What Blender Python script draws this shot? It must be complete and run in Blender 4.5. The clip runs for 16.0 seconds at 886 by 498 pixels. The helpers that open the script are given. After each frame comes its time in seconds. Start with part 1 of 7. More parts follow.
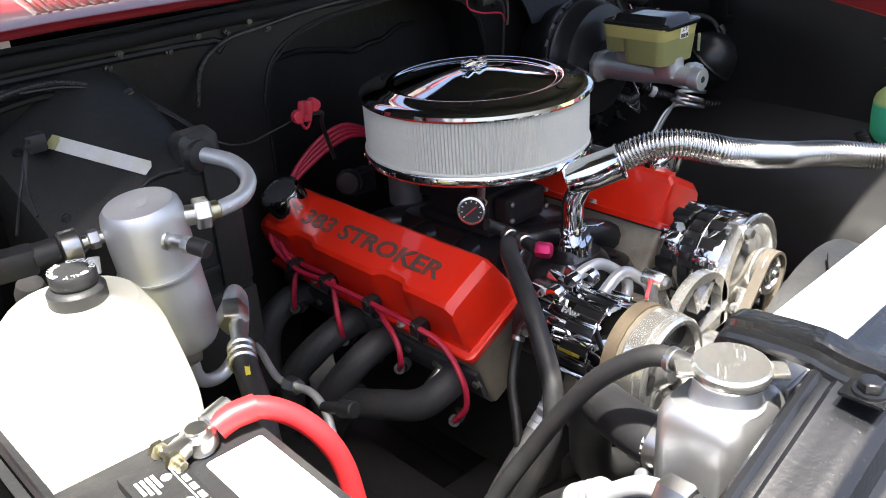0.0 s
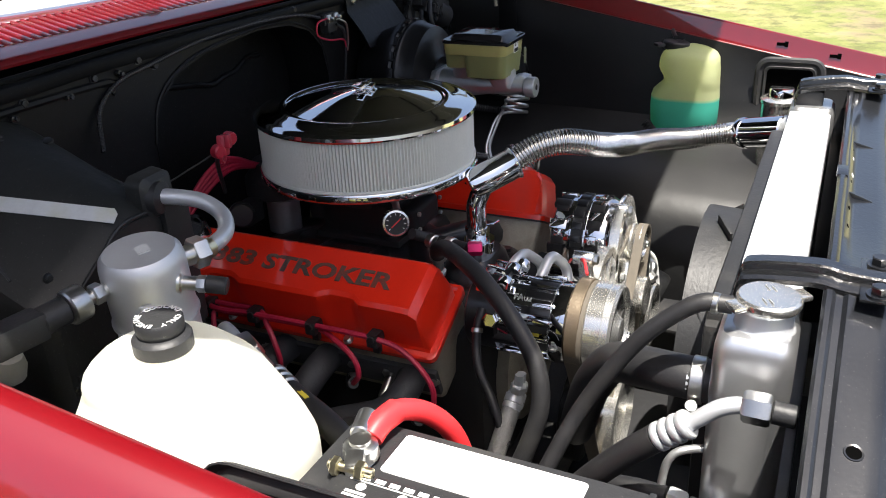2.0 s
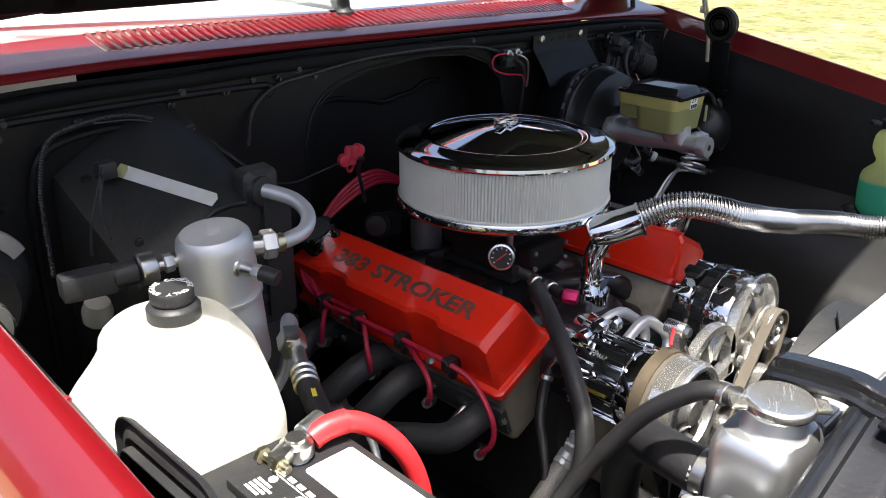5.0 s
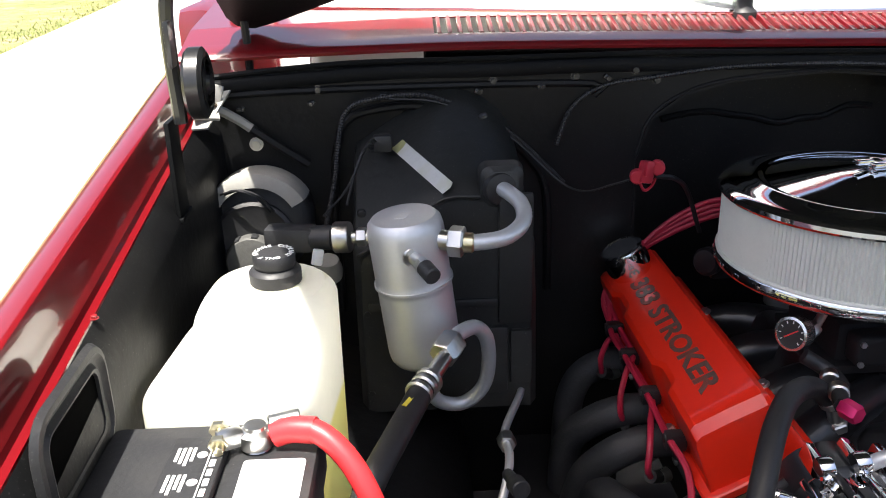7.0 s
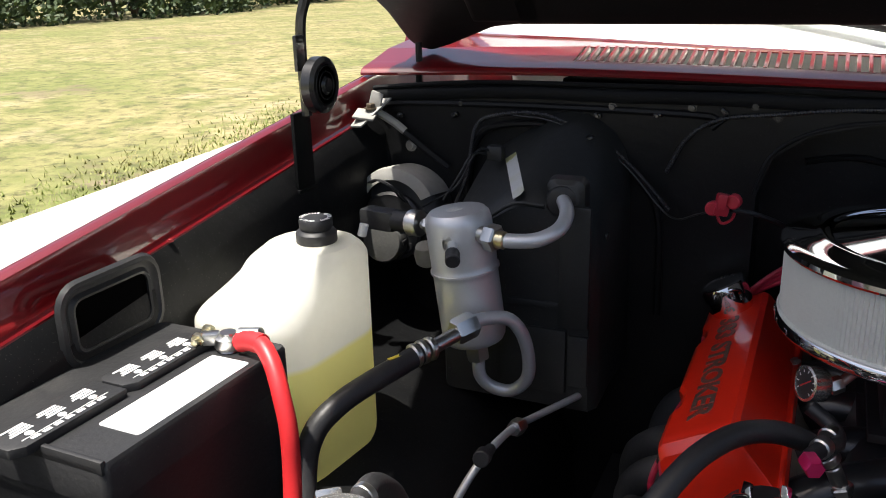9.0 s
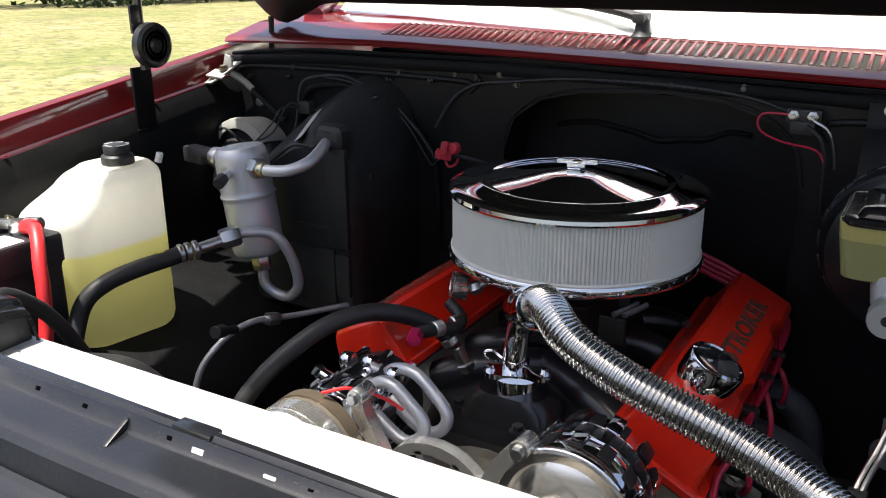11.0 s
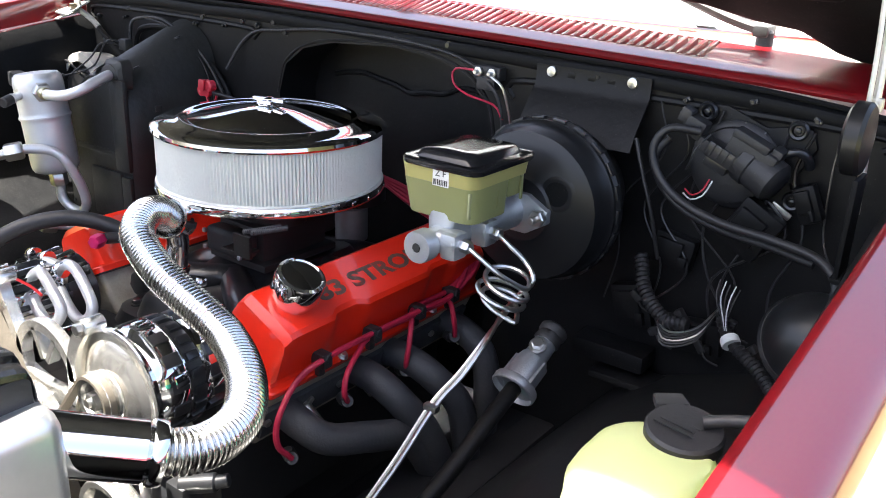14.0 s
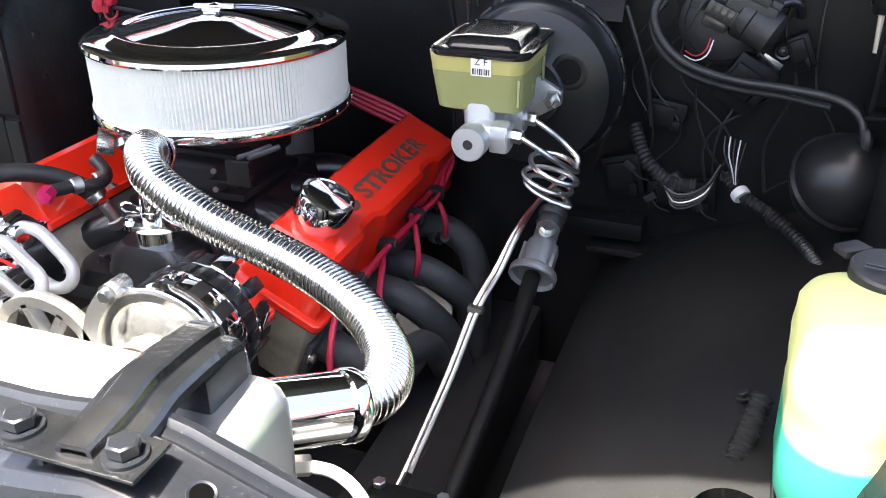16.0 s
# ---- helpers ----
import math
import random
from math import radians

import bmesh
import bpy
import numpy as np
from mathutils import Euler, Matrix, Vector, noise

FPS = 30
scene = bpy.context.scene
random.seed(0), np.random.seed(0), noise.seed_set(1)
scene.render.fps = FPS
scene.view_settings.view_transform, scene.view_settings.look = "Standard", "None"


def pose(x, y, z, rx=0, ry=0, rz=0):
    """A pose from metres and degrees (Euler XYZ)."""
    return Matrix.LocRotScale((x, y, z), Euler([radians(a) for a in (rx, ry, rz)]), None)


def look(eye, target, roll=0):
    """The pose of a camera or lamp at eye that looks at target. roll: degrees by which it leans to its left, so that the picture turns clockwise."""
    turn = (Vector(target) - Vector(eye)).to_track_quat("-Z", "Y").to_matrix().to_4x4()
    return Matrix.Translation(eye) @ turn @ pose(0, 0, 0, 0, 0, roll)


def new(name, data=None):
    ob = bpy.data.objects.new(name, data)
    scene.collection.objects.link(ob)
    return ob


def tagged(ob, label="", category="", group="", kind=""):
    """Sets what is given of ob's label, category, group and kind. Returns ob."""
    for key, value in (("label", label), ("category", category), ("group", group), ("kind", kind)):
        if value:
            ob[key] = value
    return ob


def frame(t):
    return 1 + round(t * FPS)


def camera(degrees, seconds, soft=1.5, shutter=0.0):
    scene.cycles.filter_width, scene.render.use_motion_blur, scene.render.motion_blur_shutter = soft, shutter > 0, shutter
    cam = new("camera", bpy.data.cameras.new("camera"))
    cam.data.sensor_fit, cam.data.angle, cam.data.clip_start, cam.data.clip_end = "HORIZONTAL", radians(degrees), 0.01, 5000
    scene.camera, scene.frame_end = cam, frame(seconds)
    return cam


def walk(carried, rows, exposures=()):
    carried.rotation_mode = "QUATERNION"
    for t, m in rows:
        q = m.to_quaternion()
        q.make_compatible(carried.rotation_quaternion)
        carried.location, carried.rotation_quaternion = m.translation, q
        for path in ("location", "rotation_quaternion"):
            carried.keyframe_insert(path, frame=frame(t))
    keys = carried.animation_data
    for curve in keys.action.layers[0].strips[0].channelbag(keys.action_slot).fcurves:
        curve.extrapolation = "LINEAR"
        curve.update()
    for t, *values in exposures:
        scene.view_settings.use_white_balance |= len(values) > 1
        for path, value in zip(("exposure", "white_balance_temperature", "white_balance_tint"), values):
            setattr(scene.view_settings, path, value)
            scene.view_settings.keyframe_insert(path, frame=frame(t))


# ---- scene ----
cam = camera(54.5, 16.0, 1.0)
METRES, EYE, TILT, LEAN, TURN = 3.131, 1.4553, -25.604, 3.433, -43.871
ROWS = [
    (0.0, 0.0, 0.0, 0.0, -0.0, 0.0, 0.0),
    (0.5, -0.0372, 0.0046, 0.0017, -7.67, 0.18, 2.97),
    (1.0, -0.083, 0.0015, 0.0031, -14.61, 0.18, 7.04),
    (1.5, -0.1062, -0.0042, 0.0007, -19.49, -0.3, 8.68),
    (2.0, -0.1107, -0.0057, 0.0002, -19.92, 0.21, 8.48),
    (2.5, -0.111, -0.005, 0.0007, -19.03, 0.17, 8.19),
    (3.0, -0.1101, -0.0077, -0.0, -18.23, 0.4, 7.74),
    (5.5, -0.0059, -0.0109, -0.0017, 3.64, 2.67, -5.65),
    (6.0, 0.0297, 0.0129, 0.0065, 11.71, 0.46, -8.59),
    (6.5, 0.0773, 0.0354, 0.0173, 24.18, -2.56, -14.29),
    (7.0, 0.0958, 0.055, 0.0265, 37.22, -3.34, -17.51),
    (7.5, 0.1275, 0.0749, 0.0404, 46.74, -1.99, -21.5),
    (8.0, 0.1622, 0.089, 0.0458, 56.14, -6.16, -22.71),
    (10.5, 0.3126, 0.2024, 0.105, 70.22, -13.29, -24.61),
    (11.0, 0.3581, 0.2295, 0.1194, 72.16, -14.42, -25.2),
    (11.5, 0.3785, 0.2627, 0.1335, 72.94, -14.8, -25.15),
    (12.0, 0.3962, 0.3017, 0.1548, 74.5, -15.44, -25.98),
    (12.5, 0.4255, 0.3421, 0.1698, 79.4, -17.84, -27.67),
    (13.0, 0.4458, 0.3742, 0.1857, 86.68, -24.18, -29.83),
    (13.5, 0.4495, 0.382, 0.1921, 86.48, -24.68, -29.43),
    (14.0, 0.447, 0.3869, 0.1983, 79.55, -19.55, -28.09),
    (14.5, 0.4454, 0.3879, 0.2004, 73.54, -16.13, -27.53),
    (15.0, 0.4419, 0.3747, 0.1877, 71.96, -17.04, -29.13),
    (15.5, 0.4271, 0.3352, 0.1645, 66.46, -17.45, -26.86),
    (16.0, 0.4003, 0.307, 0.1472, 60.85, -17.97, -24.17),
]
walk(cam, [(t, pose(-0.9368, -0.933, EYE, TILT, LEAN, TURN) @ pose(METRES * x, METRES * y, METRES * z, 90 + pitch, roll, yaw)) for t, x, y, z, yaw, pitch, roll in ROWS], [(0.0, 2.0), (1.0, 1.75), (2.0, 1.3), (5.5, 1.4), (6.5, 1.5), (7.0, 1.6), (8.0, 0.85), (11.0, 1.15), (12.0, 1.6), (13.0, 2.2), (14.5, 2.95), (16.0, 3.1)])

# ---- world and sun ----
SUN = Vector((-0.20, -0.22, 1.0)).normalized()
world = bpy.data.worlds.new("world")
scene.world = world
world.use_nodes = True
wn = world.node_tree.nodes
sky = wn.new("ShaderNodeTexSky")
sky.sky_type = "NISHITA"
sky.sun_disc = False
sky.dust_density = 5.0
sky.air_density = 0.8
sky.sun_elevation = math.asin(SUN.z)
sky.sun_rotation = math.atan2(SUN.x, SUN.y)
wn["Background"].inputs[1].default_value = 0.095
world.node_tree.links.new(sky.outputs[0], wn["Background"].inputs[0])
sun_data = bpy.data.lights.new("sun", "SUN")
sun_data.energy, sun_data.angle, sun_data.color = 5.0, radians(0.55), (1.0, 0.95, 0.87)
sun = new("sun", sun_data)
sun.matrix_world = look(SUN * 30, (0, 0, 0))


# ---- materials ----
def mat(name, color, rough=0.5, metal=0.0, vary=0.15, scale=30.0, bump=0.1, coat=0.0, fine=6.0, rvary=0.12, dirt=None, dirt_amount=0.3, spec=0.5, speck=0.0):
    """Colour with broad and fine variation, uneven gloss, fine relief and patches of dirt."""
    m = bpy.data.materials.new(name)
    m.use_nodes = True
    nt = m.node_tree
    n, l = nt.nodes, nt.links
    b = n["Principled BSDF"]
    co = n.new("ShaderNodeTexCoord")
    broad = n.new("ShaderNodeTexNoise")
    broad.inputs["Scale"].default_value, broad.inputs["Detail"].default_value = scale, 5
    grain = n.new("ShaderNodeTexNoise")
    grain.inputs["Scale"].default_value, grain.inputs["Detail"].default_value = scale * fine, 3
    l.new(co.outputs["Object"], broad.inputs["Vector"])
    l.new(co.outputs["Object"], grain.inputs["Vector"])
    ramp = n.new("ShaderNodeMapRange")
    ramp.inputs[3].default_value, ramp.inputs[4].default_value = 1 - vary, 1 + vary
    l.new(broad.outputs[0], ramp.inputs[0])
    ramp2 = n.new("ShaderNodeMapRange")
    ramp2.inputs[3].default_value, ramp2.inputs[4].default_value = 1 - vary * 0.6, 1 + vary * 0.6
    l.new(grain.outputs[0], ramp2.inputs[0])
    mul = n.new("ShaderNodeMath")
    mul.operation = "MULTIPLY"
    l.new(ramp.outputs[0], mul.inputs[0])
    l.new(ramp2.outputs[0], mul.inputs[1])
    col = n.new("ShaderNodeVectorMath")
    col.operation = "SCALE"
    col.inputs[0].default_value = color
    l.new(mul.outputs[0], col.inputs[3])
    out = col.outputs[0]
    if dirt:
        patch = n.new("ShaderNodeTexNoise")
        patch.inputs["Scale"].default_value, patch.inputs["Detail"].default_value = scale * 0.5, 8
        l.new(co.outputs["Object"], patch.inputs["Vector"])
        cut = n.new("ShaderNodeMapRange")
        cut.inputs[1].default_value, cut.inputs[2].default_value, cut.inputs[4].default_value = 0.5, 0.75, dirt_amount
        l.new(patch.outputs[0], cut.inputs[0])
        mix = n.new("ShaderNodeMix")
        mix.data_type = "RGBA"
        mix.inputs[7].default_value = (*dirt, 1)
        l.new(cut.outputs[0], mix.inputs[0])
        l.new(out, mix.inputs[6])
        out = mix.outputs[2]
    if speck:
        grit = n.new("ShaderNodeTexNoise")
        grit.inputs["Scale"].default_value, grit.inputs["Detail"].default_value = 420, 2
        l.new(co.outputs["Object"], grit.inputs["Vector"])
        pick = n.new("ShaderNodeMapRange")
        pick.inputs[1].default_value, pick.inputs[2].default_value, pick.inputs[4].default_value = 0.66, 0.76, speck
        l.new(grit.outputs[0], pick.inputs[0])
        dust = n.new("ShaderNodeMix")
        dust.data_type = "RGBA"
        dust.inputs[7].default_value = (0.11, 0.105, 0.095, 1)
        l.new(pick.outputs[0], dust.inputs[0])
        l.new(out, dust.inputs[6])
        out = dust.outputs[2]
    l.new(out, b.inputs["Base Color"])
    rr = n.new("ShaderNodeMapRange")
    rr.inputs[3].default_value, rr.inputs[4].default_value = max(0.02, rough - rvary * rough), min(1, rough + rvary * rough)
    l.new(broad.outputs[0], rr.inputs[0])
    l.new(rr.outputs[0], b.inputs["Roughness"])
    b.inputs["Metallic"].default_value = metal
    b.inputs["Coat Weight"].default_value = coat
    b.inputs["Coat Roughness"].default_value = 0.04
    b.inputs["Specular IOR Level"].default_value = spec
    if bump:
        bp = n.new("ShaderNodeBump")
        bp.inputs["Strength"].default_value, bp.inputs["Distance"].default_value = bump, 0.002
        l.new(grain.outputs[0], bp.inputs["Height"])
        l.new(bp.outputs[0], b.inputs["Normal"])
    return m


CHROME = mat("chrome", (0.86, 0.87, 0.88), 0.05, 1, 0.02, 20, 0.0, rvary=0.5)
CHROME_DULL = mat("polished_aluminium", (0.82, 0.81, 0.77), 0.2, 0.9, 0.06, 40, 0.04, dirt=(0.5, 0.44, 0.34), dirt_amount=0.3)
STAINLESS = mat("ribbed_stainless", (0.76, 0.75, 0.72), 0.19, 1.0, 0.05, 60, 0.03)
BILLET = mat("tumbled_aluminium", (0.74, 0.74, 0.72), 0.27, 0.9, 0.04, 12, 0.0, rvary=0.05, dirt=(0.5, 0.47, 0.41), dirt_amount=0.15)
ALU = mat("brushed_aluminium", (0.66, 0.68, 0.70), 0.42, 0.6, 0.06, 35, 0.05)
ALU_PAINT = mat("radiator_aluminium", (0.74, 0.75, 0.76), 0.34, 0.9, 0.05, 25, 0.04)
CAST = mat("cast_metal", (0.46, 0.47, 0.47), 0.45, 0.75, 0.12, 90, 0.25, dirt=(0.2, 0.19, 0.17))
CAST_RAW = mat("cast_head", (0.40, 0.37, 0.30), 0.6, 0.5, 0.2, 60, 0.4, dirt=(0.15, 0.12, 0.09), dirt_amount=0.6)
STEEL = mat("zinc_steel", (0.60, 0.60, 0.58), 0.3, 1, 0.1, 80, 0.05, dirt=(0.35, 0.3, 0.22), dirt_amount=0.25)
BRASS = mat("brass_fitting", (0.72, 0.66, 0.45), 0.3, 1, 0.1, 80, 0.05)
COVER_RED = mat("orange_red_enamel", (0.80, 0.024, 0.007), 0.34, 0, 0.06, 14, 0.05, coat=0.6, fine=12, rvary=0.2)
BODY_RED = mat("body_red_paint", (0.16, 0.0026, 0.006), 0.3, 0, 0.08, 6, 0.02, coat=1.0, dirt=(0.14, 0.008, 0.012), dirt_amount=0.3)
BODY_RED.node_tree.nodes["Principled BSDF"].inputs["Coat IOR"].default_value = 1.9
BODY_RED_IN = mat("inner_red_paint", (0.26, 0.012, 0.016), 0.45, 0, 0.15, 12, 0.08, coat=0.3, dirt=(0.12, 0.04, 0.035), dirt_amount=0.6)
BLACK = mat("black_painted_steel", (0.0065, 0.0068, 0.0074), 0.45, 0, 0.35, 9, 0.45, dirt=(0.021, 0.020, 0.018), dirt_amount=0.5, spec=0.22, speck=0.5)
HOOD_BLACK = mat("hood_black", (0.0055, 0.0060, 0.0066), 0.55, 0, 0.3, 6, 0.3, dirt=(0.011, 0.0112, 0.0115), dirt_amount=0.5, spec=0.12, speck=0.3)
BLACK_GLOSS = mat("gloss_black_steel", (0.014, 0.015, 0.017), 0.3, 0, 0.2, 12, 0.1, coat=0.25, dirt=(0.09, 0.085, 0.08), dirt_amount=0.3)
SUPPORT = mat("worn_black_support", (0.009, 0.010, 0.0125), 0.30, 0, 0.35, 10, 0.12, coat=0.9, fine=20, dirt=(0.030, 0.030, 0.030), dirt_amount=0.3, spec=0.25, speck=0.35)
LINER = mat("satin_black_liner", (0.010, 0.0102, 0.0106), 0.38, 0, 0.3, 5, 0.2, dirt=(0.030, 0.029, 0.027), dirt_amount=0.5, spec=0.34, speck=0.3)
RAIL = mat("bright_radiator_rail", (0.80, 0.81, 0.82), 0.45, 0.5, 0.05, 25, 0.04)
STRAP = mat("gloss_black_strap", (0.009, 0.0095, 0.0105), 0.2, 0, 0.3, 30, 0.5, coat=0.7, dirt=(0.05, 0.047, 0.042), dirt_amount=0.35)
BLACK_PLASTIC = mat("black_plastic", (0.02, 0.0205, 0.022), 0.5, 0, 0.2, 25, 0.25, dirt=(0.07, 0.066, 0.058), dirt_amount=0.35, speck=0.4)
GREY_PLASTIC = mat("dusty_grey_plastic", (0.016, 0.0172, 0.0168), 0.5, 0, 0.35, 9, 0.5, dirt=(0.07, 0.068, 0.060), dirt_amount=0.6, speck=0.6)
# near-black, shade of the deep bay and of recesses put into colour
DARK = mat("shadow_black", (0.012, 0.012, 0.013), 0.7, 0, 0.3, 12, 0.3, dirt=(0.04, 0.035, 0.03), dirt_amount=0.5)
# near-black that paints the shade inside holes, slots and grooves
DEPTH_SHADE = mat("painted_depth_shade", (0.0015, 0.0015, 0.0015), 0.95, 0, 0.1, 20, 0.0, spec=0.02)
RUBBER = mat("black_rubber", (0.017, 0.017, 0.0185), 0.48, 0, 0.18, 40, 0.15, dirt=(0.06, 0.057, 0.05), dirt_amount=0.3)
HEADER = mat("header_coating", (0.045, 0.047, 0.052), 0.6, 0.2, 0.2, 30, 0.3, dirt=(0.09, 0.085, 0.08), dirt_amount=0.4)
BELT = mat("worn_belt", (0.10, 0.085, 0.065), 0.7, 0, 0.25, 60, 0.3)
RUSTY = mat("clutch_ring", (0.17, 0.135, 0.095), 0.42, 0.7, 0.2, 50, 0.2, dirt=(0.16, 0.11, 0.07), dirt_amount=0.6)
PLUGWIRE = mat("magenta_red_wire", (0.46, 0.018, 0.055), 0.45, 0, 0.12, 60, 0.05)
CABLE_RED = mat("red_cable", (0.70, 0.03, 0.035), 0.42, 0, 0.1, 30, 0.05)
PINK = mat("magenta_anodised", (0.62, 0.02, 0.13), 0.3, 0.5, 0.05, 40, 0.0)
REDCONN = mat("red_connector", (0.42, 0.02, 0.04), 0.4, 0, 0.1, 40, 0.1)
WHITE = mat("white_print", (0.75, 0.75, 0.74), 0.55, 0, 0.06, 60, 0.0)
LABEL = mat("worn_label", (0.62, 0.63, 0.62), 0.6, 0, 0.12, 40, 0.1, dirt=(0.42, 0.42, 0.22), dirt_amount=0.5)
LETTER = mat("dark_letter", (0.17, 0.12, 0.10), 0.42, 0.5, 0.35, 60, 0.3, dirt=(0.40, 0.04, 0.02), dirt_amount=0.7)
INK = mat("black_ink", (0.02, 0.02, 0.02), 0.6, 0, 0.1, 60, 0.0)
YELLOW = mat("yellow_mark", (0.62, 0.50, 0.05), 0.5, 0, 0.1, 60, 0.0)
SUPPORT.node_tree.nodes["Principled BSDF"].inputs["Coat Roughness"].default_value = 0.12
CONCRETE = mat("pale_driveway", (0.50, 0.49, 0.46), 0.9, 0, 0.12, 1.2, 0.4, fine=40, dirt=(0.36, 0.35, 0.32), dirt_amount=0.4)
BARK = mat("bark", (0.10, 0.075, 0.05), 0.9, 0, 0.3, 6, 0.8)
LEAF = mat("leaf_green", (0.04, 0.07, 0.02), 0.6, 0, 0.4, 1.5, 0.1)


def plastic_tank(name, color, trans=0.9):
    """Milky translucent plastic."""
    m = mat(name, color, 0.38, 0, 0.05, 12, 0.05)
    b = m.node_tree.nodes["Principled BSDF"]
    b.inputs["Subsurface Weight"].default_value = trans
    b.inputs["Subsurface Radius"].default_value = (1.0, 0.95, 0.7)
    b.inputs["Subsurface Scale"].default_value = 0.2
    return m




def level_tank(name, upper, lower, z):
    """Milky plastic that takes on the colour of the fluid below its level."""
    m = plastic_tank(name, upper, 1.0)
    n, l = m.node_tree.nodes, m.node_tree.links
    b = n["Principled BSDF"]
    geo, sep, step, mix = n.new("ShaderNodeNewGeometry"), n.new("ShaderNodeSeparateXYZ"), n.new("ShaderNodeMapRange"), n.new("ShaderNodeMix")
    step.inputs[1].default_value, step.inputs[2].default_value = z - 0.004, z + 0.004
    mix.data_type = "RGBA"
    mix.inputs[6].default_value = (*lower, 1)
    old = b.inputs["Base Color"].links[0].from_socket
    l.new(geo.outputs["Position"], sep.inputs[0])
    l.new(sep.outputs[2], step.inputs[0])
    l.new(step.outputs[0], mix.inputs[0])
    l.new(old, mix.inputs[7])
    l.new(mix.outputs[2], b.inputs["Base Color"])
    b.inputs["Subsurface Weight"].default_value = 0.0
    wall, blend = n.new("ShaderNodeBsdfTranslucent"), n.new("ShaderNodeMixShader")
    blend.inputs[0].default_value = 0.55
    l.new(mix.outputs[2], wall.inputs["Color"])
    l.new(b.outputs[0], blend.inputs[1])
    l.new(wall.outputs[0], blend.inputs[2])
    l.new(blend.outputs[0], n["Material Output"].inputs["Surface"])
    return m


COOLANT_TANK = level_tank("milky_coolant_plastic", (0.97, 0.965, 0.90), (0.97, 0.93, 0.38), 0.978)
WASHER_TANK = level_tank("milky_washer_plastic", (0.78, 0.82, 0.46), (0.12, 0.75, 0.58), 0.934)
TANK_WHITE = plastic_tank("milky_plastic", (0.80, 0.79, 0.62))
RES_TOP = plastic_tank("brake_reservoir_plastic", (0.42, 0.38, 0.13), 0.2)
RES_FLUID = plastic_tank("brake_reservoir_over_fluid", (0.24, 0.25, 0.10), 0.2)
PAPER = mat("filter_paper", (0.66, 0.67, 0.62), 0.85, 0, 0.05, 40, 0.3)


def glass_mat():
    m = bpy.data.materials.new("windshield_glass")
    m.use_nodes = True
    b = m.node_tree.nodes["Principled BSDF"]
    b.inputs["Base Color"].default_value = (0.74, 0.78, 0.77, 1)
    b.inputs["Roughness"].default_value = 0.02
    b.inputs["Transmission Weight"].default_value = 0.5
    b.inputs["IOR"].default_value = 1.5
    n, l = m.node_tree.nodes, m.node_tree.links
    dust = n.new("ShaderNodeTexNoise")
    dust.inputs["Scale"].default_value, dust.inputs["Detail"].default_value = 3.0, 6
    span = n.new("ShaderNodeMapRange")
    span.inputs[3].default_value, span.inputs[4].default_value = 0.62, 0.38
    l.new(dust.outputs[0], span.inputs[0])
    l.new(span.outputs[0], b.inputs["Transmission Weight"])
    return m


GLASS = glass_mat()


def grass_mat():
    """Dry lawn: straw, bare earth and green mixed at several scales."""
    m = mat("dry_lawn", (0.31, 0.26, 0.125), 0.95, 0, 0.6, 5, 1.0, fine=12)
    n, l = m.node_tree.nodes, m.node_tree.links
    b = n["Principled BSDF"]
    out = b.inputs["Base Color"].links[0].from_socket
    co = n["Texture Coordinate"]
    for scale, lo, hi, amount, color in ((0.22, 0.42, 0.60, 0.8, (0.15, 0.175, 0.045)), (1.7, 0.46, 0.60, 0.75, (0.11, 0.135, 0.03)), (0.9, 0.54, 0.66, 0.7, (0.40, 0.32, 0.20)), (6.0, 0.50, 0.62, 0.8, (0.075, 0.075, 0.028)), (0.45, 0.58, 0.68, 0.8, (0.12, 0.09, 0.06))):
        tex, cutr, mix = n.new("ShaderNodeTexNoise"), n.new("ShaderNodeMapRange"), n.new("ShaderNodeMix")
        tex.inputs["Scale"].default_value, tex.inputs["Detail"].default_value, tex.inputs["Roughness"].default_value = scale, 9, 0.68
        l.new(co.outputs["Object"], tex.inputs["Vector"])
        cutr.inputs[1].default_value, cutr.inputs[2].default_value, cutr.inputs[4].default_value = lo, hi, amount
        l.new(tex.outputs[0], cutr.inputs[0])
        mix.data_type = "RGBA"
        mix.inputs[7].default_value = (*color, 1)
        l.new(cutr.outputs[0], mix.inputs[0])
        l.new(out, mix.inputs[6])
        out = mix.outputs[2]
    l.new(out, b.inputs["Base Color"])
    return m


LAWN = grass_mat()


# ---- mesh tools: everything in world metres ----
def axes(origin, axis, up=(0, 0, 1)):
    """A pose whose z runs along axis."""
    z = Vector(axis).normalized()
    u = Vector(up)
    if abs(z.dot(u.normalized())) > 0.98:
        u = Vector((0, 1, 0))
    x = u.cross(z).normalized()
    y = z.cross(x)
    m = Matrix((x, y, z)).transposed().to_4x4()
    m.translation = Vector(origin)
    return m


def box(c, s, bevel=0.003, m=None, seg=2):
    bm = bmesh.new()
    bmesh.ops.create_cube(bm, size=1)
    bmesh.ops.scale(bm, vec=s, verts=bm.verts)
    if bevel:
        bmesh.ops.bevel(bm, geom=bm.edges[:], offset=bevel, segments=seg, profile=0.6, affect="EDGES")
    bmesh.ops.transform(bm, matrix=(Matrix.Translation(c) @ m) if m else Matrix.Translation(c), verts=bm.verts)
    return bm


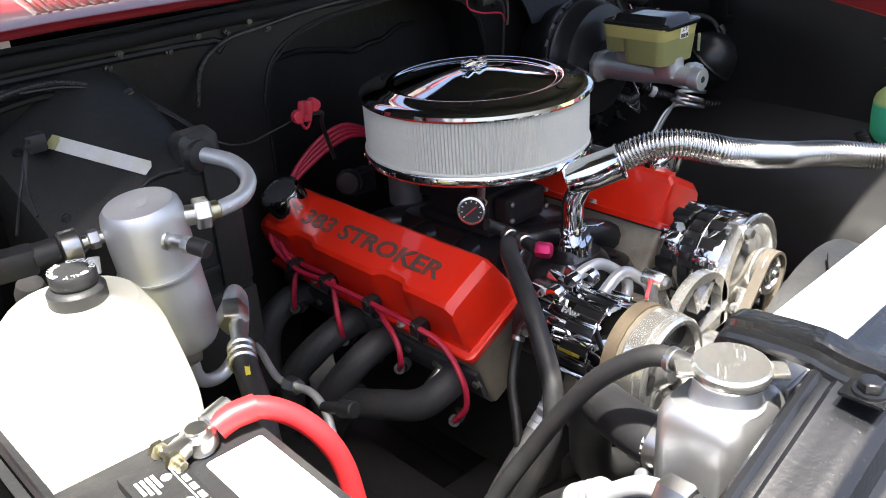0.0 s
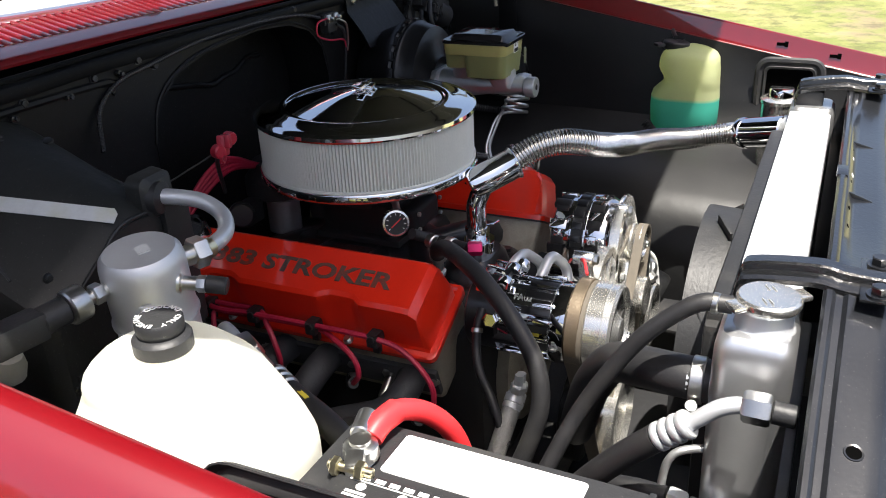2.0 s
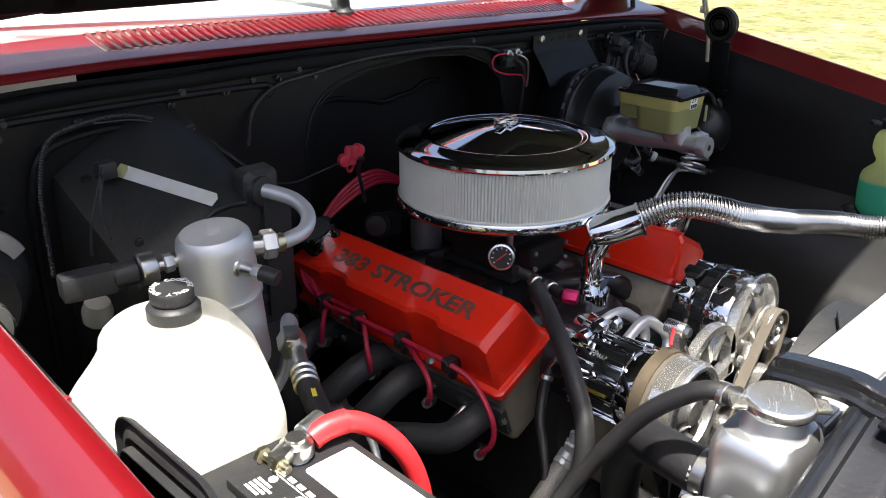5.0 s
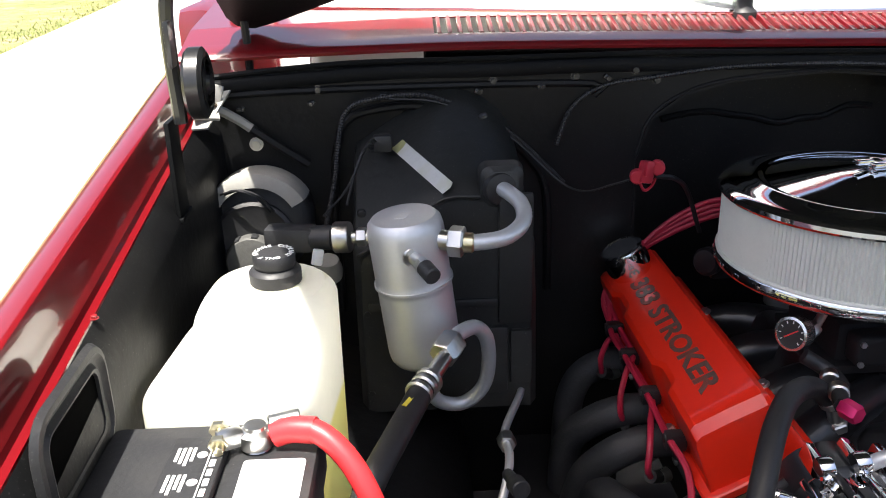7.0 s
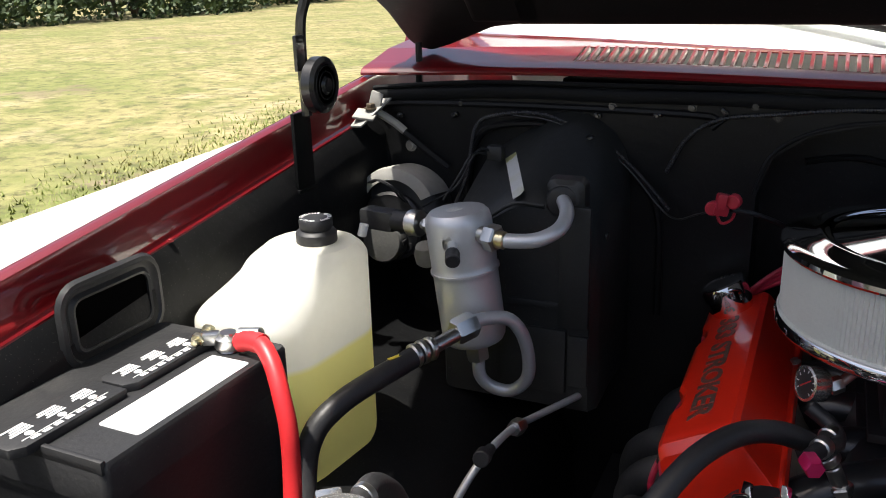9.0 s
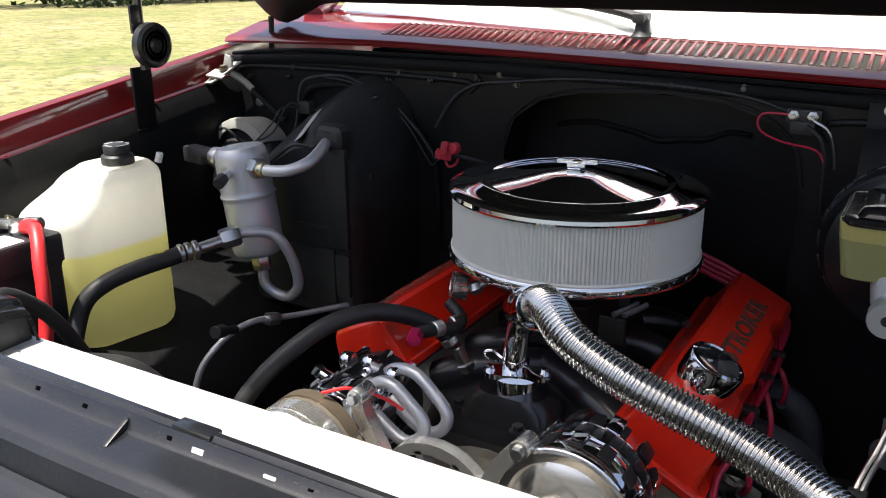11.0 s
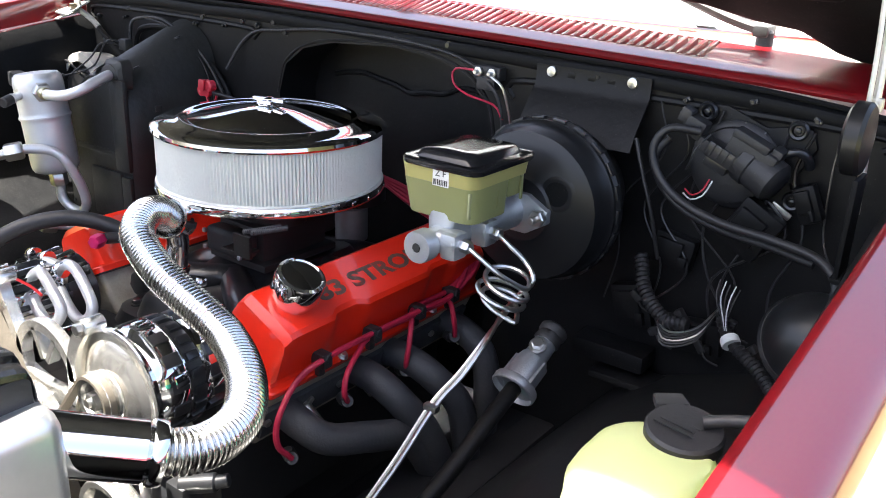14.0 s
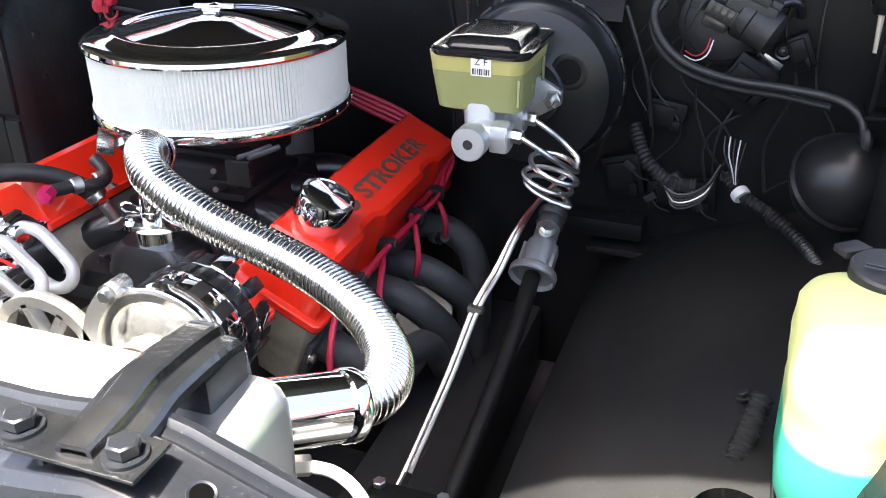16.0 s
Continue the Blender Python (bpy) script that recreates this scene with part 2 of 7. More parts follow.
def rings(loops, cap=True):
    """Skin a list of closed loops that have the same count."""
    bm = bmesh.new()
    rows = [[bm.verts.new(p) for p in lp] for lp in loops]
    k = len(rows[0])
    for a, b in zip(rows, rows[1:]):
        for i in range(k):
            bm.faces.new((a[i], a[(i + 1) % k], b[(i + 1) % k], b[i]))
    if cap:
        bm.faces.new(rows[0][::-1])
        bm.faces.new(rows[-1])
    return bm


def lathe(profile, origin=(0, 0, 0), axis=(0, 0, 1), seg=32, up=(0, 0, 1), cap=True):
    m = axes(origin, axis, up)
    loops = [[m @ Vector((max(r, 1e-5) * math.cos(2 * math.pi * i / seg), max(r, 1e-5) * math.sin(2 * math.pi * i / seg), z)) for i in range(seg)] for r, z in profile]
    return rings(loops, cap)


def rod(a, b, r, seg=16, bevel=0.15):
    a, b = Vector(a), Vector(b)
    d = (b - a).length
    e = min(bevel * r, d * 0.2)
    return lathe([(r - e, 0), (r, e), (r, d - e), (r - e, d)], a, b - a, seg)


def hexnut(origin, axis, r, h):
    return lathe([(r * 0.9, 0), (r, h * 0.12), (r, h * 0.88), (r * 0.85, h)], origin, axis, 6)


def spline(pts, step=0.006):
    """Points at even steps on a smooth curve through pts."""
    p = [Vector(q) for q in pts]
    p = [p[0] * 2 - p[1], *p, p[-1] * 2 - p[-2]]
    fine = []
    for i in range(1, len(p) - 2):
        a, b, c, d = p[i - 1:i + 3]
        for k in range(24):
            t = k / 24
            fine.append(0.5 * (2 * b + (c - a) * t + (2 * a - 5 * b + 4 * c - d) * t * t + (3 * b - a - 3 * c + d) * t ** 3))
    fine.append(p[-2])
    out, left = [fine[0]], step
    for a, b in zip(fine, fine[1:]):
        d = (b - a).length
        while d > 1e-9 and left <= d:
            a = a + (b - a) * (left / d)
            out.append(a.copy())
            d -= left
            left = step
        left -= d
    if (out[-1] - fine[-1]).length > step * 0.3:
        out.append(fine[-1])
    return out


def tube(pts, r, seg=12, step=0.008, wave=0.0, pitch=0.006):
    """A hose or wire along a smooth curve; wave and pitch give it ribs."""
    path = spline(pts, pitch / 4 if wave else step)
    loops, ref = [], Vector((0.13, 0.21, 0.97))
    for i, p in enumerate(path):
        t = (path[min(i + 1, len(path) - 1)] - path[max(i - 1, 0)]).normalized()
        ref = (ref - t * ref.dot(t)).normalized()
        s = t.cross(ref)
        rr = r + (wave * (-1, 0, 1, 0)[i % 4] if wave else 0)
        loops.append([p + (ref * math.cos(2 * math.pi * k / seg) + s * math.sin(2 * math.pi * k / seg)) * rr for k in range(seg)])
    return rings(loops)


def prism(poly, depth, m, bevel=0.0):
    """A flat outline in m's x and y, thickened along m's z."""
    bm = bmesh.new()
    f = bm.faces.new([bm.verts.new((x, y, 0)) for x, y in poly])
    ext = bmesh.ops.extrude_face_region(bm, geom=[f])
    bmesh.ops.translate(bm, vec=(0, 0, depth), verts=[v for v in ext["geom"] if isinstance(v, bmesh.types.BMVert)])
    bmesh.ops.recalc_face_normals(bm, faces=bm.faces)
    if bevel:
        bmesh.ops.bevel(bm, geom=bm.edges[:], offset=bevel, segments=2, profile=0.6, affect="EDGES")
    bmesh.ops.transform(bm, matrix=m, verts=bm.verts)
    return bm


def rounded(w, d, r, n=5):
    """Outline of a rounded rectangle."""
    out = []
    for cx, cy, a in ((w / 2 - r, d / 2 - r, 0), (-w / 2 + r, d / 2 - r, 90), (-w / 2 + r, -d / 2 + r, 180), (w / 2 - r, -d / 2 + r, 270)):
        for k in range(n + 1):
            t = radians(a + 90 * k / n)
            out.append((cx + r * math.cos(t), cy + r * math.sin(t)))
    return out


def stack(sections, m=None, n=5):
    """A moulded body out of rounded rectangles: z, centre x, centre y, width, depth, corner."""
    m = m or Matrix()
    return rings([[m @ Vector((cx + x, cy + y, z)) for x, y in rounded(w, d, min(r, w * 0.499, d * 0.499), n)] for z, cx, cy, w, d, r in sections])


def sheet(rows, thick=0.0):
    """A panel through rows of points, thickened downwards along its normals."""
    bm = bmesh.new()
    vs = [[bm.verts.new(p) for p in r] for r in rows]
    for a, b in zip(vs, vs[1:]):
        for i in range(len(a) - 1):
            bm.faces.new((a[i], a[i + 1], b[i + 1], b[i]))
    if thick:
        bm.normal_update()
        bmesh.ops.solidify(bm, geom=bm.faces[:], thickness=thick)
    return bm


def join(*bms):
    out = bmesh.new()
    for b in bms:
        me = bpy.data.meshes.new("tmp")
        b.to_mesh(me)
        out.from_mesh(me)
        bpy.data.meshes.remove(me)
    return out


def origin_of(ob):
    p = Vector()
    while ob:
        p += ob.location
        ob = ob.parent
    return p


def mesh_of(name, bm, material, at, angle=38):
    bmesh.ops.recalc_face_normals(bm, faces=bm.faces)
    bmesh.ops.translate(bm, vec=-at, verts=bm.verts)
    me = bpy.data.meshes.new(name)
    bm.to_mesh(me)
    bm.free()
    me.materials.append(material)
    me.shade_smooth()
    me.set_sharp_from_angle(angle=radians(angle))
    return me


def thing(name, at, label, category, group="", kind=""):
    ob = new(name)
    ob.empty_display_size = 0.02
    ob.location = at
    return tagged(ob, label, category, group, kind)


def part(name, bm, material, parent, label="", angle=38):
    ob = new(name, mesh_of(name, bm, material, origin_of(parent), angle))
    ob.parent = parent
    return tagged(ob, label)


def solo(name, bm, material, label, category, group="", kind="", angle=38):
    """A thing that is one mesh, with its origin at its base."""
    lo = Vector((sum(v.co.x for v in bm.verts), sum(v.co.y for v in bm.verts), 0)) / len(bm.verts)
    lo.z = min(v.co.z for v in bm.verts)
    ob = new(name, mesh_of(name, bm, material, lo, angle))
    ob.location = lo
    return tagged(ob, label, category, group, kind)


def lettering(text, size, m, material, parent, depth=0.0006, name="lettering", length=0.0, bold=0.0):
    cu = bpy.data.curves.new(name, "FONT")
    cu.body, cu.size, cu.extrude, cu.align_x, cu.align_y = text, size, depth, "CENTER", "CENTER"
    cu.resolution_u, cu.offset = 3, bold
    tmp = bpy.data.objects.new("tmp", cu)
    me = bpy.data.meshes.new_from_object(tmp)
    bpy.data.objects.remove(tmp)
    bm = bmesh.new()
    bm.from_mesh(me)
    bpy.data.meshes.remove(me)
    stretch = length / (max(v.co.x for v in bm.verts) - min(v.co.x for v in bm.verts)) if length else 1
    bmesh.ops.transform(bm, matrix=m @ Matrix.Diagonal((stretch, 1, 1, 1)), verts=bm.verts)
    return part(name, bm, material, parent)


def bolt(origin, axis, r, parent, material=None, name="bolt"):
    o, a = Vector(origin), Vector(axis).normalized()
    return part(name, join(lathe([(r * 1.35, 0), (r * 1.35, r * 0.25), (r, r * 0.26)], o, a, 16), hexnut(o + a * r * 0.25, a, r, r * 0.9)), material or STEEL, parent)


# ---- ground ----
bm = bmesh.new()
bmesh.ops.create_grid(bm, x_segments=60, y_segments=60, size=300)
for v in bm.verts:
    r = math.hypot(v.co.x, v.co.y)
    v.co.z = -0.03 + (0.25 * noise.noise(v.co * 0.05) if r > 15 else 0)
tagged(new("ground", mesh_of("ground", bm, LAWN, Vector())), "sunlit dry lawn with patches of straw and green", "ground", kind="structure")
drive = sheet([[(x, y, -0.0) for x in (-3.9 - 0.09 * (y + 6), 3.2)] for y in range(-14, 40, 2)], 0.08)
tagged(new("driveway", mesh_of("driveway", drive, CONCRETE, Vector())), "pale concrete driveway glaring in the sun", "driveway", kind="structure")

# grass along the driveway's edge and over the near lawn
rng = random.Random(4)
verts, faces = [], []
for k in range(9000):
    y = rng.uniform(-2, 22)
    x = -3.9 - 0.09 * (y + 6) - abs(rng.gauss(0, 0.45)) + 0.03
    h, a, w = rng.uniform(-0.015, 0.022), rng.uniform(0, 6.28), rng.uniform(0.004, 0.012)
    if noise.noise(Vector((x * 0.7, y * 0.7, 0))) < rng.uniform(-0.5, 0.3):
        continue
    dx, dy = math.cos(a) * w, math.sin(a) * w
    i = len(verts)
    verts += [(x - dx, y - dy, -0.03), (x + dx, y + dy, -0.03), (x + dy * 3, y - dx * 3, h)]
    faces.append((i, i + 1, i + 2))
me = bpy.data.meshes.new("grass")
me.from_pydata(verts, [], faces)
GRASS = mat("grass_blades", (0.20, 0.24, 0.06), 0.7, 0, 0.4, 0.8, 0.0, dirt=(0.42, 0.35, 0.16), dirt_amount=0.9)
me.materials.append(GRASS)
tagged(new("grass", me), "tufts of yellow-green grass beside the driveway", "grass", kind="stuff")


def tree(x, y, h, seed):
    r = random.Random(seed)
    ob = thing("tree", (x, y, -0.03), "dark leafy tree at the far edge of the lawn", "tree", "trees behind the lawn")
    tr = tube([(x, y, -0.1), (x + r.uniform(-.1, .1), y, h * 0.3), (x + r.uniform(-.4, .4), y, h * 0.6), (x + r.uniform(-.6, .6), y, h * 0.9)], h * 0.022, 8, 0.5)
    limbs = [tube([(x, y, h * (0.25 + 0.1 * k)), (x + math.cos(k * 2.1) * h * 0.12, y + math.sin(k * 2.1) * h * 0.12, h * (0.36 + 0.1 * k)), (x + math.cos(k * 2.1) * h * 0.24, y + math.sin(k * 2.1) * h * 0.24, h * (0.42 + 0.1 * k))], h * 0.009, 6, 0.5) for k in range(5)]
    part("trunk", join(tr, *limbs), BARK, ob)
    vs, fs = [], []
    for c in range(46):
        th, ph = r.uniform(0, 6.28), r.uniform(0.05, 1)
        rad = h * 0.3 * math.sqrt(ph) * r.uniform(0.5, 1.1)
        cx, cy, cz = x + rad * math.cos(th), y + rad * math.sin(th), h * (0.02 + 0.9 * r.random() ** 1.2)
        for k in range(34):
            p = Vector((cx, cy, cz)) + Vector((r.gauss(0, 1), r.gauss(0, 1), r.gauss(0, 0.7))) * h * 0.045
            u = Vector((r.gauss(0, 1), r.gauss(0, 1), r.gauss(0, 1))).normalized() * h * 0.016
            w = u.orthogonal().normalized() * h * 0.010
            i = len(vs)
            vs += [p - u, p + w, p + u, p - w]
            fs.append((i, i + 1, i + 2, i + 3))
    me2 = bpy.data.meshes.new("crown")
    me2.from_pydata([Vector(v) - Vector((x, y, -0.03)) for v in vs], [], fs)
    me2.materials.append(LEAF)
    cr = new("crown", me2)
    cr.parent = ob


for k in range(18):
    tree(-25.5 + rng.uniform(-1.6, 0.8), 17 + 2.5 * k + rng.uniform(-1, 1), rng.uniform(6, 10), k)
for k in range(7):
    tree(-27 - 0.6 * k + rng.uniform(-2, 2), -16 + k * 4.5 + rng.uniform(-2, 2), rng.uniform(5, 8), 40 + k)

# low shrubs along the edge of the lawn
for k in range(22):
    r = random.Random(80 + k)
    x, y = -23.2 + r.uniform(-0.9, 0.9), 17.5 + 1.95 * k + r.uniform(-0.9, 0.9)
    vs, fs = [], []
    for c in range(22):
        cx, cy, cz = r.gauss(0, 0.8), r.gauss(0, 0.6), r.uniform(0.05, 1.3)
        for q in range(26):
            p = Vector((cx, cy, cz)) + Vector((r.gauss(0, 0.22), r.gauss(0, 0.22), r.gauss(0, 0.2)))
            u = Vector((r.gauss(0, 1), r.gauss(0, 1), r.gauss(0, 1))).normalized() * 0.11
            w = u.orthogonal().normalized() * 0.06
            i = len(vs)
            vs += [p - u, p + w, p + u, p - w]
            fs.append((i, i + 1, i + 2, i + 3))
    me = bpy.data.meshes.new("shrub")
    me.from_pydata(vs, [], fs)
    me.materials.append(LEAF)
    ob = new("shrub", me)
    ob.location = (x, y, 0)
    tagged(ob, "dark green shrub at the edge of the lawn", "shrub", "shrubs behind the lawn")

# ---- the truck's body ----
truck = thing("pickup_truck", (0, 0.3, 0), "red pickup truck with its hood open over a black engine bay", "truck")

LEDGE_X = [-0.87 + 1.74 * i / 24 for i in range(25)]


def sag(x):
    """Dip of the firewall's top edge towards the fenders."""
    return -0.03 * max(0.0, (abs(x) - 0.62) / 0.24) ** 1.6


def cowl_edge(x):
    """Fall of the ledge towards the driver's side."""
    return -max(0.0, 0.0125 + 0.025 * x)


def wall_top(x):
    return min(1.235, 1.243 + cowl_edge(x)) + sag(x) * 0.5


# firewall with an arched recess behind the engine
ARCH = [(-0.235, 0.55), (-0.235, 1.09), (-0.215, 1.15), (-0.165, 1.186), (-0.09, 1.204), (0.05, 1.212), (0.15, 1.203), (0.215, 1.18), (0.255, 1.14), (0.27, 1.08), (0.27, 0.55)]
fw_m = Matrix(((1, 0, 0, 0), (0, 0, 1, 0.238), (0, 1, 0, 0), (0, 0, 0, 1)))
outline = [(-0.87, 0.5), *[(x, wall_top(x)) for x in LEDGE_X], (0.87, 0.5)] + [(x, z if z > 0.6 else 0.5) for x, z in reversed(ARCH)]
wall = prism(outline, 0.012, fw_m)
deep = sheet([[(x, y, z) for x, z in ARCH] for y in (0.236, 0.25, 0.32, 0.335)], 0.004)
back = prism(ARCH, 0.006, Matrix(((1, 0, 0, 0), (0, 0, 1, 0.334), (0, 1, 0, 0), (0, 0, 0, 1))))
firewall = part("firewall", join(wall, deep, back), BLACK, truck, "black firewall with an arched recess")
lip = sheet([[(x, y + 0.0010 * math.sin(x * 31), wall_top(x) + dz + 0.0008 * math.sin(x * 23 + y * 90)) for x in LEDGE_X] for y, dz in ((0.236, -0.016), (0.2335, -0.012), (0.2335, -0.002), (0.236, 0.002), (0.242, 0.0035), (0.268, 0.005))], 0.003)
part("weatherstrip_ledge", lip, HOOD_BLACK, truck)
part("weatherstrip", tube([(x, 0.248 + 0.001 * math.sin(x * 17), wall_top(x) + 0.008) for x in LEDGE_X], 0.0042, 8, 0.03), HOOD_BLACK, truck)
for x0, x1, z in ((-0.84, -0.3, 1.205), (0.3, 0.84, 1.186)):
    part("stiffening_bead", tube([(x0, 0.240, z - 0.03), (x0 + 0.03, 0.239, z), (x1 - 0.03, 0.239, z), (x1, 0.240, z - 0.02)], 0.006, 8, 0.02), BLACK, firewall)
part("round_cover", lathe([(0.066, 0), (0.065, 0.0008), (0.063, 0.0009), (0.061, 0.0006), (0.012, 0.0006)], (-0.298, 0.239, 1.136), (0, -1, 0), 28), BLACK, firewall)
part("arch_lip", tube([(x, 0.2375, z) for x, z in ARCH[1:-1]], 0.003, 8, 0.015), BLACK, firewall)
for x, z in ((-0.702, 1.208), (-0.242, 1.221), (0.17, 1.224), (-0.21, 1.206), (0.06, 1.222), (-0.45, 1.212), (0.62, 1.17), (-0.33, 1.215)):
    bolt((x, 0.238, z), (0, -1, 0), 0.005, firewall, BLACK_GLOSS)

# cowl with louvers
LX0, LX1, LN = -0.53, 0.575, 70


def cowl_z(y):
    return 1.268 + (y - 0.262) * 0.24


def cowl_fall(x):
    """The cowl sits lower towards the driver's side."""
    return -max(0.0, 0.0125 + 0.025 * x) - 0.010 * (abs(x) / 0.9) ** 3


def cowl_row(y, z, n=24):
    return [(-0.9 + 1.8 * i / n, y, z + cowl_fall(-0.9 + 1.8 * i / n)) for i in range(n + 1)]


front = sheet([cowl_row(y, z) for y, z in ((0.264, 1.2555), (0.2565, 1.2570), (0.2552, 1.2610), (0.2585, 1.2662), (0.266, 1.2700), (0.297, cowl_z(0.297)))], 0.002)
def glass_y(x):
    """Foot of the windshield, bowed forward in the middle."""
    return 0.374 + 0.10 * (x / 0.70) ** 2


def deck_z(y):
    """Flat strip of cowl between louvers and glass."""
    return cowl_z(0.365) + (y - 0.365) * 0.10


rear = sheet([[(x, y, deck_z(y) + cowl_fall(x)) for x in [-0.9 + 1.8 * i / 24 for i in range(25)] for y in [0.365 + (glass_y(x) + 0.03 - 0.365) * t]] for t in (0, 0.3, 0.6, 1)], 0.002)
ends = [sheet([[(x, y, cowl_z(y) + cowl_fall(x)) for x in xs] for y in (0.297, 0.33, 0.365)], 0.002) for xs in ((-0.9, -0.75, -0.6, LX0), (LX1, 0.7, 0.8, 0.9))]
cowl = part("cowl_panel", join(front, rear, *ends), BODY_RED, truck, "glossy red cowl with a long row of louvers")
# plenum box in near-black, painting the shade between the louvers
part("plenum_shade", box((0.02, 0.331, 1.218), (1.13, 0.09, 0.04), 0.004, pose(0, 0, 0, 0, 1.0, 0)), DEPTH_SHADE, truck)
slat_pitch = (LX1 - LX0) / LN
slat = sheet([[(dx, y, 0.24 * y + dz) for dx, dz in ((-0.0033, -0.009), (-0.0030, 0.0004), (-0.0021, 0.0016), (0.0021, 0.0016), (0.0030, 0.0004), (0.0033, -0.009))] for y in (0.296 - 0.331, 0.305 - 0.331, 0.357 - 0.331, 0.366 - 0.331)], 0.0012)
slat_me = mesh_of("louver", slat, BODY_RED, Vector())
for i in range(LN):
    ob = new("louver", slat_me)
    ob.parent = cowl
    x = LX0 + (i + 0.5) * slat_pitch
    ob.location = Vector((x, 0.331, cowl_z(0.331) + cowl_fall(x))) - truck.location

# windshield, its rubber and the cab
GLASS_X = [-0.78 + 1.56 * i / 16 for i in range(17)]
ws = sheet([[(x * (1 - 0.13 * t), glass_y(x) + 0.66 * t, deck_z(glass_y(x)) + cowl_fall(x) + 0.001 + 0.49 * t) for x in GLASS_X] for t in (0, 0.2, 0.4, 0.6, 0.8, 1)], 0.005)
wsp = part("windshield", ws, GLASS, truck, "dusty sloping windshield glass, glaring in the sun")
wsp.visible_shadow = False
part("windshield_trim", tube([(x, glass_y(x) - 0.002, deck_z(glass_y(x)) + cowl_fall(x) + 0.001) for x in [-0.82 + 1.64 * i / 16 for i in range(17)]], 0.0050, 8, 0.04), CHROME, truck, "chrome windshield moulding")
for s in (-1, 1):
    part("pillar", tube([(s * 0.83, 0.47, 1.30), (s * 0.78, 0.78, 1.55), (s * 0.72, 1.12, 1.80)], 0.032, 10, 0.05), BODY_RED, truck)
    part("door", box((s * 0.93, 1.15, 0.86), (0.08, 1.2, 0.88), 0.03), BODY_RED, truck)
part("roof", box((0, 1.75, 1.83), (1.5, 1.3, 0.06), 0.025), BODY_RED, truck)
part("cab_back", box((0, 2.38, 1.2), (1.6, 0.05, 1.25), 0.02), BODY_RED, truck)
# dashboard's pale colour carries the sunlit look behind the glass
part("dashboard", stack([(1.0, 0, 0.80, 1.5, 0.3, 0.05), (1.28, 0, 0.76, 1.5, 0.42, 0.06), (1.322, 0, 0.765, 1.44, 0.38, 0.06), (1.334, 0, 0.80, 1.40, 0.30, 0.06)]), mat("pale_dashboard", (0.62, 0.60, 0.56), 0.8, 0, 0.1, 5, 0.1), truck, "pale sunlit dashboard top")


def wiper(px, py, pz, ex, ey, ez):
    w = part("wiper", join(lathe([(0.02, 0), (0.02, 0.012), (0.013, 0.02), (0.012, 0.04), (0.008, 0.044)], (px, py, pz - 0.012), (0, 0, 1), 18), box((px - 0.004, py + 0.006, pz + 0.03), (0.022, 0.045, 0.016), 0.004), tube([(px, py, pz + 0.03), (px + (ex - px) * 0.3, py + (ey - py) * 0.3, pz + 0.045), (ex, ey, ez)], 0.0085, 8, 0.02)), BLACK_PLASTIC, truck, "black wiper arm and pivot")
    part("wiper_blade", box(((ex + px) / 2 - 0.2, ey + 0.01, ez + 0.004), (0.42, 0.012, 0.012), 0.003, pose(0, 0, 0, 0, 0, -2)), RUBBER, w)
    return w


wiper(-0.036, 0.372, 1.284, -0.32, 0.455, 1.350)
wiper(0.63, 0.385, 1.252, 0.40, 0.440, 1.345)

# hood, propped open on its hinges
HA = radians(43)
hood_m = Matrix(((1, 0, 0, 0.03), (0, -math.cos(HA), math.sin(HA), 0.36), (0, math.sin(HA), math.cos(HA), 1.265), (0, 0, 0, 1)))
hood_shape = [(x, y * 1.18 if y < 0.31 else y) for x, y in [(-0.918, 0.30), (-0.909, 0.179), (-0.879, 0.107), (-0.868, 0.045), (-0.855, 0.026), (-0.83, 0.020), (-0.789, 0.034), (-0.697, 0.074), (-0.6, 0.086), (-0.392, 0.098), (-0.111, 0.109), (0.156, 0.102), (0.352, 0.085), (0.531, 0.062), (0.60, 0.040), (0.66, 0.030), (0.708, -0.005), (0.75, -0.020), (0.793, -0.029), (0.845, -0.039), (0.868, -0.030), (0.874, 0.0), (0.868, 0.116), (0.885, 0.30), (0.875, 1.40), (0.85, 1.45), (-0.87, 1.45), (-0.90, 1.40)]]
hood = part("hood", prism([(x * 0.955, 0.045 + y * 0.955) for x, y in hood_shape], 0.012, hood_m @ Matrix.Translation((0, 0, 0.030)), 0.003), BODY_RED, truck, "open hood, red outside and black inside")
inner = prism(hood_shape, 0.030, hood_m @ Matrix.Translation((0, 0, 0.0)), 0.009)
beams = [box((0, 0, 0), s, 0.012, None, 3) for s in ((1.3, 0.13, 0.03), (0.13, 1.1, 0.03), (0.13, 1.1, 0.03), (0.10, 1.0, 0.028), (1.4, 0.1, 0.03))]
for b, (x, y, a) in zip(beams, ((0, 0.17, 0), (-0.66, 0.66, 0), (0.66, 0.66, 0), (0.0, 0.66, 0), (0, 1.24, 0))):
    bmesh.ops.transform(b, matrix=hood_m @ Matrix.Translation((x, y, 0.004)) @ pose(0, 0, 0, 0, 0, a), verts=b.verts)
part("hood_inner_panel", inner, HOOD_BLACK, hood, "black stamped inner panel")
for b in beams:
    part("hood_rib", b, HOOD_BLACK, hood)

# fenders: lip, inward wall, ridge and crowned top
def fender_line(s, y):
    """Ridge of the fender: its x and z."""
    y = min(y, 0.28)
    return (-0.892, 1.206 + 0.135 * y) if s < 0 else (0.913 + 0.03 * y, 1.1805 + 0.186 * y)


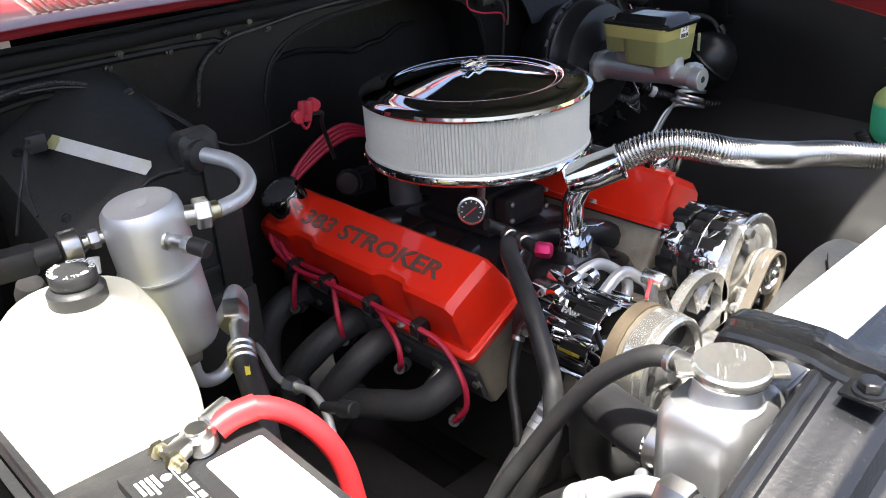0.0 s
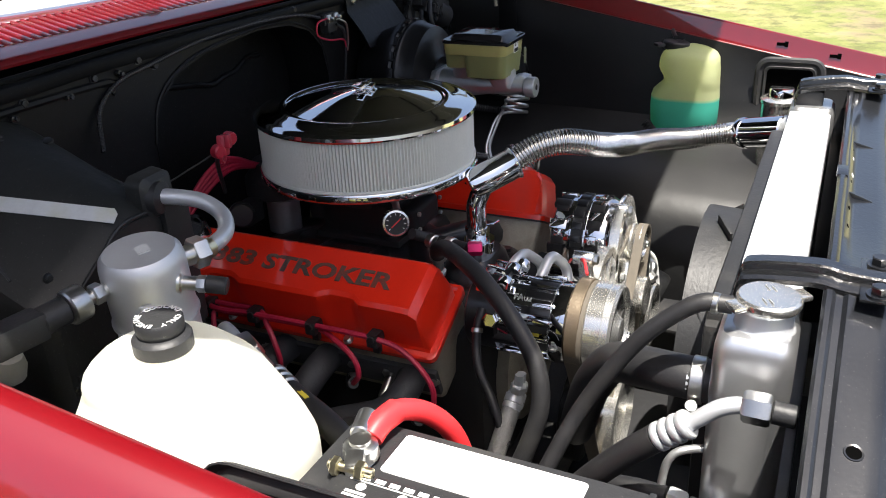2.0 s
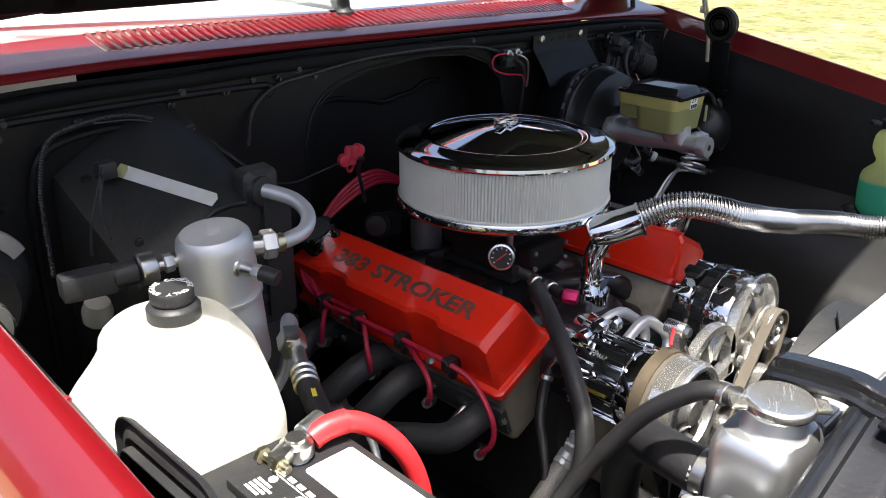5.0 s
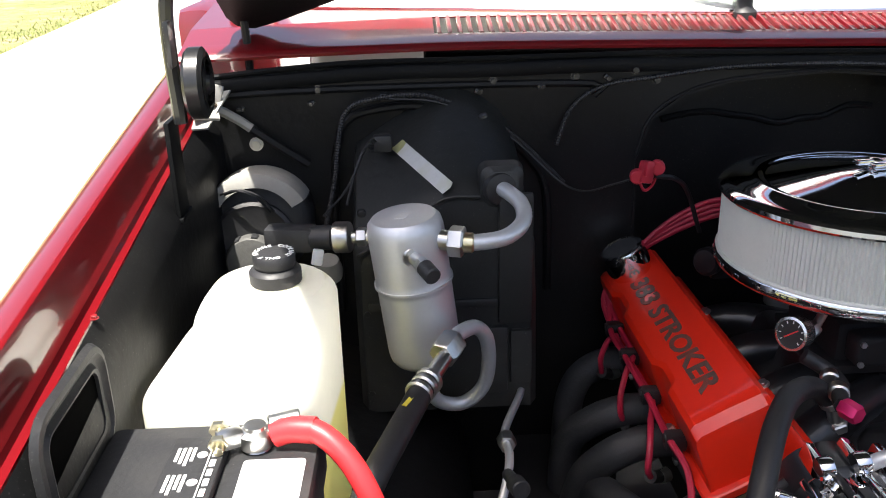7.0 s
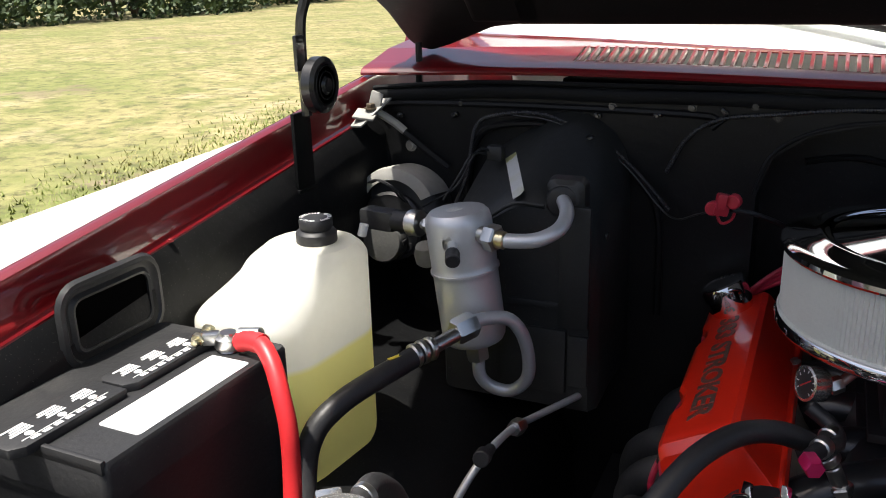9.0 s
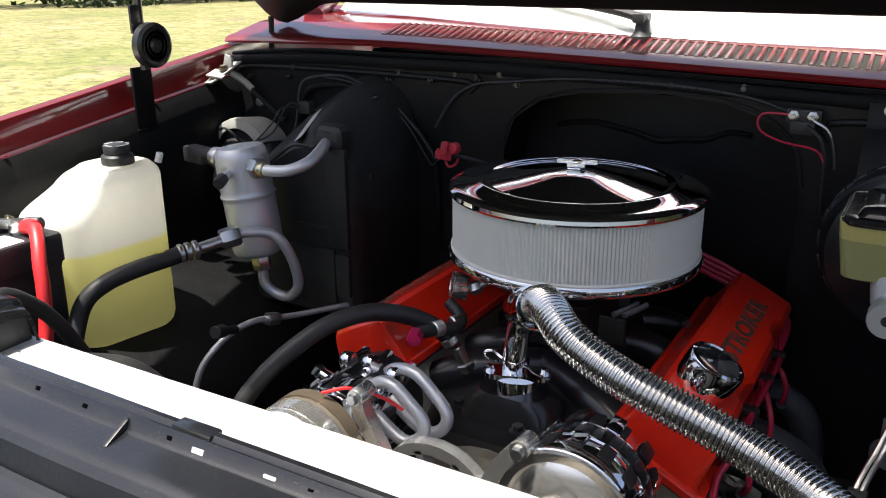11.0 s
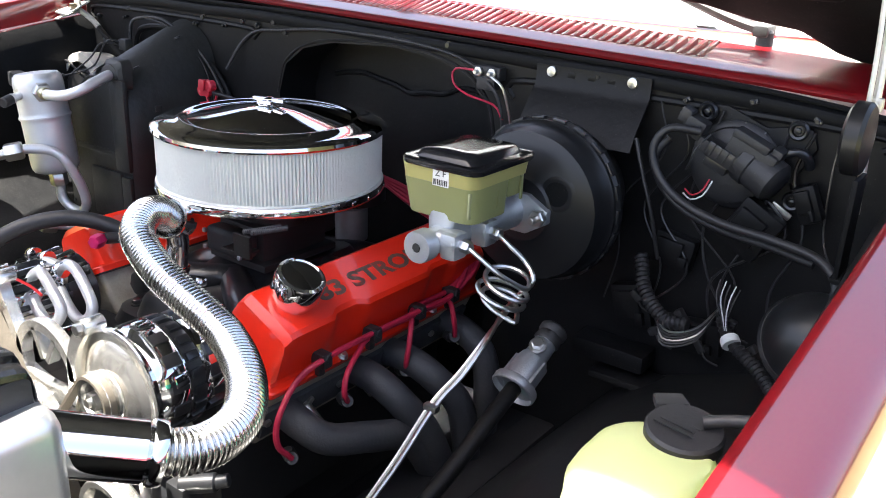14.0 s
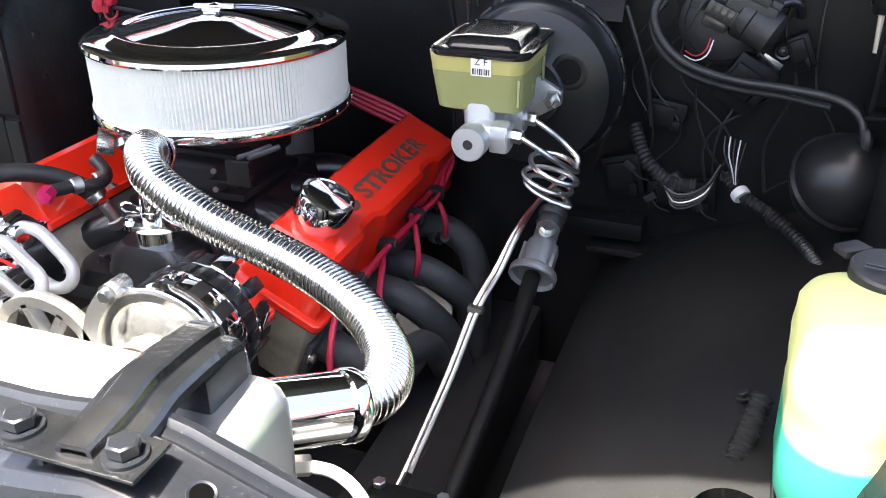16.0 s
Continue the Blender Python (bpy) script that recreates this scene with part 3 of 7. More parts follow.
def fender(s):
    prof = ((-0.026, -0.056), (-0.016, -0.058), (-0.010, -0.054), (-0.005, -0.010), (-0.003, -0.003), (0.002, 0.0), (0.012, -0.001), (0.028, -0.010), (0.045, -0.032), (0.060, -0.075), (0.068, -0.14), (0.07, -0.3), (0.065, -0.62))
    if s > 0:
        prof = ((-0.024, -0.046), (-0.018, -0.0455), (-0.0145, -0.040), (-0.0125, -0.006), (-0.0105, -0.001), (-0.008, 0.0), (-0.002, -0.0010), (0.010, -0.0040), (0.022, -0.0075), (0.034, -0.0118), (0.044, -0.0175), (0.052, -0.0265), (0.060, -0.043), (0.067, -0.075), (0.075, -0.14), (0.075, -0.3), (0.07, -0.62))
    ys = [-0.97, -0.9, -0.8, -0.7, -0.6, -0.45, -0.3, -0.15, 0, 0.1, 0.2, 0.28, 0.55]
    rows = []
    for y in ys:
        fx, fz = fender_line(s, y)
        rows.append([(fx + s * dx, y, fz + dz) for dx, dz in prof])
    f = part("fender", sheet(rows, 0.0025), BODY_RED, truck, "glossy red front fender")
    for y in (-0.62, -0.30, 0.02) if s < 0 else ():
        fx, fz = fender_line(s, y)
        bolt((fx + 0.028, y, fz - 0.053), (0, 0, 1), 0.003, f, BODY_RED_IN)
    # black inner fender and wheel housing
    rows = []
    for y in [-0.80, -0.72, -0.6, -0.45, -0.3, -0.15, 0, 0.12, 0.24]:
        fx, fz = fender_line(s, y)
        top = fz - (0.056 if s < 0 else 0.047)
        bulge = 0.05 * math.cos((y + 0.2) * 2.6)
        out_x = 0.030 * max(0.0, min(1.0, (y + 0.35) / 0.30)) if s > 0 else 0.0
        rows.append([(fx - s * (0.026 if s < 0 else 0.023), y, top), (s * (0.846 if s < 0 else 0.874), y, top - 0.03), (s * (0.842 if s < 0 else 0.850 + out_x * 0.8), y, top - 0.10 if s > 0 else 1.0), (s * (0.838 + out_x), y, 0.92), (s * (0.825 + out_x), y, 0.865 + bulge * 0.3), (s * 0.78, y, 0.82 + bulge * 0.6), (s * 0.70, y, 0.785 + bulge), (s * 0.60, y, 0.745 + bulge), (s * 0.53, y, 0.70 + bulge * 0.8), (s * 0.50, y, 0.62), (s * 0.49, y, 0.44)])
    part("inner_fender", sheet(rows, 0.003), BLACK if s < 0 else LINER, truck, "black inner fender and wheel housing")
    return f


for s in (-1, 1):
    fd = fender(s)
    yc, zc, wall_x, op_w, op_h = (-0.42, 1.071, -0.848, 0.108, 0.056) if s < 0 else (-0.60, 0.965, 0.842, 0.100, 0.085)
    ring_m = Matrix(((0, 0, 1, wall_x), (1, 0, 0, yc), (0, 1, 0, zc), (0, 0, 0, 1)))
    frame_rows = []
    for grow, lift, rad in ((0.046, 0.0, 0.030), (0.040, 0.005, 0.028), (0.030, 0.006, 0.024), (0.022, 0.002, 0.020), (0.014, 0.001, 0.016), (0.006, 0.005, 0.014), (0.0, 0.004, 0.012), (0.0, -0.008, 0.012)):
        loop = [ring_m @ Vector((x, y, -s * lift)) for x, y in rounded(op_w + grow, op_h + grow, rad, 5)]
        frame_rows.append([*loop, loop[0]])
    part("opening_rim", sheet(frame_rows, 0.0015), BLACK_PLASTIC, fd, "pressed frame round an opening")
    # black plate on the uncut panel paints the opening's shade
    part("opening", prism(rounded(op_w + 0.004, op_h + 0.004, 0.012), 0.002, ring_m @ Matrix.Translation((0, 0, s * 0.001))), DEPTH_SHADE, fd)
    if s > 0:
        for y in (-0.573, -0.685):
            fx, fz = fender_line(s, y)
            part("slot", box((fx - 0.0142, y, fz - 0.0222), (0.0016, 0.020, 0.007), 0.0, pose(0, 0, 0, 0, 3, 0)), DEPTH_SHADE, fd)
            part("slot", box((fx - 0.0142, y - 0.010, fz - 0.0222), (0.0018, 0.008, 0.012), 0.0, pose(0, 0, 0, 0, 3, 0)), DEPTH_SHADE, fd)

# added dark sheet that hides the sunlit ground under the bay
part("bay_floor_blocker", box((0, 0.3, 0.425), (1.96, 2.6, 0.02), 0.004), DARK, truck)
for s in (-1, 1):
    for yw in (-0.15, 2.2):
        wh = part("wheel", lathe([(0.19, 0), (0.20, 0.01), (0.20, 0.16), (0.10, 0.17), (0.05, 0.13)], (s * 0.74, yw, 0.345), (s, 0, 0), 32), CAST, truck)
        part("tyre", lathe([(0.20, 0.0), (0.30, -0.01), (0.345, 0.02), (0.345, 0.15), (0.30, 0.18), (0.20, 0.17)], (s * 0.74, yw, 0.345), (s, 0, 0), 48), RUBBER, wh)

# frame rails deep in the bay
for s in (-1, 1):
    part("frame_rail", join(box((s * 0.40, -0.2, 0.54), (0.06, 1.5, 0.14), 0.008), box((s * 0.36, -0.2, 0.605), (0.12, 1.4, 0.008), 0.002)), DARK, truck)
part("crossmember", box((0, -0.25, 0.50), (0.76, 0.22, 0.1), 0.02), DARK, truck)

# radiator support across the nose
SUP = ((-0.742, 1.085), (-0.775, 1.080), (-0.782, 1.074), (-0.786, 1.050), (-0.793, 1.045), (-0.860, 1.038), (-0.868, 1.030), (-0.874, 1.010), (-0.96, 0.995), (-0.97, 0.93), (-0.97, 0.6))
xs = [-0.84 + 1.68 * i / 60 for i in range(61)]


def sup_drop(x):
    """Fall of the flat top towards its ends, and its sunken middle."""
    return 0.36 * max(0.0, abs(x - 0.025) - 0.40) + 0.022 * max(0.0, 1 - ((x - 0.03) / 0.40) ** 4)


def lip_z(x):
    """Top of the upright rear flange."""
    return max(1.0855 - sup_drop(x), 1.0785 - 0.012 * max(0.0, x + 0.2) - 0.36 * max(0.0, abs(x - 0.025) - 0.40))


fold = []
for a, b, c in zip(((-0.738, 1.0862), *SUP), SUP, SUP[1:]):
    for q, e in ((0.3, a), (0.0, None), (0.3, c)):
        fold.append(b if e is None else (b[0] + (e[0] - b[0]) * q, b[1] + (e[1] - b[1]) * q))


def dent(x, y, k):
    return 0.0008 * noise.noise(Vector((x * 9, y * 12, k)))


rows = [[(x, y + dent(x, y, 0), lip_z(x) + dz + dent(x, y, 4)) for x in xs] for y, dz in ((-0.7205, -0.012), (-0.7205, -0.001), (-0.7225, 0.0012), (-0.7255, 0.0012), (-0.7275, -0.0005), (-0.7290, -0.0022), (-0.7305, -0.0022))]
rows.append([(x, -0.7365, min(lip_z(x) - 0.0035, 1.0875 - sup_drop(x)) + dent(x, -0.7365, 4)) for x in xs])
rows += [[(x, y + dent(x, y, 0), z - sup_drop(x) + dent(x, y, 4)) for x in xs] for y, z in [*fold, SUP[-1]]]
support = part("radiator_support", sheet(rows, 0.002), SUPPORT, truck, "worn black sheet-metal radiator support")
part("support_face", prism([(-0.83, 0.56), (0.83, 0.56), (0.83, 0.90), (0.42, 1.05), (0.03, 1.04), (-0.38, 1.05), (-0.83, 0.90)], 0.010, Matrix(((1, 0, 0, 0), (0, 0, 1, -0.752), (0, 1, 0, 0), (0, 0, 0, 1)))), BLACK, truck)
for i, x in enumerate((-0.62, -0.55, 0.473, 0.496, 0.522, 0.56, 0.60, 0.66)):
    hz = 1.0842 - sup_drop(x)
    hn = (0.36 if x > 0.425 else -0.36 if x < -0.375 else 0, -0.13, 1)
    # black disc on the uncut sheet paints the hole's shade
    hole = part("punched_hole", lathe([(0.0066, 0), (0.0066, 0.0016)], (x, -0.757, hz - 0.0006), hn, 16), DEPTH_SHADE, support)
    part("hole_rim", lathe([(0.0064, 0), (0.0084, 0.0008), (0.0080, 0.0022), (0.0064, 0.0018)], (x, -0.757, hz - 0.0006), hn, 18, cap=False), STEEL if i in (4, 5, 6) else SUPPORT, hole)
for x in (-0.30, -0.080, 0.138):
    pz = 1.0842 - sup_drop(x)
    gus = prism([(-0.002, -0.003), (0.032, -0.003), (0.030, 0.001), (0.004, lip_z(x) - pz - 0.003), (-0.002, lip_z(x) - pz - 0.003)], 0.005, Matrix(((0.1, 0, -1, x), (-1, 0, -0.1, -0.731), (0, 1, 0, pz), (0, 0, 0, 1))), 0.0015)
    part("gusset", gus, SUPPORT, support)
part("support_tab", box((-0.017, -0.7240, lip_z(-0.017) + 0.001), (0.040, 0.014, 0.005), 0.002), SUPPORT, support)
for x in (-0.005, 0.064):
    part("slot", box((x, -0.7360, lip_z(x) - 0.0085), (0.012, 0.0030, 0.0055), 0.001, pose(0, 0, 0, -24, 0, 0)), RAIL, support, "slot showing the bright rail behind")
for x in (-0.131, -0.035, 0.10, -0.19):
    part("pin_hole", box((x, -0.7348, lip_z(x) - 0.0065), (0.005, 0.0030, 0.0035), 0.0005, pose(0, 0, 0, -24, 0, 0)), DEPTH_SHADE, support)
part("front_seal", tube([(-0.8, -0.90, 1.004 - sup_drop(-0.8)), (-0.4, -0.905, 1.010), (0, -0.905, 1.012), (0.42, -0.905, 1.010), (0.8, -0.90, 1.004 - sup_drop(0.8))], 0.010, 8, 0.05), RUBBER, truck)


def hinge(s, y, z):
    x = -0.822 if s < 0 else 0.848
    h = part("hood_hinge", lathe([(0.036, 0), (0.040, 0.004), (0.040, 0.018), (0.034, 0.022), (0.016, 0.020), (0.010, 0.026)], (x, y, z), (-s, 0, 0), 28), BLACK_GLOSS if s < 0 else LINER, truck, "black hood hinge with a coil spring drum")
    for k in range(3):
        part("spring_coil", lathe([(0.010 + 0.008 * k, 0.0), (0.0115 + 0.008 * k, 0.0015), (0.013 + 0.008 * k, 0)], (x - s * 0.022, y, z), (-s, 0, 0), 24), BLACK, h)
    arm = [(s * 0.836, y, z - 0.045), (s * 0.838, y, z + 0.035), (s * 0.835, y, z + 0.09), (s * 0.822, y, z + 0.125), (s * 0.800, y, z + 0.185), (s * 0.788, y + 0.01, z + 0.26)] if s < 0 else [(0.846, y + 0.03, z - 0.09), (0.842, y + 0.035, z - 0.02), (0.836, y + 0.06, z + 0.08), (0.82, y + 0.09, z + 0.22), (0.81, y + 0.10, z + 0.34)]
    plates = [tube(arm, 0.008 if s < 0 else 0.0045, 8, 0.01)]
    if s < 0:
        plates.append(box((s * 0.834, y - 0.01, z + 0.045), (0.006, 0.026, 0.05), 0.002))
    else:
        plates += [tube([(q[0] - 0.006, q[1] - 0.010, q[2]) for q in arm[1:]], 0.0030, 8, 0.01), box((0.838, y + 0.05, z + 0.03), (0.018, 0.012, 0.016), 0.003), box((0.826, y + 0.075, z + 0.15), (0.020, 0.012, 0.018), 0.003)]
    part("hinge_arm", join(*plates), BLACK_GLOSS if s < 0 else mat("pale_zinc", (0.55, 0.53, 0.47), 0.4, 0.6, 0.15, 40, 0.1), h)
    part("hinge_bracket", join(box((s * 0.848, y, z - 0.10), (0.006, 0.045, 0.12), 0.002), box((s * 0.857, y, z - 0.155), (0.03, 0.05, 0.006), 0.002)), HOOD_BLACK, h)
    part("hinge_link", tube([(s * 0.804, 0.290, 1.225), (s * 0.805, 0.296, 1.26), (s * 0.807, 0.300, 1.30)], 0.006, 8, 0.02), BLACK, h)
    return h


hinge(-1, -0.02, 1.268)
hinge(1, 0.07, 1.212)

# ---- engine ----
engine = thing("engine", (0, 0, 0.45), "black and cast-metal V8 engine with red valve covers", "engine")
part("block", join(box((0, -0.01, 0.68), (0.34, 0.52, 0.26), 0.02), box((0, -0.03, 0.52), (0.26, 0.5, 0.16), 0.03)), DARK, engine)
part("front_cover", lathe([(0.12, 0), (0.12, 0.02), (0.10, 0.03), (0.03, 0.032)], (0, -0.27, 0.70), (0, -1, 0), 28), CAST_RAW, engine)
VC_U = Vector((math.cos(radians(27)), 0, -math.sin(radians(27))))
VC_N = Vector((math.sin(radians(27)), 0, math.cos(radians(27))))


def bank(s, y_shift):
    """A pose for one bank: x outward along the cover, y forward-back, z off the rail."""
    u = Vector((s * VC_U.x, 0, VC_U.z))
    n = Vector((s * VC_N.x, 0, VC_N.z))
    m = Matrix(((u.x, 0, n.x, s * 0.205), (u.y, 1, n.y, 0.012 + y_shift), (u.z, 0, n.z, 0.849), (0, 0, 0, 1)))
    return m


for s, ysh in ((-1, 0.0), (1, -0.024)):
    m = bank(s, ysh)
    head = stack([(-0.11, 0.0, 0, 0.13, 0.47, 0.01), (-0.03, 0.0, 0, 0.125, 0.48, 0.01), (-0.004, 0.0, 0, 0.118, 0.485, 0.01)], m)
    part("cylinder_head", head, CAST_RAW, engine, "bare cast cylinder head")
    for k in range(4):
        y = -0.17 + 0.113 * k + ysh
        part("spark_plug", join(rod((s * 0.245, y + 0.02, 0.765), (s * 0.275, y + 0.02, 0.745), 0.008, 10), hexnut(Vector((s * 0.24, y + 0.02, 0.768)), (s, 0, -0.6), 0.011, 0.01)), STEEL, engine)

# intake manifold with runners
plenum_body = stack([(0.79, 0, 0.0, 0.26, 0.50, 0.03), (0.83, 0, 0.0, 0.24, 0.47, 0.04), (0.855, 0, 0.02, 0.17, 0.30, 0.04), (0.885, 0, 0.03, 0.15, 0.17, 0.02)])
runners = [tube([(0.0, y * 0.5, 0.86), (s * 0.09, y * 0.85, 0.858), (s * 0.155, y, 0.83)], 0.026, 10, 0.02) for s in (-1, 1) for y in (-0.17, -0.06, 0.06, 0.17)]
front_boss = stack([(0.80, 0, -0.19, 0.17, 0.10, 0.03), (0.86, 0, -0.19, 0.12, 0.08, 0.03), (0.872, 0, -0.195, 0.095, 0.06, 0.028)])
part("intake_manifold", plenum_body, BLACK_GLOSS, engine, "satin black intake manifold")
part("water_neck_boss", front_boss, BLACK_GLOSS, engine)
for r_ in runners:
    part("intake_runner", r_, BLACK_GLOSS, engine)
for x, y in ((0.07, -0.22), (-0.07, -0.22), (0.11, -0.15), (-0.10, -0.15), (0.03, -0.245)):
    bolt((x, y, 0.842), (0, 0, 1), 0.008, engine, BLACK_GLOSS)

# carburettor under the air cleaner
carb = thing("carburetor", (0, 0.0, 0.885), "dark carburetor under the chrome air cleaner", "carburetor")
part("base_plate", box((0, 0, 0.892), (0.13, 0.16, 0.012), 0.003), DARK, carb)
part("main_body", box((0, 0, 0.925), (0.105, 0.14, 0.055), 0.008), DARK, carb)
for y in (-0.088, 0.088):
    part("fuel_bowl", box((0, y, 0.928), (0.088, 0.034, 0.042), 0.010, None, 3), DARK, carb)
part("throat", lathe([(0.058, 0), (0.058, 0.05), (0.065, 0.056)], (0, 0, 0.945), (0, 0, 1), 28), BLACK_PLASTIC, carb)
for x in (-0.04, 0.04):
    for z in (0.915, 0.942):
        part("bowl_screw", hexnut((x, -0.106, z), (0, -1, 0), 0.004, 0.005), CAST, carb)
part("choke_housing", join(lathe([(0.022, 0), (0.022, 0.012), (0.018, 0.016), (0.006, 0.016)], (-0.125, 0.185, 0.938), (-0.75, -0.6, 0.15), 24), box((-0.10, 0.19, 0.93), (0.05, 0.03, 0.04), 0.006)), BLACK_GLOSS, carb)
for k in (0, 1):
    part("return_spring", tube([(0.120 + 0.012 * k, -0.166 + 0.004 * k, 0.992), (0.126 + 0.012 * k, -0.140 + 0.004 * k, 0.990), (0.131 + 0.012 * k, -0.105, 0.988)], 0.0034, 10, wave=0.0006, pitch=0.003), HEADER, carb, "pair of coiled throttle springs")
part("spring_bracket", join(box((0.120, -0.168, 0.972), (0.034, 0.006, 0.034), 0.002), box((0.100, -0.155, 0.958), (0.05, 0.03, 0.003), 0.001)), BLACK, carb)

# ---- air cleaner ----
ac = thing("air_cleaner", (0, 0, 1.0), "round chrome air cleaner with a white pleated paper element", "air cleaner")
zt, zb = 1.100, 1.017
pleats = 210
loops = []
for z in (zb, zb + 0.004, zt - 0.004, zt):
    lp = []
    for i in range(pleats * 2):
        r = 0.1772 if i % 2 else 0.1742
        a = 2 * math.pi * i / (pleats * 2)
        lp.append((r * math.cos(a), r * math.sin(a), z))
    loops.append(lp)
elem = part("filter_element", rings(loops), PAPER, ac, "white pleated filter paper", angle=20)
part("lower_seal", lathe([(0.165, 0), (0.179, 0.001), (0.180, 0.005), (0.178, 0.007)], (0, 0, zb - 0.003), (0, 0, 1), 72), PAPER, elem)
lid = lathe([(0.176, -0.001), (0.1815, -0.002), (0.1835, 0.001), (0.1825, 0.006), (0.177, 0.0095), (0.168, 0.0105), (0.146, 0.0135), (0.141, 0.0165), (0.136, 0.0172), (0.131, 0.0150), (0.1285, 0.0135), (0.126, 0.0134), (0.1255, 0.0135), (0.09, 0.0199), (0.05, 0.0271), (0.022, 0.0321), (0.012, 0.0322)], (0, 0, zt), (0, 0, 1), 96)
part("lid", lid, CHROME, ac, "polished chrome lid with a shallow cone")
wing = join(lathe([(0.017, 0), (0.017, 0.002), (0.009, 0.003), (0.008, 0.012), (0.010, 0.014), (0.004, 0.016)], (0, 0, zt + 0.029), (0, 0, 1), 20),
            box((0, 0, zt + 0.041), (0.058, 0.012, 0.006), 0.002, pose(0, 0, 0, 0, 0, 12)), box((0, 0, zt + 0.0385), (0.026, 0.034, 0.006), 0.002, pose(0, 0, 0, 0, 0, 12)),
            box((0.0, -0.012, zt + 0.034), (0.020, 0.02, 0.004), 0.0015, pose(0, 0, 0, 20, 0, 12)))
part("wing_nut", wing, CHROME, ac, "chrome emblem wing nut")
base = lathe([(0.08, -0.015), (0.150, -0.014), (0.168, -0.0135), (0.1785, -0.0125), (0.1808, -0.0105), (0.1814, -0.008), (0.1815, 0.001), (0.180, 0.003), (0.176, 0.004)], (0, 0, zb - 0.003), (0, 0, 1), 96)
bp = part("base_pan", base, CHROME, ac, "chrome base pan")
for k in range(30):
    a = 2 * math.pi * k / 30
    part("base_scallop", box((0.1812 * math.cos(a), 0.1812 * math.sin(a), zb - 0.0075), (0.003, 0.012, 0.006), 0.0012, pose(0, 0, 0, 0, 0, math.degrees(a))), CHROME, bp)


# ---- valve covers ----
def valve_cover(s, ysh, cap_y):
    m = bank(s, ysh)
    ob = thing("valve_cover", m.translation, "orange-red finned valve cover lettered in dark grey", "valve cover", "valve covers")
    h = 0.086
    L = 0.495
    # length stations: ends taper, with two dips along the outer shoulder for the bolts
    def section(y, top, dip):
        w0, w1 = 0.128, 0.088
        o = 0.010 + dip
        return [(-w0 / 2, 0.004), (-w0 / 2 + 0.004, 0.010), (-w1 / 2 - 0.004, top - 0.006), (-w1 / 2 + 0.002, top), (0.0, top + 0.0008), (w1 / 2 - 0.006 - dip, top), (w1 / 2 + 0.001 - dip, top - 0.004), (w1 / 2 + 0.004 - dip * 0.9, top - 0.012), (w0 / 2 - 0.010 - dip * 0.2, 0.012), (w0 / 2 - 0.006, 0.006), (w0 / 2, 0.004)]
    st = []
    for i in range(49):
        t = i / 48
        y = (t - 0.5) * (L - 0.020)
        edge = min(t, 1 - t) * (L - 0.02)
        top = h if edge > 0.022 else 0.010 + (h - 0.010) * (edge / 0.022) ** 0.22 if edge > 0 else 0.010
        dip = 0.009 * max(0, min(1, (0.032 - abs(abs(y) - 0.105)) / 0.010))
        st.append((y, top, dip))
    bm = bmesh.new()
    rows = []
    for y, top, dip in st:
        rows.append([bm.verts.new(m @ Vector((x, y, z))) for x, z in section(y, top, dip)])
    for a, b in zip(rows, rows[1:]):
        for i in range(len(a) - 1):
            bm.faces.new((a[i], a[i + 1], b[i + 1], b[i]))
    bm.faces.new(rows[0])
    bm.faces.new(rows[-1][::-1])
    bm.faces.new([bm.verts.new(m @ Vector((x, y, 0.004))) for x, y in ((-0.064, -0.2375), (0.064, -0.2375), (0.064, 0.2375), (-0.064, 0.2375))])
    part("cover", bm, COVER_RED, ob, angle=26)
    part("rail_flange", stack([(-0.003, 0, 0, 0.136, L, 0.012), (0.0055, 0, 0, 0.136, L, 0.012), (0.0075, 0, 0, 0.132, L - 0.004, 0.012)], m), COVER_RED, ob)
    part("gasket", stack([(-0.006, 0, 0, 0.134, L - 0.004, 0.01), (-0.0028, 0, 0, 0.134, L - 0.004, 0.01)], m), RUBBER, ob)
    # lettering reads from outside the engine
    away = -1 if s < 0 else 1
    tm = m @ Matrix.Translation((0.002, -0.024 - 0.004 * s - ysh, h + 0.0008)) @ Matrix(((0, -1, 0, 0), (away, 0, 0, 0), (0, 0, 1, 0), (0, 0, 0, 1)))
    for text, at, ln in (("383", -0.1185, 0.076), ("STROKER", 0.0455, 0.222)):
        lettering(text, 0.038, tm @ Matrix.Translation((at, 0, 0)), LETTER, ob, 0.0007, "lettering", ln, 0.0011)
    for y in (-0.105, 0.105):
        for x in (-0.066, 0.064):
            o = m @ Vector((x * 0.98, y, 0.007))
            bolt(o, m.to_3x3() @ Vector((0, 0, 1)), 0.006, ob)
    # chrome breather
    o = m @ Vector((-0.010 if s > 0 else 0.0, cap_y - 0.012 - ysh, h))
    n = (m.to_3x3() @ Vector((0, 0, 1)))
    br = thing("breather_cap", o, "chrome push-in breather cap on the valve cover", "breather cap", "breather caps")
    part("cap_body", lathe([(0.018, -0.004), (0.030, 0.0), (0.032, 0.006), (0.034, 0.012), (0.0345, 0.040), (0.033, 0.044), (0.029, 0.046), (0.027, 0.0445), (0.004, 0.046)], o, n, 36), CHROME, br)
    part("grommet", lathe([(0.022, -0.002), (0.023, 0.003), (0.018, 0.004)], o, n, 24), RUBBER, br)
    return ob


valve_cover(-1, 0.0, 0.185)
valve_cover(1, -0.024, -0.185)


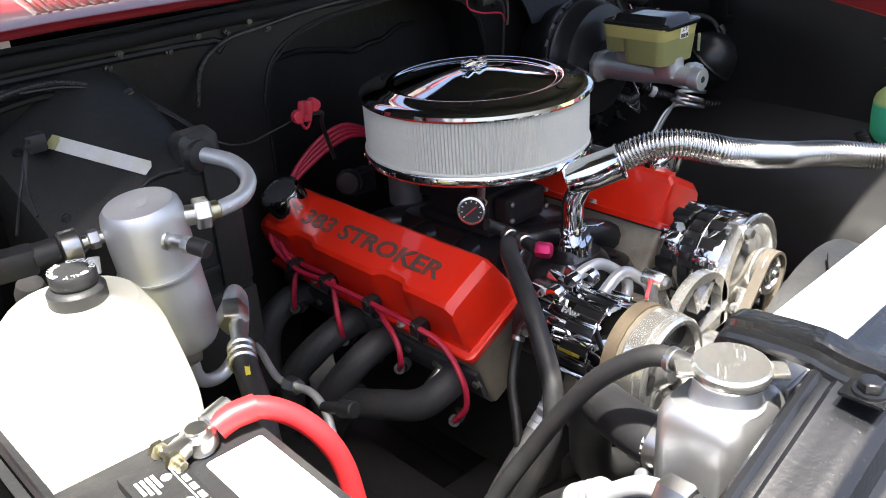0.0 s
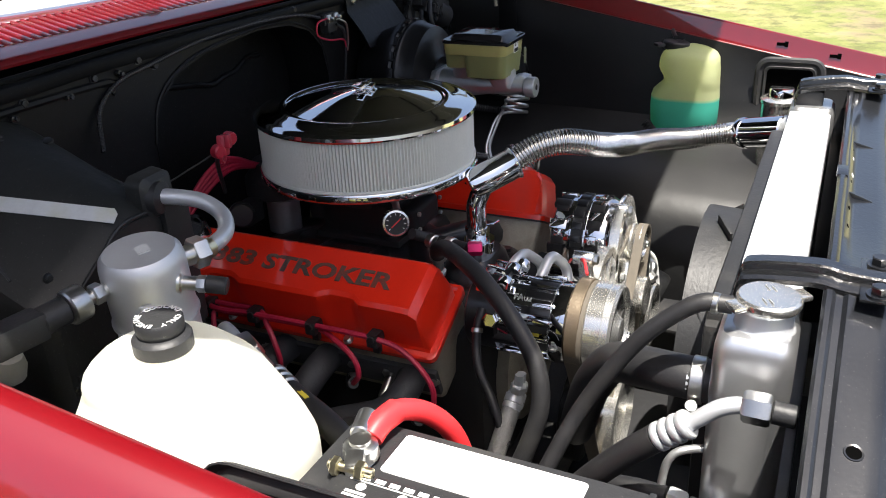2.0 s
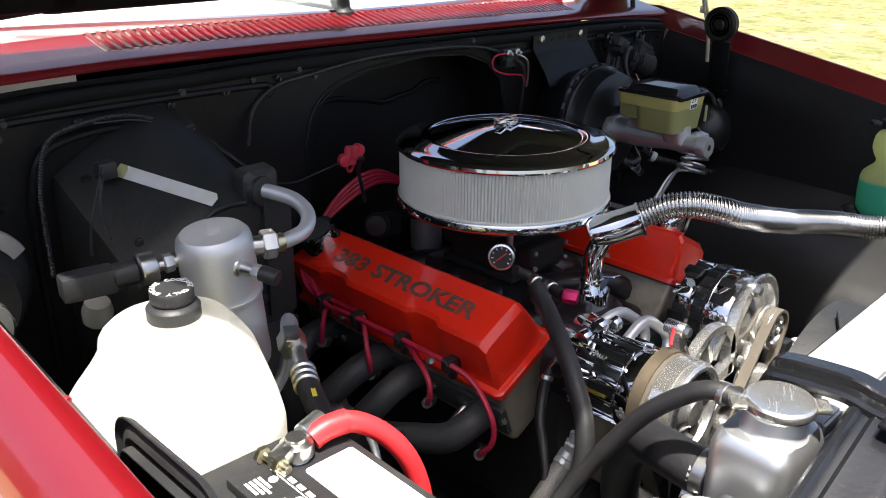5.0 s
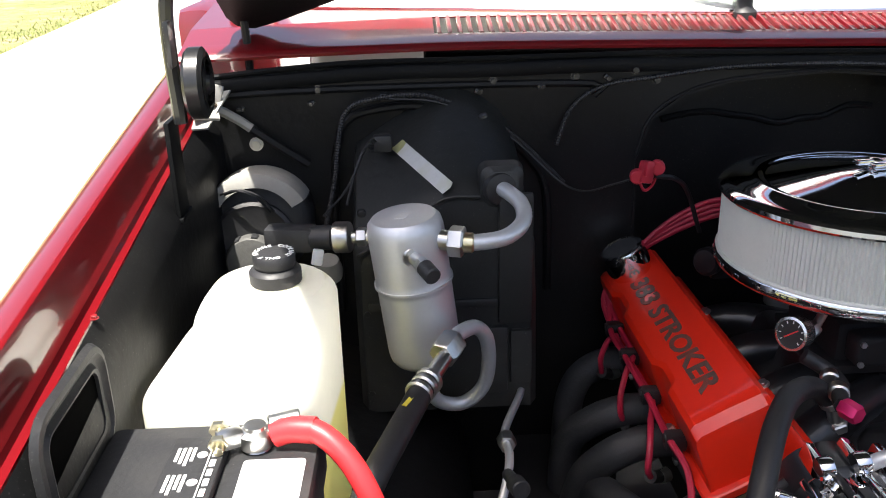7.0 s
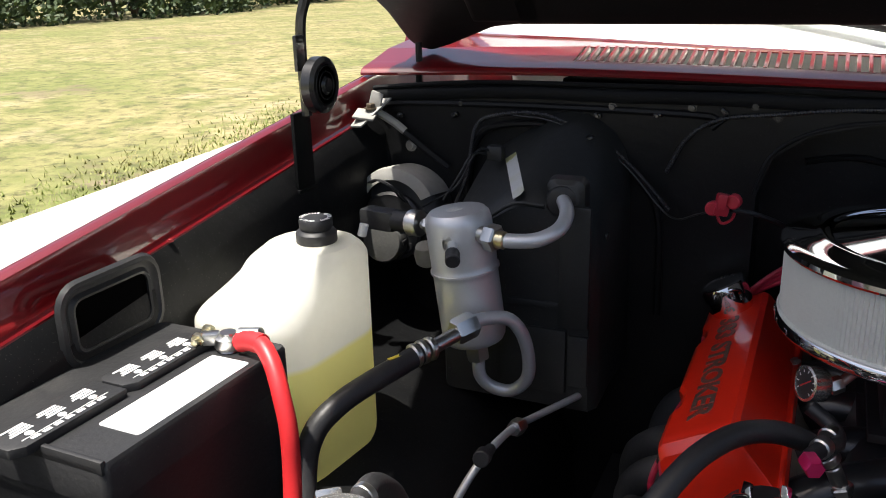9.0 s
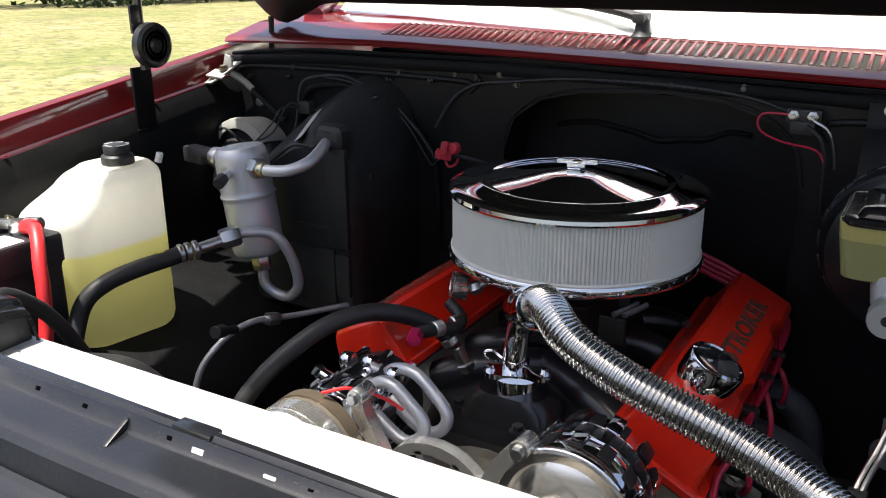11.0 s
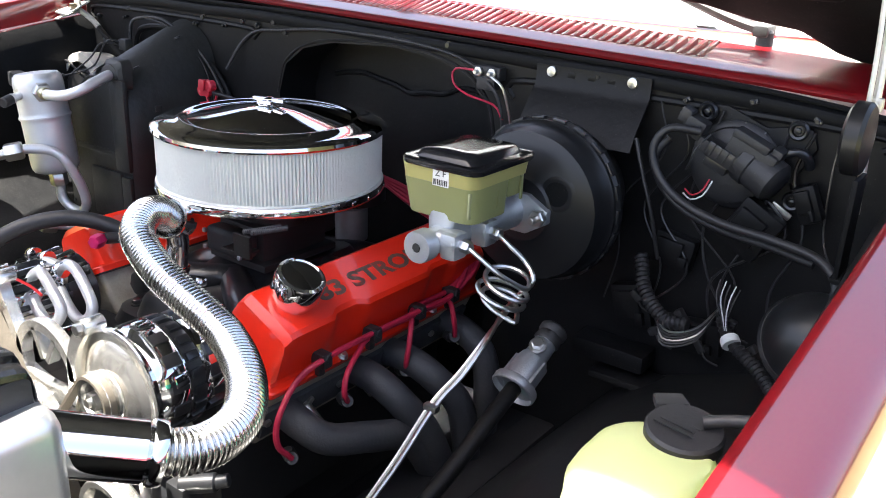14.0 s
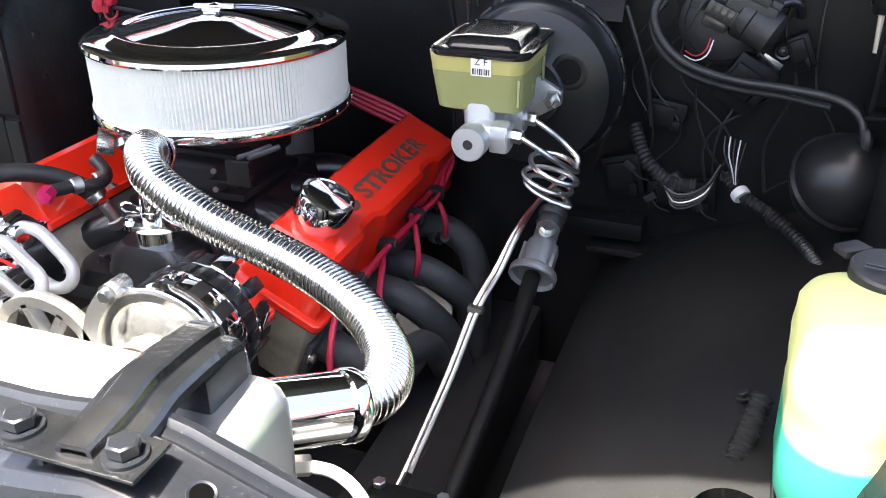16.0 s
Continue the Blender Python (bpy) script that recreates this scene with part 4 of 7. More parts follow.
# ---- exhaust headers ----
def header(s, ysh):
    ob = thing("exhaust_header", (s * 0.26, ysh, 0.66), "dark-coated four-tube exhaust header", "header", "headers")
    part("flange", box((s * 0.242, ysh, 0.770), (0.010, 0.46, 0.05), 0.003, pose(0, 0, 0, 0, s * 20, 0)), HEADER, ob)
    f = lambda pts: [(s * x, y + ysh, z) for x, y, z in pts]
    part("front_tube", tube(f([(0.235, -0.185, 0.775), (0.275, -0.188, 0.765), (0.305, -0.165, 0.742), (0.325, -0.10, 0.722), (0.335, -0.03, 0.69), (0.34, 0.03, 0.60), (0.34, 0.06, 0.48)]), 0.0225, 16), HEADER, ob)
    part("second_tube", tube(f([(0.235, -0.045, 0.780), (0.285, -0.047, 0.778), (0.325, -0.035, 0.750), (0.350, 0.0, 0.69), (0.355, 0.05, 0.58), (0.35, 0.09, 0.48)]), 0.0225, 16), HEADER, ob)
    part("third_tube", tube(f([(0.235, 0.030, 0.780), (0.285, 0.032, 0.780), (0.330, 0.045, 0.755), (0.358, 0.075, 0.70), (0.36, 0.10, 0.58), (0.355, 0.12, 0.48)]), 0.0225, 16), HEADER, ob)
    part("rear_tube", tube(f([(0.235, 0.175, 0.780), (0.285, 0.178, 0.775), (0.325, 0.182, 0.74), (0.34, 0.178, 0.66), (0.34, 0.16, 0.48)]), 0.0225, 16), HEADER, ob)
    for y in (-0.225, -0.145, -0.085, 0.07, 0.135, 0.215):
        bolt((s * 0.247, y + ysh, 0.775), (s, 0, -0.3), 0.006, ob)
    return ob


header(-1, 0.0)
header(1, -0.024)


# ---- ignition wires ----
def wire_set(s, ysh):
    for y in (-0.147, -0.043, 0.062, 0.150):
        yy = y + ysh
        solo("wire_separator", join(box((s * 0.276, yy, 0.848), (0.026, 0.018, 0.022), 0.004), box((s * 0.272, yy, 0.836), (0.010, 0.012, 0.028), 0.003), rod((s * 0.262, yy, 0.852), (s * 0.291, yy, 0.852), 0.006, 10)), BLACK_PLASTIC, "black plastic ignition wire separator", "wire separator", "wire separators")
    lanes = ((-0.147, 0.283, 0.853, [(0.273, -0.19, 0.832), (0.280, -0.232, 0.797), (0.283, -0.238, 0.760), (0.285, -0.215, 0.728)]),
             (-0.043, 0.275, 0.847, [(0.287, -0.085, 0.838), (0.297, -0.120, 0.820), (0.300, -0.128, 0.795), (0.291, -0.112, 0.772)]),
             (0.062, 0.270, 0.853, [(0.287, 0.035, 0.840), (0.299, 0.015, 0.815), (0.299, 0.01, 0.79), (0.290, 0.02, 0.765)]),
             (0.150, 0.278, 0.844, [(0.290, 0.135, 0.835), (0.300, 0.130, 0.81), (0.295, 0.14, 0.78)]))
    for k, (ys, x, z, drop) in enumerate(lanes):
        low = 0.055 if s > 0 else 0.0
        pts = [(s * 0.03, 0.205, 0.99), (s * 0.10, 0.23, 1.02 - 0.008 * k - low), (s * (0.19 + 0.01 * k), 0.235, 0.975 - 0.012 * k - low * 0.8), (s * (0.262 + 0.006 * k), 0.205 + ysh * 0.5, 0.90 - 0.006 * k)]
        run = [yy for yy in (0.150, 0.062, -0.043, -0.147) if yy >= ys]
        pts += [(s * (x + 0.002 * (i % 2)), yy + ysh, z - 0.003 * (k % 2)) for i, yy in enumerate(run)]
        pts += [(s * a, b + ysh, c) for a, b, c in drop]
        w = thing("ignition_wire", Vector(pts[-1]), "magenta-red ignition wire clipped along the valve cover", "ignition wire", "ignition wires")
        part("wire", tube(pts, 0.0043, 8, 0.007), PLUGWIRE, w)
        e = Vector(pts[-1])
        part("boot", tube([e, e + Vector((-s * 0.012, 0.012, -0.010)), e + Vector((-s * 0.03, 0.022, -0.012))], 0.0085, 10, 0.006), BLACK_PLASTIC, w, "black rubber boot")
        part("heat_clip", lathe([(0.0095, 0), (0.0095, 0.012)], e + Vector((-s * 0.018, 0.014, -0.012)), (-s, 0.5, 0), 12), STEEL, w)


wire_set(-1, 0.0)
wire_set(1, -0.024)
dist = thing("distributor", (0, 0.19, 0.86), "black distributor behind the carburetor", "distributor")
part("shaft_housing", lathe([(0.03, 0), (0.03, 0.06), (0.05, 0.075)], (0, 0.19, 0.86), (0, 0, 1), 24), CAST, dist)
part("cap", lathe([(0.062, 0), (0.062, 0.03), (0.05, 0.045), (0.045, 0.06), (0.01, 0.062)], (0, 0.19, 0.935), (0, 0, 1), 28), BLACK_PLASTIC, dist)

# ---- thermostat housing and chrome upper hose ----
th = thing("thermostat_housing", (0.004, -0.195, 0.872), "chrome thermostat housing bolted to the intake", "thermostat housing")
fl_m = Matrix(((0.94, -0.34, 0, 0.004), (0.34, 0.94, 0, -0.195), (0, 0, 1, 0.892), (0, 0, 0, 1)))
part("gasket_block", stack([(-0.022, 0, 0, 0.055, 0.05, 0.02), (0.0, 0, 0, 0.055, 0.05, 0.02)], fl_m), CHROME, th)
part("flange", stack([(0, 0, 0, 0.088, 0.034, 0.016), (0.007, 0, 0, 0.088, 0.034, 0.016)], fl_m), CHROME, th)
for dx in (-0.036, 0.036):
    bolt(fl_m @ Vector((dx, 0, 0.007)), (0, 0, 1), 0.0055, th, CHROME)
part("neck", tube([(-0.002, -0.191, 0.890), (0.0, -0.193, 0.925), (0.004, -0.192, 0.955), (0.012, -0.200, 0.980)], 0.0165, 20, 0.006), CHROME, th)
part("neck_clamp", join(lathe([(0.017, 0), (0.0185, 0.001), (0.0185, 0.007), (0.017, 0.008)], (0.0, -0.192, 0.908), (0, 0, 1), 28), tube([(-0.014, -0.205, 0.912), (-0.030, -0.212, 0.916), (-0.038, -0.208, 0.922), (-0.030, -0.203, 0.924), (-0.016, -0.198, 0.914)], 0.0018, 6, 0.004), tube([(0.016, -0.200, 0.912), (0.036, -0.208, 0.908), (0.056, -0.210, 0.906)], 0.0016, 6, 0.004)), CHROME, th, "spring clamp with wire ears")
def ribbed(pts, r, pitch):
    """Rounded ribs with narrow grooves along a smooth curve."""
    path = spline(pts, pitch / 6)
    loops, ref = [], Vector((0.13, 0.21, 0.97))
    for i, p in enumerate(path):
        t = (path[min(i + 1, len(path) - 1)] - path[max(i - 1, 0)]).normalized()
        ref = (ref - t * ref.dot(t)).normalized()
        s = t.cross(ref)
        rr = r - (0.0042, 0.0028, 0.0006, 0.0, 0.0006, 0.0028)[i % 6]
        loops.append([p + (ref * math.cos(2 * math.pi * k / 28) + s * math.sin(2 * math.pi * k / 28)) * rr for k in range(28)])
    return rings(loops)


hose = thing("chrome_radiator_hose", (0.2, -0.37, 1.0), "chrome flexible radiator hose with polished end sleeves", "radiator hose")
part("sleeve", lathe([(0.014, -0.082), (0.0235, -0.081), (0.0255, -0.076), (0.0258, -0.040), (0.0258, -0.003), (0.0275, 0.0), (0.0282, 0.0018), (0.0272, 0.0034), (0.0250, 0.0028), (0.0240, -0.004), (0.0232, -0.020), (0.010, -0.024)], (0.050, -0.240, 1.014), (0.60, -0.71, 0.36), 40), CHROME, hose, "polished chrome end cup with a rolled lip")
part("sleeve", rod((0.451, -0.557, 0.974), (0.396, -0.634, 1.001), 0.0275, 32, 0.2), CHROME, hose, "polished chrome end sleeve")
flex = [(0.040, -0.229, 1.009), (0.054, -0.246, 1.022), (0.072, -0.272, 1.037), (0.095, -0.307, 1.043), (0.126, -0.338, 1.034), (0.160, -0.350, 1.021), (0.200, -0.359, 1.009), (0.240, -0.361, 0.996), (0.280, -0.363, 0.985), (0.320, -0.368, 0.974), (0.366, -0.387, 0.967), (0.406, -0.412, 0.961), (0.438, -0.444, 0.955), (0.459, -0.484, 0.958), (0.464, -0.525, 0.965), (0.450, -0.559, 0.975)]
# core tube in near-black puts shade into the grooves
part("hose_core", tube(flex, 0.0176, 28, 0.006), DEPTH_SHADE, hose, "near-black core painting the shade between the ribs")
part("corrugated_tube", ribbed(flex, 0.0216, 0.0057), STAINLESS, hose, "ribbed stainless tube", angle=80)
for o, a in (((0.450, -0.558, 0.974), (0.055, 0.077, -0.027)),):
    part("clamp", lathe([(0.0285, 0), (0.0295, 0.002), (0.0295, 0.010), (0.0285, 0.012)], o, a, 32), CHROME, hose)


# ---- compressor ----
comp = thing("compressor", (-0.165, -0.33, 0.80), "polished air conditioning compressor with a brown-rimmed clutch pulley", "compressor")
cx, cz = -0.165, 0.872
part("rear_head", lathe([(0.045, 0), (0.056, 0.006), (0.056, 0.05), (0.05, 0.052)], (cx, -0.235, cz), (0, -1, 0), 32), BLACK_GLOSS, comp)
part("body", lathe([(0.050, 0), (0.052, 0.004), (0.052, 0.095), (0.056, 0.098)], (cx, -0.285, cz), (0, -1, 0), 36), CHROME, comp)
part("front_head", lathe([(0.058, 0), (0.060, 0.004), (0.060, 0.022), (0.050, 0.03)], (cx, -0.365, cz), (0, -1, 0), 36), CHROME, comp)
for k in range(12):
    a = 2 * math.pi * k / 12 + 0.3
    part("body_rib", box((cx + 0.054 * math.cos(a), -0.325, cz + 0.054 * math.sin(a)), (0.010, 0.085, 0.008), 0.002, pose(0, 0, 0, 0, -math.degrees(a), 0)), CHROME if k % 3 else BLACK_GLOSS, comp)
    bolt((cx + 0.052 * math.cos(a), -0.366, cz + 0.052 * math.sin(a)), (0, 1, 0), 0.006, comp)
part("clutch_coil", lathe([(0.058, 0), (0.0685, 0.001), (0.0685, 0.018), (0.06, 0.020)], (cx, -0.391, cz), (0, -1, 0), 48), RUSTY, comp, "brown weathered clutch ring")
part("pulley_band", lathe([(0.0655, 0), (0.0676, 0.0008), (0.0676, 0.0215), (0.0655, 0.0225)], (cx, -0.4175, cz), (0, -1, 0), 48, cap=False), CHROME_DULL, comp, "polished pulley rim")
pul = part("pulley", lathe([(0.055, -0.006), (0.064, -0.005), (0.0665, -0.002), (0.0665, 0.030), (0.063, 0.034), (0.058, 0.034), (0.056, 0.026), (0.030, 0.024), (0.022, 0.030), (0.018, 0.036), (0.006, 0.037)], (cx, -0.419, cz), (0, -1, 0), 48), BILLET, comp, "polished clutch pulley")
for k in range(6):
    a = 2 * math.pi * k / 6
    win = [(0.0425 * math.cos(a) + 0.0125 * math.cos(q) * math.cos(a) - 0.0095 * math.sin(q) * math.sin(a), 0.0425 * math.sin(a) + 0.0125 * math.cos(q) * math.sin(a) + 0.0095 * math.sin(q) * math.cos(a)) for q in [2 * math.pi * k_ / 14 for k_ in range(14)]]
    part("pulley_window", prism(win, 0.003, Matrix(((1, 0, 0, cx), (0, 0, -1, -0.4440), (0, 1, 0, cz), (0, 0, 0, 1))), 0.0008), DARK, pul)
for dx in (-0.026, 0.010, 0.046):
    ear = box((cx + dx, -0.272, cz + 0.056 - abs(dx) * 0.25), (0.012, 0.046, 0.022), 0.004, pose(0, 0, 0, 8, 14, 0))
    part("mount_ear", join(ear, lathe([(0.0045, -0.007), (0.011, -0.007), (0.012, -0.005), (0.012, 0.005), (0.011, 0.007), (0.0045, 0.007)], (cx + dx, -0.292, cz + 0.066 - abs(dx) * 0.25), (1, 0, 0.2), 18)), CHROME, comp, "polished lug with a drilled hole")
    part("lug_hole", lathe([(0.0048, -0.0066), (0.0048, 0.0066)], (cx + dx, -0.292, cz + 0.066 - abs(dx) * 0.25), (1, 0, 0.2), 12), DEPTH_SHADE, comp)
for k in range(7):
    a = radians(35 + 24 * k)
    part("cast_fin", box((cx + 0.0595 * math.cos(a), -0.352, cz + 0.0595 * math.sin(a)), (0.011, 0.030, 0.006), 0.0015, pose(0, 0, 0, 0, -math.degrees(a), 0)), CHROME, comp)
    part("fin_gap", box((cx + 0.0560 * math.cos(a + 0.2), -0.345, cz + 0.0560 * math.sin(a + 0.2)), (0.008, 0.042, 0.011), 0.001, pose(0, 0, 0, 0, -math.degrees(a + 0.2), 0)), BLACK_GLOSS, comp)
part("switch", join(rod((cx - 0.052, -0.290, cz + 0.02), (cx - 0.075, -0.290, cz + 0.028), 0.009, 14), hexnut((cx - 0.072, -0.290, cz + 0.027), (-1, 0, 0.3), 0.011, 0.012)), CHROME, comp)
part("yellow_mark", box((cx - 0.0545, -0.335, cz + 0.004), (0.0014, 0.035, 0.008), 0.0004, pose(0, 0, 0, 0, -4, 0)), YELLOW, comp)
for p in ([(-0.135, -0.295, 0.905), (-0.118, -0.300, 0.918), (-0.100, -0.304, 0.923), (-0.080, -0.306, 0.920), (-0.055, -0.310, 0.903), (-0.036, -0.314, 0.886), (-0.033, -0.318, 0.872), (-0.042, -0.322, 0.860), (-0.060, -0.324, 0.857), (-0.085, -0.322, 0.868), (-0.115, -0.315, 0.884)],
          [(-0.140, -0.345, 0.900), (-0.122, -0.348, 0.915), (-0.102, -0.350, 0.926), (-0.084, -0.352, 0.924), (-0.062, -0.354, 0.908), (-0.044, -0.356, 0.893), (-0.040, -0.360, 0.880), (-0.048, -0.364, 0.868), (-0.064, -0.366, 0.864), (-0.088, -0.364, 0.874), (-0.118, -0.358, 0.890)]):
    p = [Vector(q) - Vector((0.008, -0.02, -0.012)) for q in p]
    part("looped_pipe", tube(p, 0.0080, 14, 0.004), ALU, comp, "bent aluminium pipe")
part("control_wire", tube([(-0.15, -0.40, 0.945), (-0.12, -0.385, 0.952), (-0.09, -0.36, 0.935), (-0.07, -0.35, 0.92)], 0.0022, 6, 0.006), CABLE_RED, comp)
part("cast_pad", box((cx - 0.030, -0.325, cz + 0.0415), (0.030, 0.075, 0.012), 0.003, pose(0, 0, 0, 0, -37.8, 0)), CHROME, comp)
lettering("FA02", 0.013, axes((cx - 0.034, -0.322, cz + 0.0472), (-0.62, 0.0, 0.8)) @ pose(0, 0, 0, 0, 0, 0), CAST, comp)
comp.location += Vector((0.008, -0.02, -0.012))
# fittings at the compressor's back: magenta nut and hose ends
fit = thing("fuel_line_fitting", (-0.135, -0.235, 0.935), "magenta anodised hose fittings and black braided line", "hose fitting")
part("nut", hexnut((-0.128, -0.232, 0.938), (0.3, -0.75, 0.0), 0.011, 0.022), PINK, fit)
part("line", tube([(-0.128, -0.232, 0.938), (-0.115, -0.20, 0.935), (-0.10, -0.175, 0.93), (-0.105, -0.15, 0.935), (-0.13, -0.14, 0.95)], 0.009, 10), RUBBER, fit)
for o in ((-0.110, -0.170, 0.931), (-0.118, -0.205, 0.935)):
    part("collar", rod(o, Vector(o) + Vector((0.006, 0.014, 0)), 0.0115, 14), STEEL, fit)
gauge = thing("fuel_pressure_gauge", (-0.138, -0.122, 0.95), "small round pressure gauge with a black dial and red needle", "gauge")
gax = Vector((-0.80, -0.55, 0.18)).normalized()
go = Vector((-0.136, -0.117, 0.967))
part("case", lathe([(0.0185, -0.020), (0.020, -0.018), (0.020, 0.0), (0.0205, 0.002), (0.0175, 0.003), (0.0170, 0.001)], go, gax, 28), CHROME_DULL, gauge)
part("dial", lathe([(0.0172, 0.0), (0.0172, 0.0012)], go, gax, 24), INK, gauge, "black dial")
part("needle", box((0, 0, 0.0016), (0.0016, 0.020, 0.0005), 0.0, None), CABLE_RED, gauge).data.transform(Matrix.Translation(-Vector((-0.138, -0.122, 0.95))) @ axes(go, gax) @ pose(0, 0, 0, 0, 0, -50) @ Matrix.Translation(Vector((-0.138, -0.122, 0.95))))
for k in range(9):
    a = radians(-130 + 260 * k / 8)
    part("tick", prism([(-0.0006, 0.0125), (0.0006, 0.0125), (0.0006, 0.0155), (-0.0006, 0.0155)], 0.0003, axes(go + gax * 0.0013, gax) @ pose(0, 0, 0, 0, 0, math.degrees(a))), WHITE, gauge)
part("stem", tube([(-0.125, -0.112, 0.962), (-0.105, -0.105, 0.965), (-0.08, -0.085, 0.985)], 0.006, 10), STEEL, gauge)
part("stem_nut", hexnut((-0.112, -0.108, 0.962), (0.7, 0.3, 0.3), 0.010, 0.015), STEEL, gauge)

# ---- alternator, bracket, belt, pulleys ----
alt = thing("alternator", (0.195, -0.36, 0.83), "black and chrome alternator with a polished fan", "alternator")
ax_, az_ = 0.196, 0.900
part("rear_case", lathe([(0.045, 0), (0.062, 0.008), (0.068, 0.016), (0.069, 0.050), (0.066, 0.052)], (ax_, -0.262, az_), (0, -1, 0), 40), CHROME, alt)
part("stator", lathe([(0.0705, 0), (0.0705, 0.030)], (ax_, -0.313, az_), (0, -1, 0), 40), BLACK_PLASTIC, alt)
part("front_case", lathe([(0.072, 0), (0.074, 0.003), (0.074, 0.040), (0.068, 0.054), (0.045, 0.060), (0.02, 0.061)], (ax_, -0.343, az_), (0, -1, 0), 40), CHROME, alt)
for y in (-0.314, -0.344):
    part("case_band", lathe([(0.0715, 0), (0.0745, 0.001), (0.0745, 0.004), (0.0715, 0.005)], (ax_, y, az_), (0, -1, 0), 40), CHROME, alt)
for k in range(20):
    a = 2 * math.pi * k / 20
    c, s_ = math.cos(a), math.sin(a)
    part("stator_rib", box((ax_ + 0.0715 * c, -0.328, az_ + 0.0715 * s_), (0.007, 0.022, 0.012), 0.002, pose(0, 0, 0, 0, -math.degrees(a), 0)), BLACK_GLOSS, alt)
    if k % 2 == 0:
        part("case_rib", box((ax_ + 0.067 * c, -0.285, az_ + 0.067 * s_), (0.010, 0.036, 0.018), 0.003, pose(0, 0, 0, 0, -math.degrees(a), 0)), CHROME if k % 4 == 0 else BLACK_GLOSS, alt)
    if k % 4 == 1:
        part("case_lug", box((ax_ + 0.074 * c, -0.362, az_ + 0.074 * s_), (0.010, 0.026, 0.016), 0.003, pose(0, 0, 0, 0, -math.degrees(a), 0)), CHROME, alt)
part("fan_shroud", lathe([(0.072, 0), (0.079, 0.002), (0.080, 0.010), (0.077, 0.012), (0.066, 0.010), (0.055, 0.020), (0.040, 0.028), (0.028, 0.030)], (ax_, -0.404, az_), (0, -1, 0), 48), CHROME_DULL, alt, "polished fan cover")
for k in range(14):
    a = 2 * math.pi * (k + 0.5) / 14
    part("case_window", box((ax_ + 0.0725 * math.cos(a), -0.364, az_ + 0.0725 * math.sin(a)), (0.006, 0.030, 0.017), 0.002, pose(0, 0, 0, 0, -math.degrees(a), 0)), DARK, alt)
    part("rear_window", box((ax_ + 0.0675 * math.cos(a), -0.288, az_ + 0.0675 * math.sin(a)), (0.006, 0.026, 0.014), 0.002, pose(0, 0, 0, 0, -math.degrees(a), 0)), DARK, alt)
part("shroud_ring", lathe([(0.0795, 0), (0.0812, 0.002), (0.0812, 0.007), (0.0795, 0.009)], (ax_, -0.404, az_), (0, -1, 0), 48), CHROME, alt)
part("alternator_pulley", lathe([(0.028, 0), (0.033, 0.001), (0.034, 0.004), (0.029, 0.009), (0.029, 0.016), (0.034, 0.021), (0.033, 0.025), (0.024, 0.026), (0.022, 0.020), (0.010, 0.020)], (ax_, -0.432, az_), (0, -1, 0), 36), CHROME_DULL, alt)
part("pulley_nut", join(hexnut((ax_, -0.450, az_), (0, -1, 0), 0.012, 0.012), rod((ax_, -0.450, az_), (ax_, -0.468, az_), 0.006, 12)), STEEL, alt)
alt.location += Vector((-0.041, 0.0, -0.045))
alt.scale = (1.0, 0.8, 1.0)

bracket = thing("accessory_bracket", (0.0, -0.40, 0.80), "billet aluminium accessory bracket with cut-out windows", "bracket")
bm_ = Matrix(((1, 0, 0, 0), (0, 0, 1, -0.413), (0, 1, 0, 0), (0, 0, 0, 1)))

def strap(pts, w, d=0.016):
    """A flat billet arm along points in the bracket's plane."""
    path = spline([(x, 0, z) for x, z in pts], 0.008)
    left, right = [], []
    for i, p in enumerate(path):
        t = (path[min(i + 1, len(path) - 1)] - path[max(i - 1, 0)]).normalized()
        nrm = Vector((-t.z, 0, t.x))
        left.append((p + nrm * w / 2).xz)
        right.append((p - nrm * w / 2).xz)
    return prism([*left, *right[::-1]], d, bm_, 0.0)


part("left_arm", strap([(-0.101, 0.938), (-0.094, 0.912), (-0.082, 0.890), (-0.070, 0.868), (-0.062, 0.842), (-0.062, 0.80)], 0.018), BILLET, bracket)
part("right_arm", strap([(0.108, 0.930), (0.094, 0.914), (0.080, 0.893), (0.070, 0.866), (0.068, 0.835), (0.070, 0.80)], 0.018), BILLET, bracket)
part("arch", strap([(0.004 + 0.064 * math.cos(radians(a)), 0.838 + 0.058 * math.sin(radians(a))) for a in range(180, -1, -15)], 0.014), BILLET, bracket)
for a in (60, 110):
    part("spoke", strap([(0.004 + r * math.cos(radians(a)), 0.838 + r * 0.92 * math.sin(radians(a))) for r in (0.012, 0.035, 0.060)], 0.009), BILLET, bracket)
part("cross_bar", strap([(-0.066, 0.812), (0.0, 0.802), (0.072, 0.812)], 0.020), BILLET, bracket)
for bx_, bz_ in ((-0.098, 0.936), (0.110, 0.930)):
    part("boss", lathe([(0.0105, 0), (0.0105, 0.026), (0.009, 0.029)], (bx_, -0.388, bz_), (0, -1, 0), 24), BILLET, bracket)
for x, z, r_ in ((-0.098, 0.936, 0.007), (0.110, 0.930, 0.008), (0.0, 0.79, 0.006), (-0.085, 0.82, 0.006), (0.085, 0.82, 0.006)):
    bolt((x, -0.416, z), (0, -1, 0), r_, bracket)
pump = thing("water_pump", (0, -0.42, 0.74), "polished water pump with its pulley", "water pump")
part("pump_body", lathe([(0.05, 0), (0.05, 0.05), (0.034, 0.08), (0.026, 0.14)], (0, -0.27, 0.755), (0, -1, 0), 32), CAST, pump)
